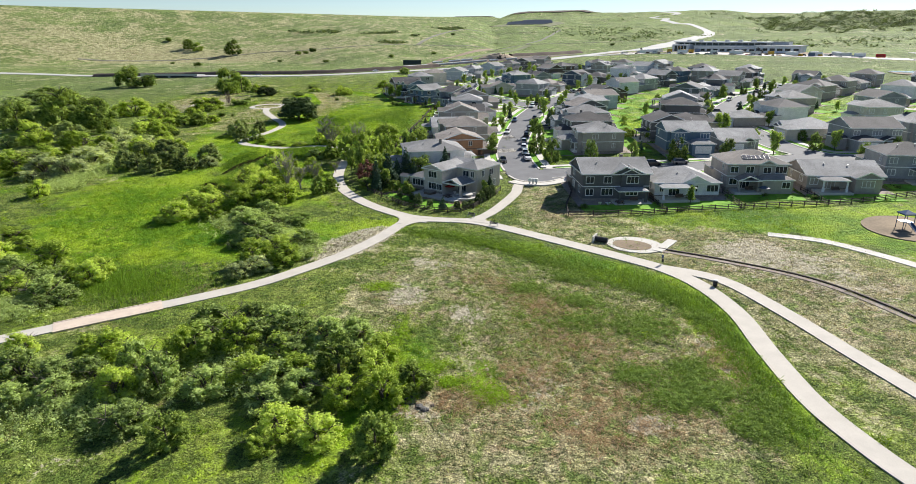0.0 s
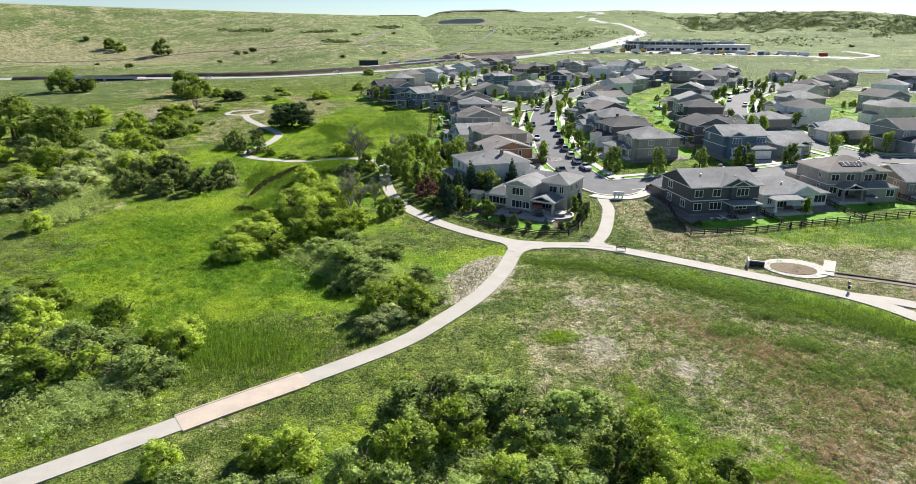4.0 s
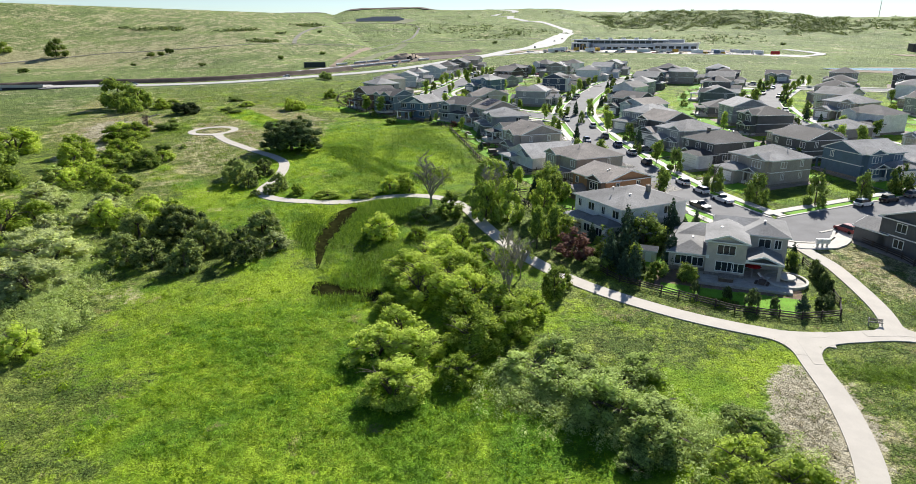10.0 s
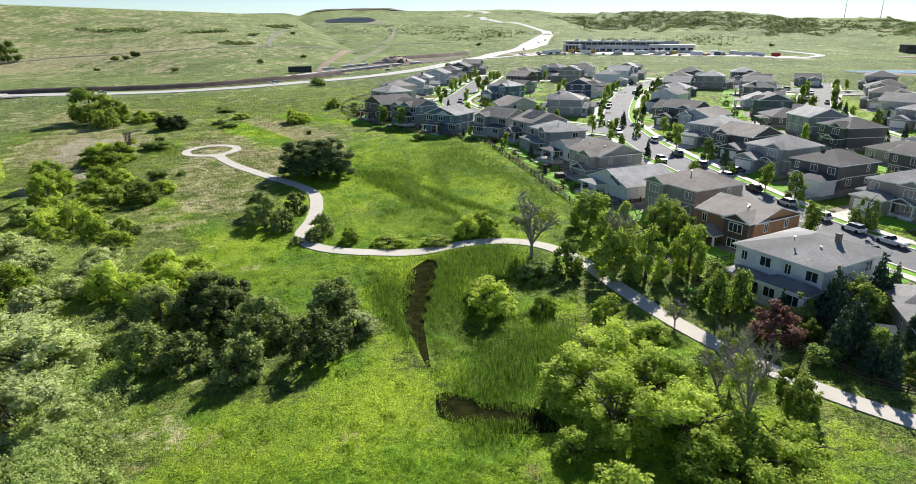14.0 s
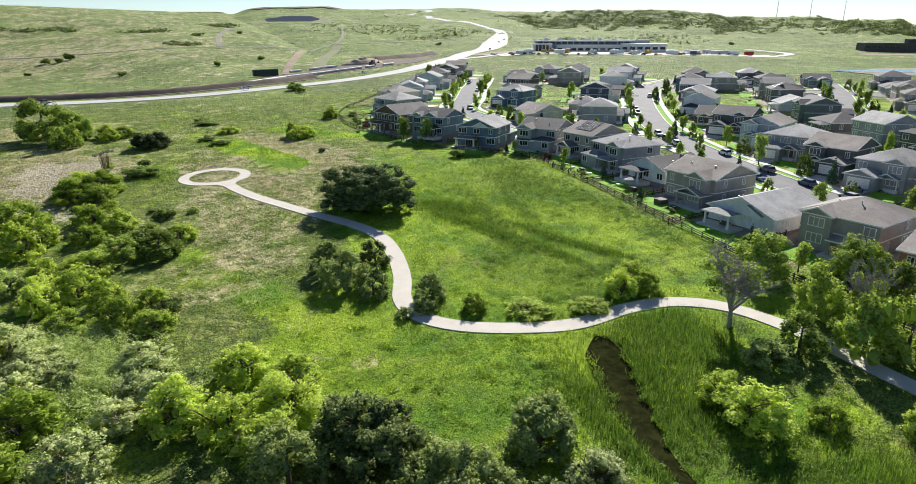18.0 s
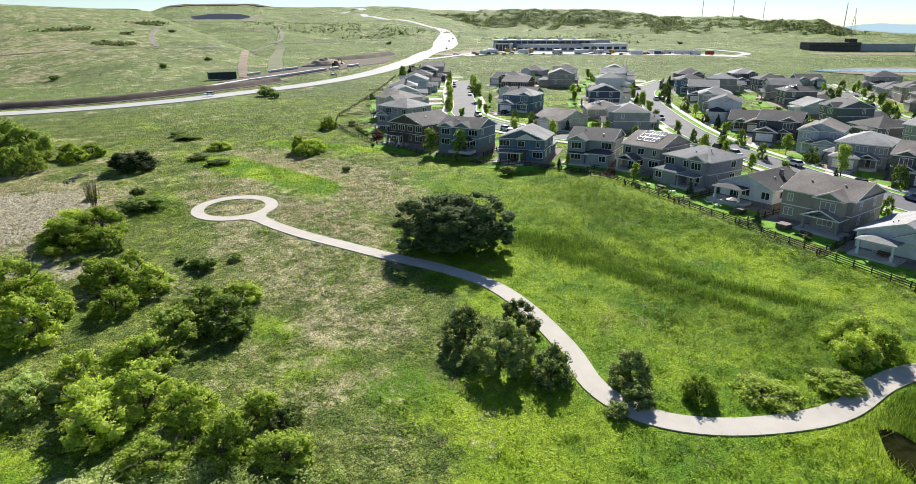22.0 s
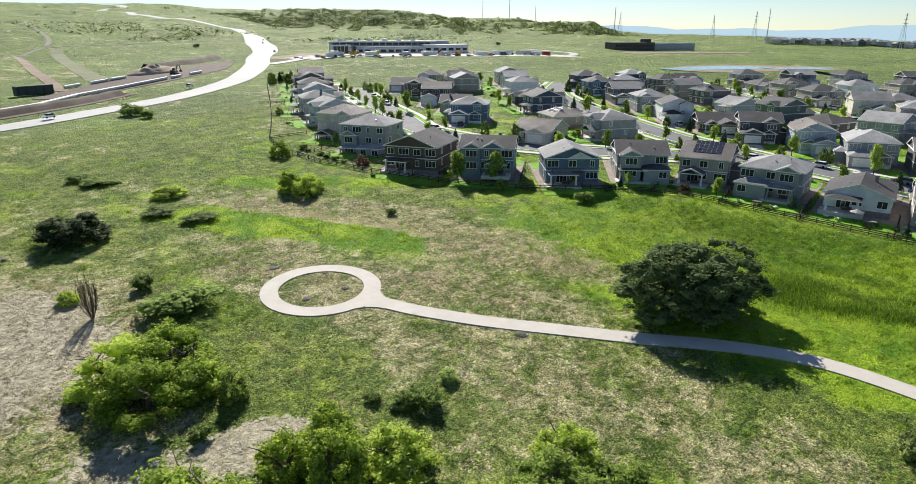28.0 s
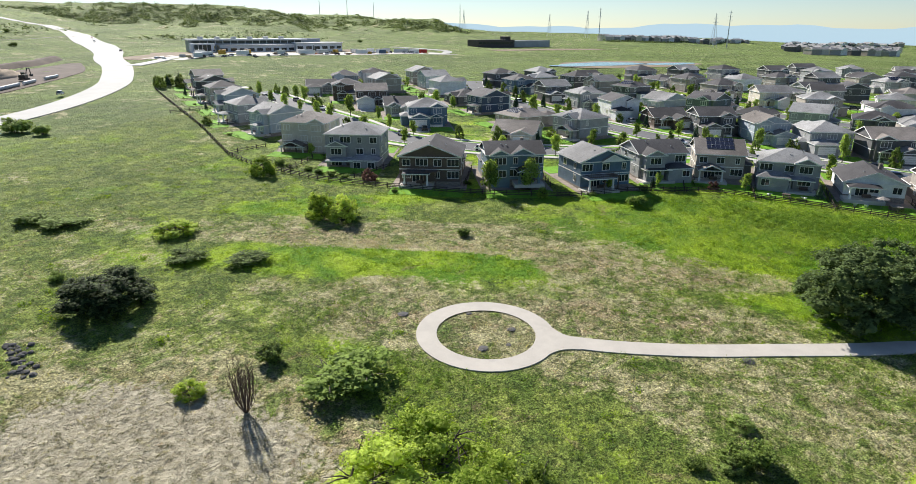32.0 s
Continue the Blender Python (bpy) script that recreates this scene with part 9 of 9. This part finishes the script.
for x, y, turn, paint in ((-150, 503, -90, "silver"), (20, 551, -55, "white"), (215, 742, -35, "black"), (300, 875, -38, "white"), (330, 915, 142, "red"), (-60, 507, 110, "white")):
    o = copy_thing(protos[paint, False], pose(x, y, gz(x, y) + 0.75, 0, 0, turn))
    o["label"] = f"{paint} car on the far road"
# solar field and dark rim rock below the mesa
field = tagged(new("solar_field"), "field of tilted solar panel rows on the slope", "solar panels")
field.location = (185, 1540, gz(185, 1540))
for k in range(7):
    ox, oy = (k - 3) * 7, (k - 3) * 22
    l = 56 - 5 * abs(k - 2)
    row = Shape().add([(-l, -3, 1.0), (l, -3, 1.0), (l, 3, 4.0), (-l, 3, 4.0), (-l, -3, 0.6), (l, -3, 0.6), (l, 3, 3.6), (-l, 3, 3.6)], [(0, 1, 2, 3), (7, 6, 5, 4), (0, 4, 5, 1), (2, 6, 7, 3), (1, 5, 6, 2), (3, 7, 4, 0)])
    part("panel_row", row.mesh("panel_row", PAINTS["grey"]), field).matrix_local = pose(ox, oy, gz(185 + ox, 1540 + oy) - gz(185, 1540), 0, 0, -30)
strip("solar_yard", [(120, 1545), (180, 1510), (245, 1475)], 150, 0.15, OLDTRACK, "bare mown ground of the solar field", "soil", 12, thick=1.0)
for name, a0, a1, back, wide in (("rim_rock", 7.7, 15.0, 62, 26), ("rim_rock", 2.2, 5.6, 30, 20)):
    az_ = np.linspace(a0, a1, 8)
    rr_ = np.interp(az_, CREST_AZ, CREST_R) - back
    strip(name, list(zip(-80 + rr_ * np.sin(np.radians(az_)), 150 + rr_ * np.cos(np.radians(az_)))), wide, 1.5, DARKDIRT, "dark rocky rim of the mesa", "rock", 20, thick=4)

# ---- things on the patios ----


def umbrella(x, y, cloth):
    u = tagged(new("patio_umbrella"), "open cloth patio umbrella", "umbrella")
    u.location = (x, y, gz(x, y))
    part("base", Shape().tube([(0, 0, 0), (0, 0, 0.12)], [0.35, 0.3], 10).mesh("base", BLACK), u)
    part("pole", Shape().tube([(0, 0, 0.1), (0, 0, 2.5)], [0.03, 0.03], 6).mesh("pole", METAL), u)
    v = [(0, 0, 2.65)] + [(1.35 * math.cos(k * math.pi / 4), 1.35 * math.sin(k * math.pi / 4), 2.1) for k in range(8)] + [(0, 0, 2.6)]
    part("canopy", mesh("canopy", v, [(0, k + 1, (k + 1) % 8 + 1) for k in range(8)] + [(9, (k + 1) % 8 + 1, k + 1) for k in range(8)], cloth), u)


def table(x, y, turn):
    t = tagged(new("patio_table"), "dark patio table with bench seats", "table")
    t.matrix_world = pose(x, y, gz(x, y) + 0.1, 0, 0, turn)
    part("top", Shape().box(-0.9, 0.9, -0.5, 0.5, 0.68, 0.75).mesh("top", DECK), t)
    for sy in (-0.85, 0.85):
        part("seat", Shape().box(-0.85, 0.85, sy - 0.2, sy + 0.2, 0.4, 0.46).box(-0.7, -0.6, sy - 0.15, sy + 0.15, 0, 0.4).box(0.6, 0.7, sy - 0.15, sy + 0.15, 0, 0.4).mesh("seat", DECK), t)
    part("trestle", Shape().box(-0.6, -0.5, -0.4, 0.4, 0, 0.68).box(0.5, 0.6, -0.4, 0.4, 0, 0.68).mesh("trestle", DECK), t)


def hot_tub(x, y, turn):
    h = tagged(new("hot_tub"), "covered brown hot tub on a patio", "hot tub")
    h.matrix_world = pose(x, y, gz(x, y) + 0.1, 0, 0, turn)
    part("shell", Shape().box(-1.05, 1.05, -1.05, 1.05, 0, 0.85).mesh("shell", DECK), h)
    part("cover", Shape().box(-1.1, 1.1, -1.1, 1.1, 0.85, 0.97).mesh("cover", STONE), h)


def lounger(x, y, turn):
    l = tagged(new("sun_lounger"), "white reclining sun lounger", "chair")
    l.matrix_world = pose(x, y, gz(x, y) + 0.1, 0, 0, turn)
    part("bed", Shape().box(-0.32, 0.32, -0.9, 0.4, 0.3, 0.38).mesh("bed", TRIM), l)
    part("backrest", Shape().add([(-0.32, 0.4, 0.3), (0.32, 0.4, 0.3), (0.32, 0.95, 0.75), (-0.32, 0.95, 0.75), (-0.32, 0.4, 0.38), (0.32, 0.4, 0.38), (0.32, 0.92, 0.82), (-0.32, 0.92, 0.82)], [(0, 3, 2, 1), (4, 5, 6, 7), (0, 1, 5, 4), (2, 3, 7, 6), (1, 2, 6, 5), (3, 0, 4, 7)]).mesh("backrest", TRIM), l)
    for sy in (-0.7, 0.3):
        part("leg", Shape().box(-0.3, 0.3, sy - 0.03, sy + 0.03, 0, 0.3).mesh("leg", METAL), l)


disc("round_patio", 3.2, 146.4, 0, 3.1, 0.30, FLAGSTONE, "round flagstone terrace behind a house", "patio")
disc("seat_wall", 3.2, 146.4, 2.85, 3.25, 0.62, PAVING, "low pale stone wall round the terrace", "wall", kind="")
disc("fire_pit", 3.6, 146.6, 0.0, 1.25, 0.95, PAVING, "round fire pit with a pale cover", "fire pit", kind="")
umbrella(-0.6, 149.6, RED_LENS)
hot_tub(-5.6, 149.6, 52)
table(-1.2, 146.6, 40)
lounger(0.9, 148.6, 30)
hot_tub(-7.2, 262.5, 5)
lounger(-7.5, 268, 70), lounger(-7.2, 270, 70)
umbrella(-6.5, 265, WALLS["taupe"])
table(-6.8, 283.5, 85), lounger(-7.2, 280, 60), lounger(-7.3, 287, 100)
table(-9.5, 247.5, 80), hot_tub(-8.8, 252, 0)
table(38, 137.5, 0), lounger(33.5, 137.6, 160), lounger(35.2, 137.4, 190)
table(54.5, 138.8, 10), umbrella(72, 140.5, WALLS["navy"])
shed = tagged(new("garden_shed"), "small beige shed with peaked roof", "shed")
shed.matrix_world = pose(-12.0, 161.6, gz(-12.0, 161.6), 0, 0, -38)
part("wall", Shape().box(-1.3, 1.3, -1.0, 1.0, -0.3, 2.1).mesh("wall", WALLS["beige"]), shed)
part("roof", moved(roof_shape(2.6, 2.0, 0.5, 0.2, "gable_x")[0], 0, 0, 2.15).mesh("roof", [ROOFS["grey"], TRIM]), shed)
part("door", moved(Shape().box(-0.5, 0.5, -0.05, 0.02, 0, 1.8), 0, -1.0, 0).mesh("door", TRIM), shed)
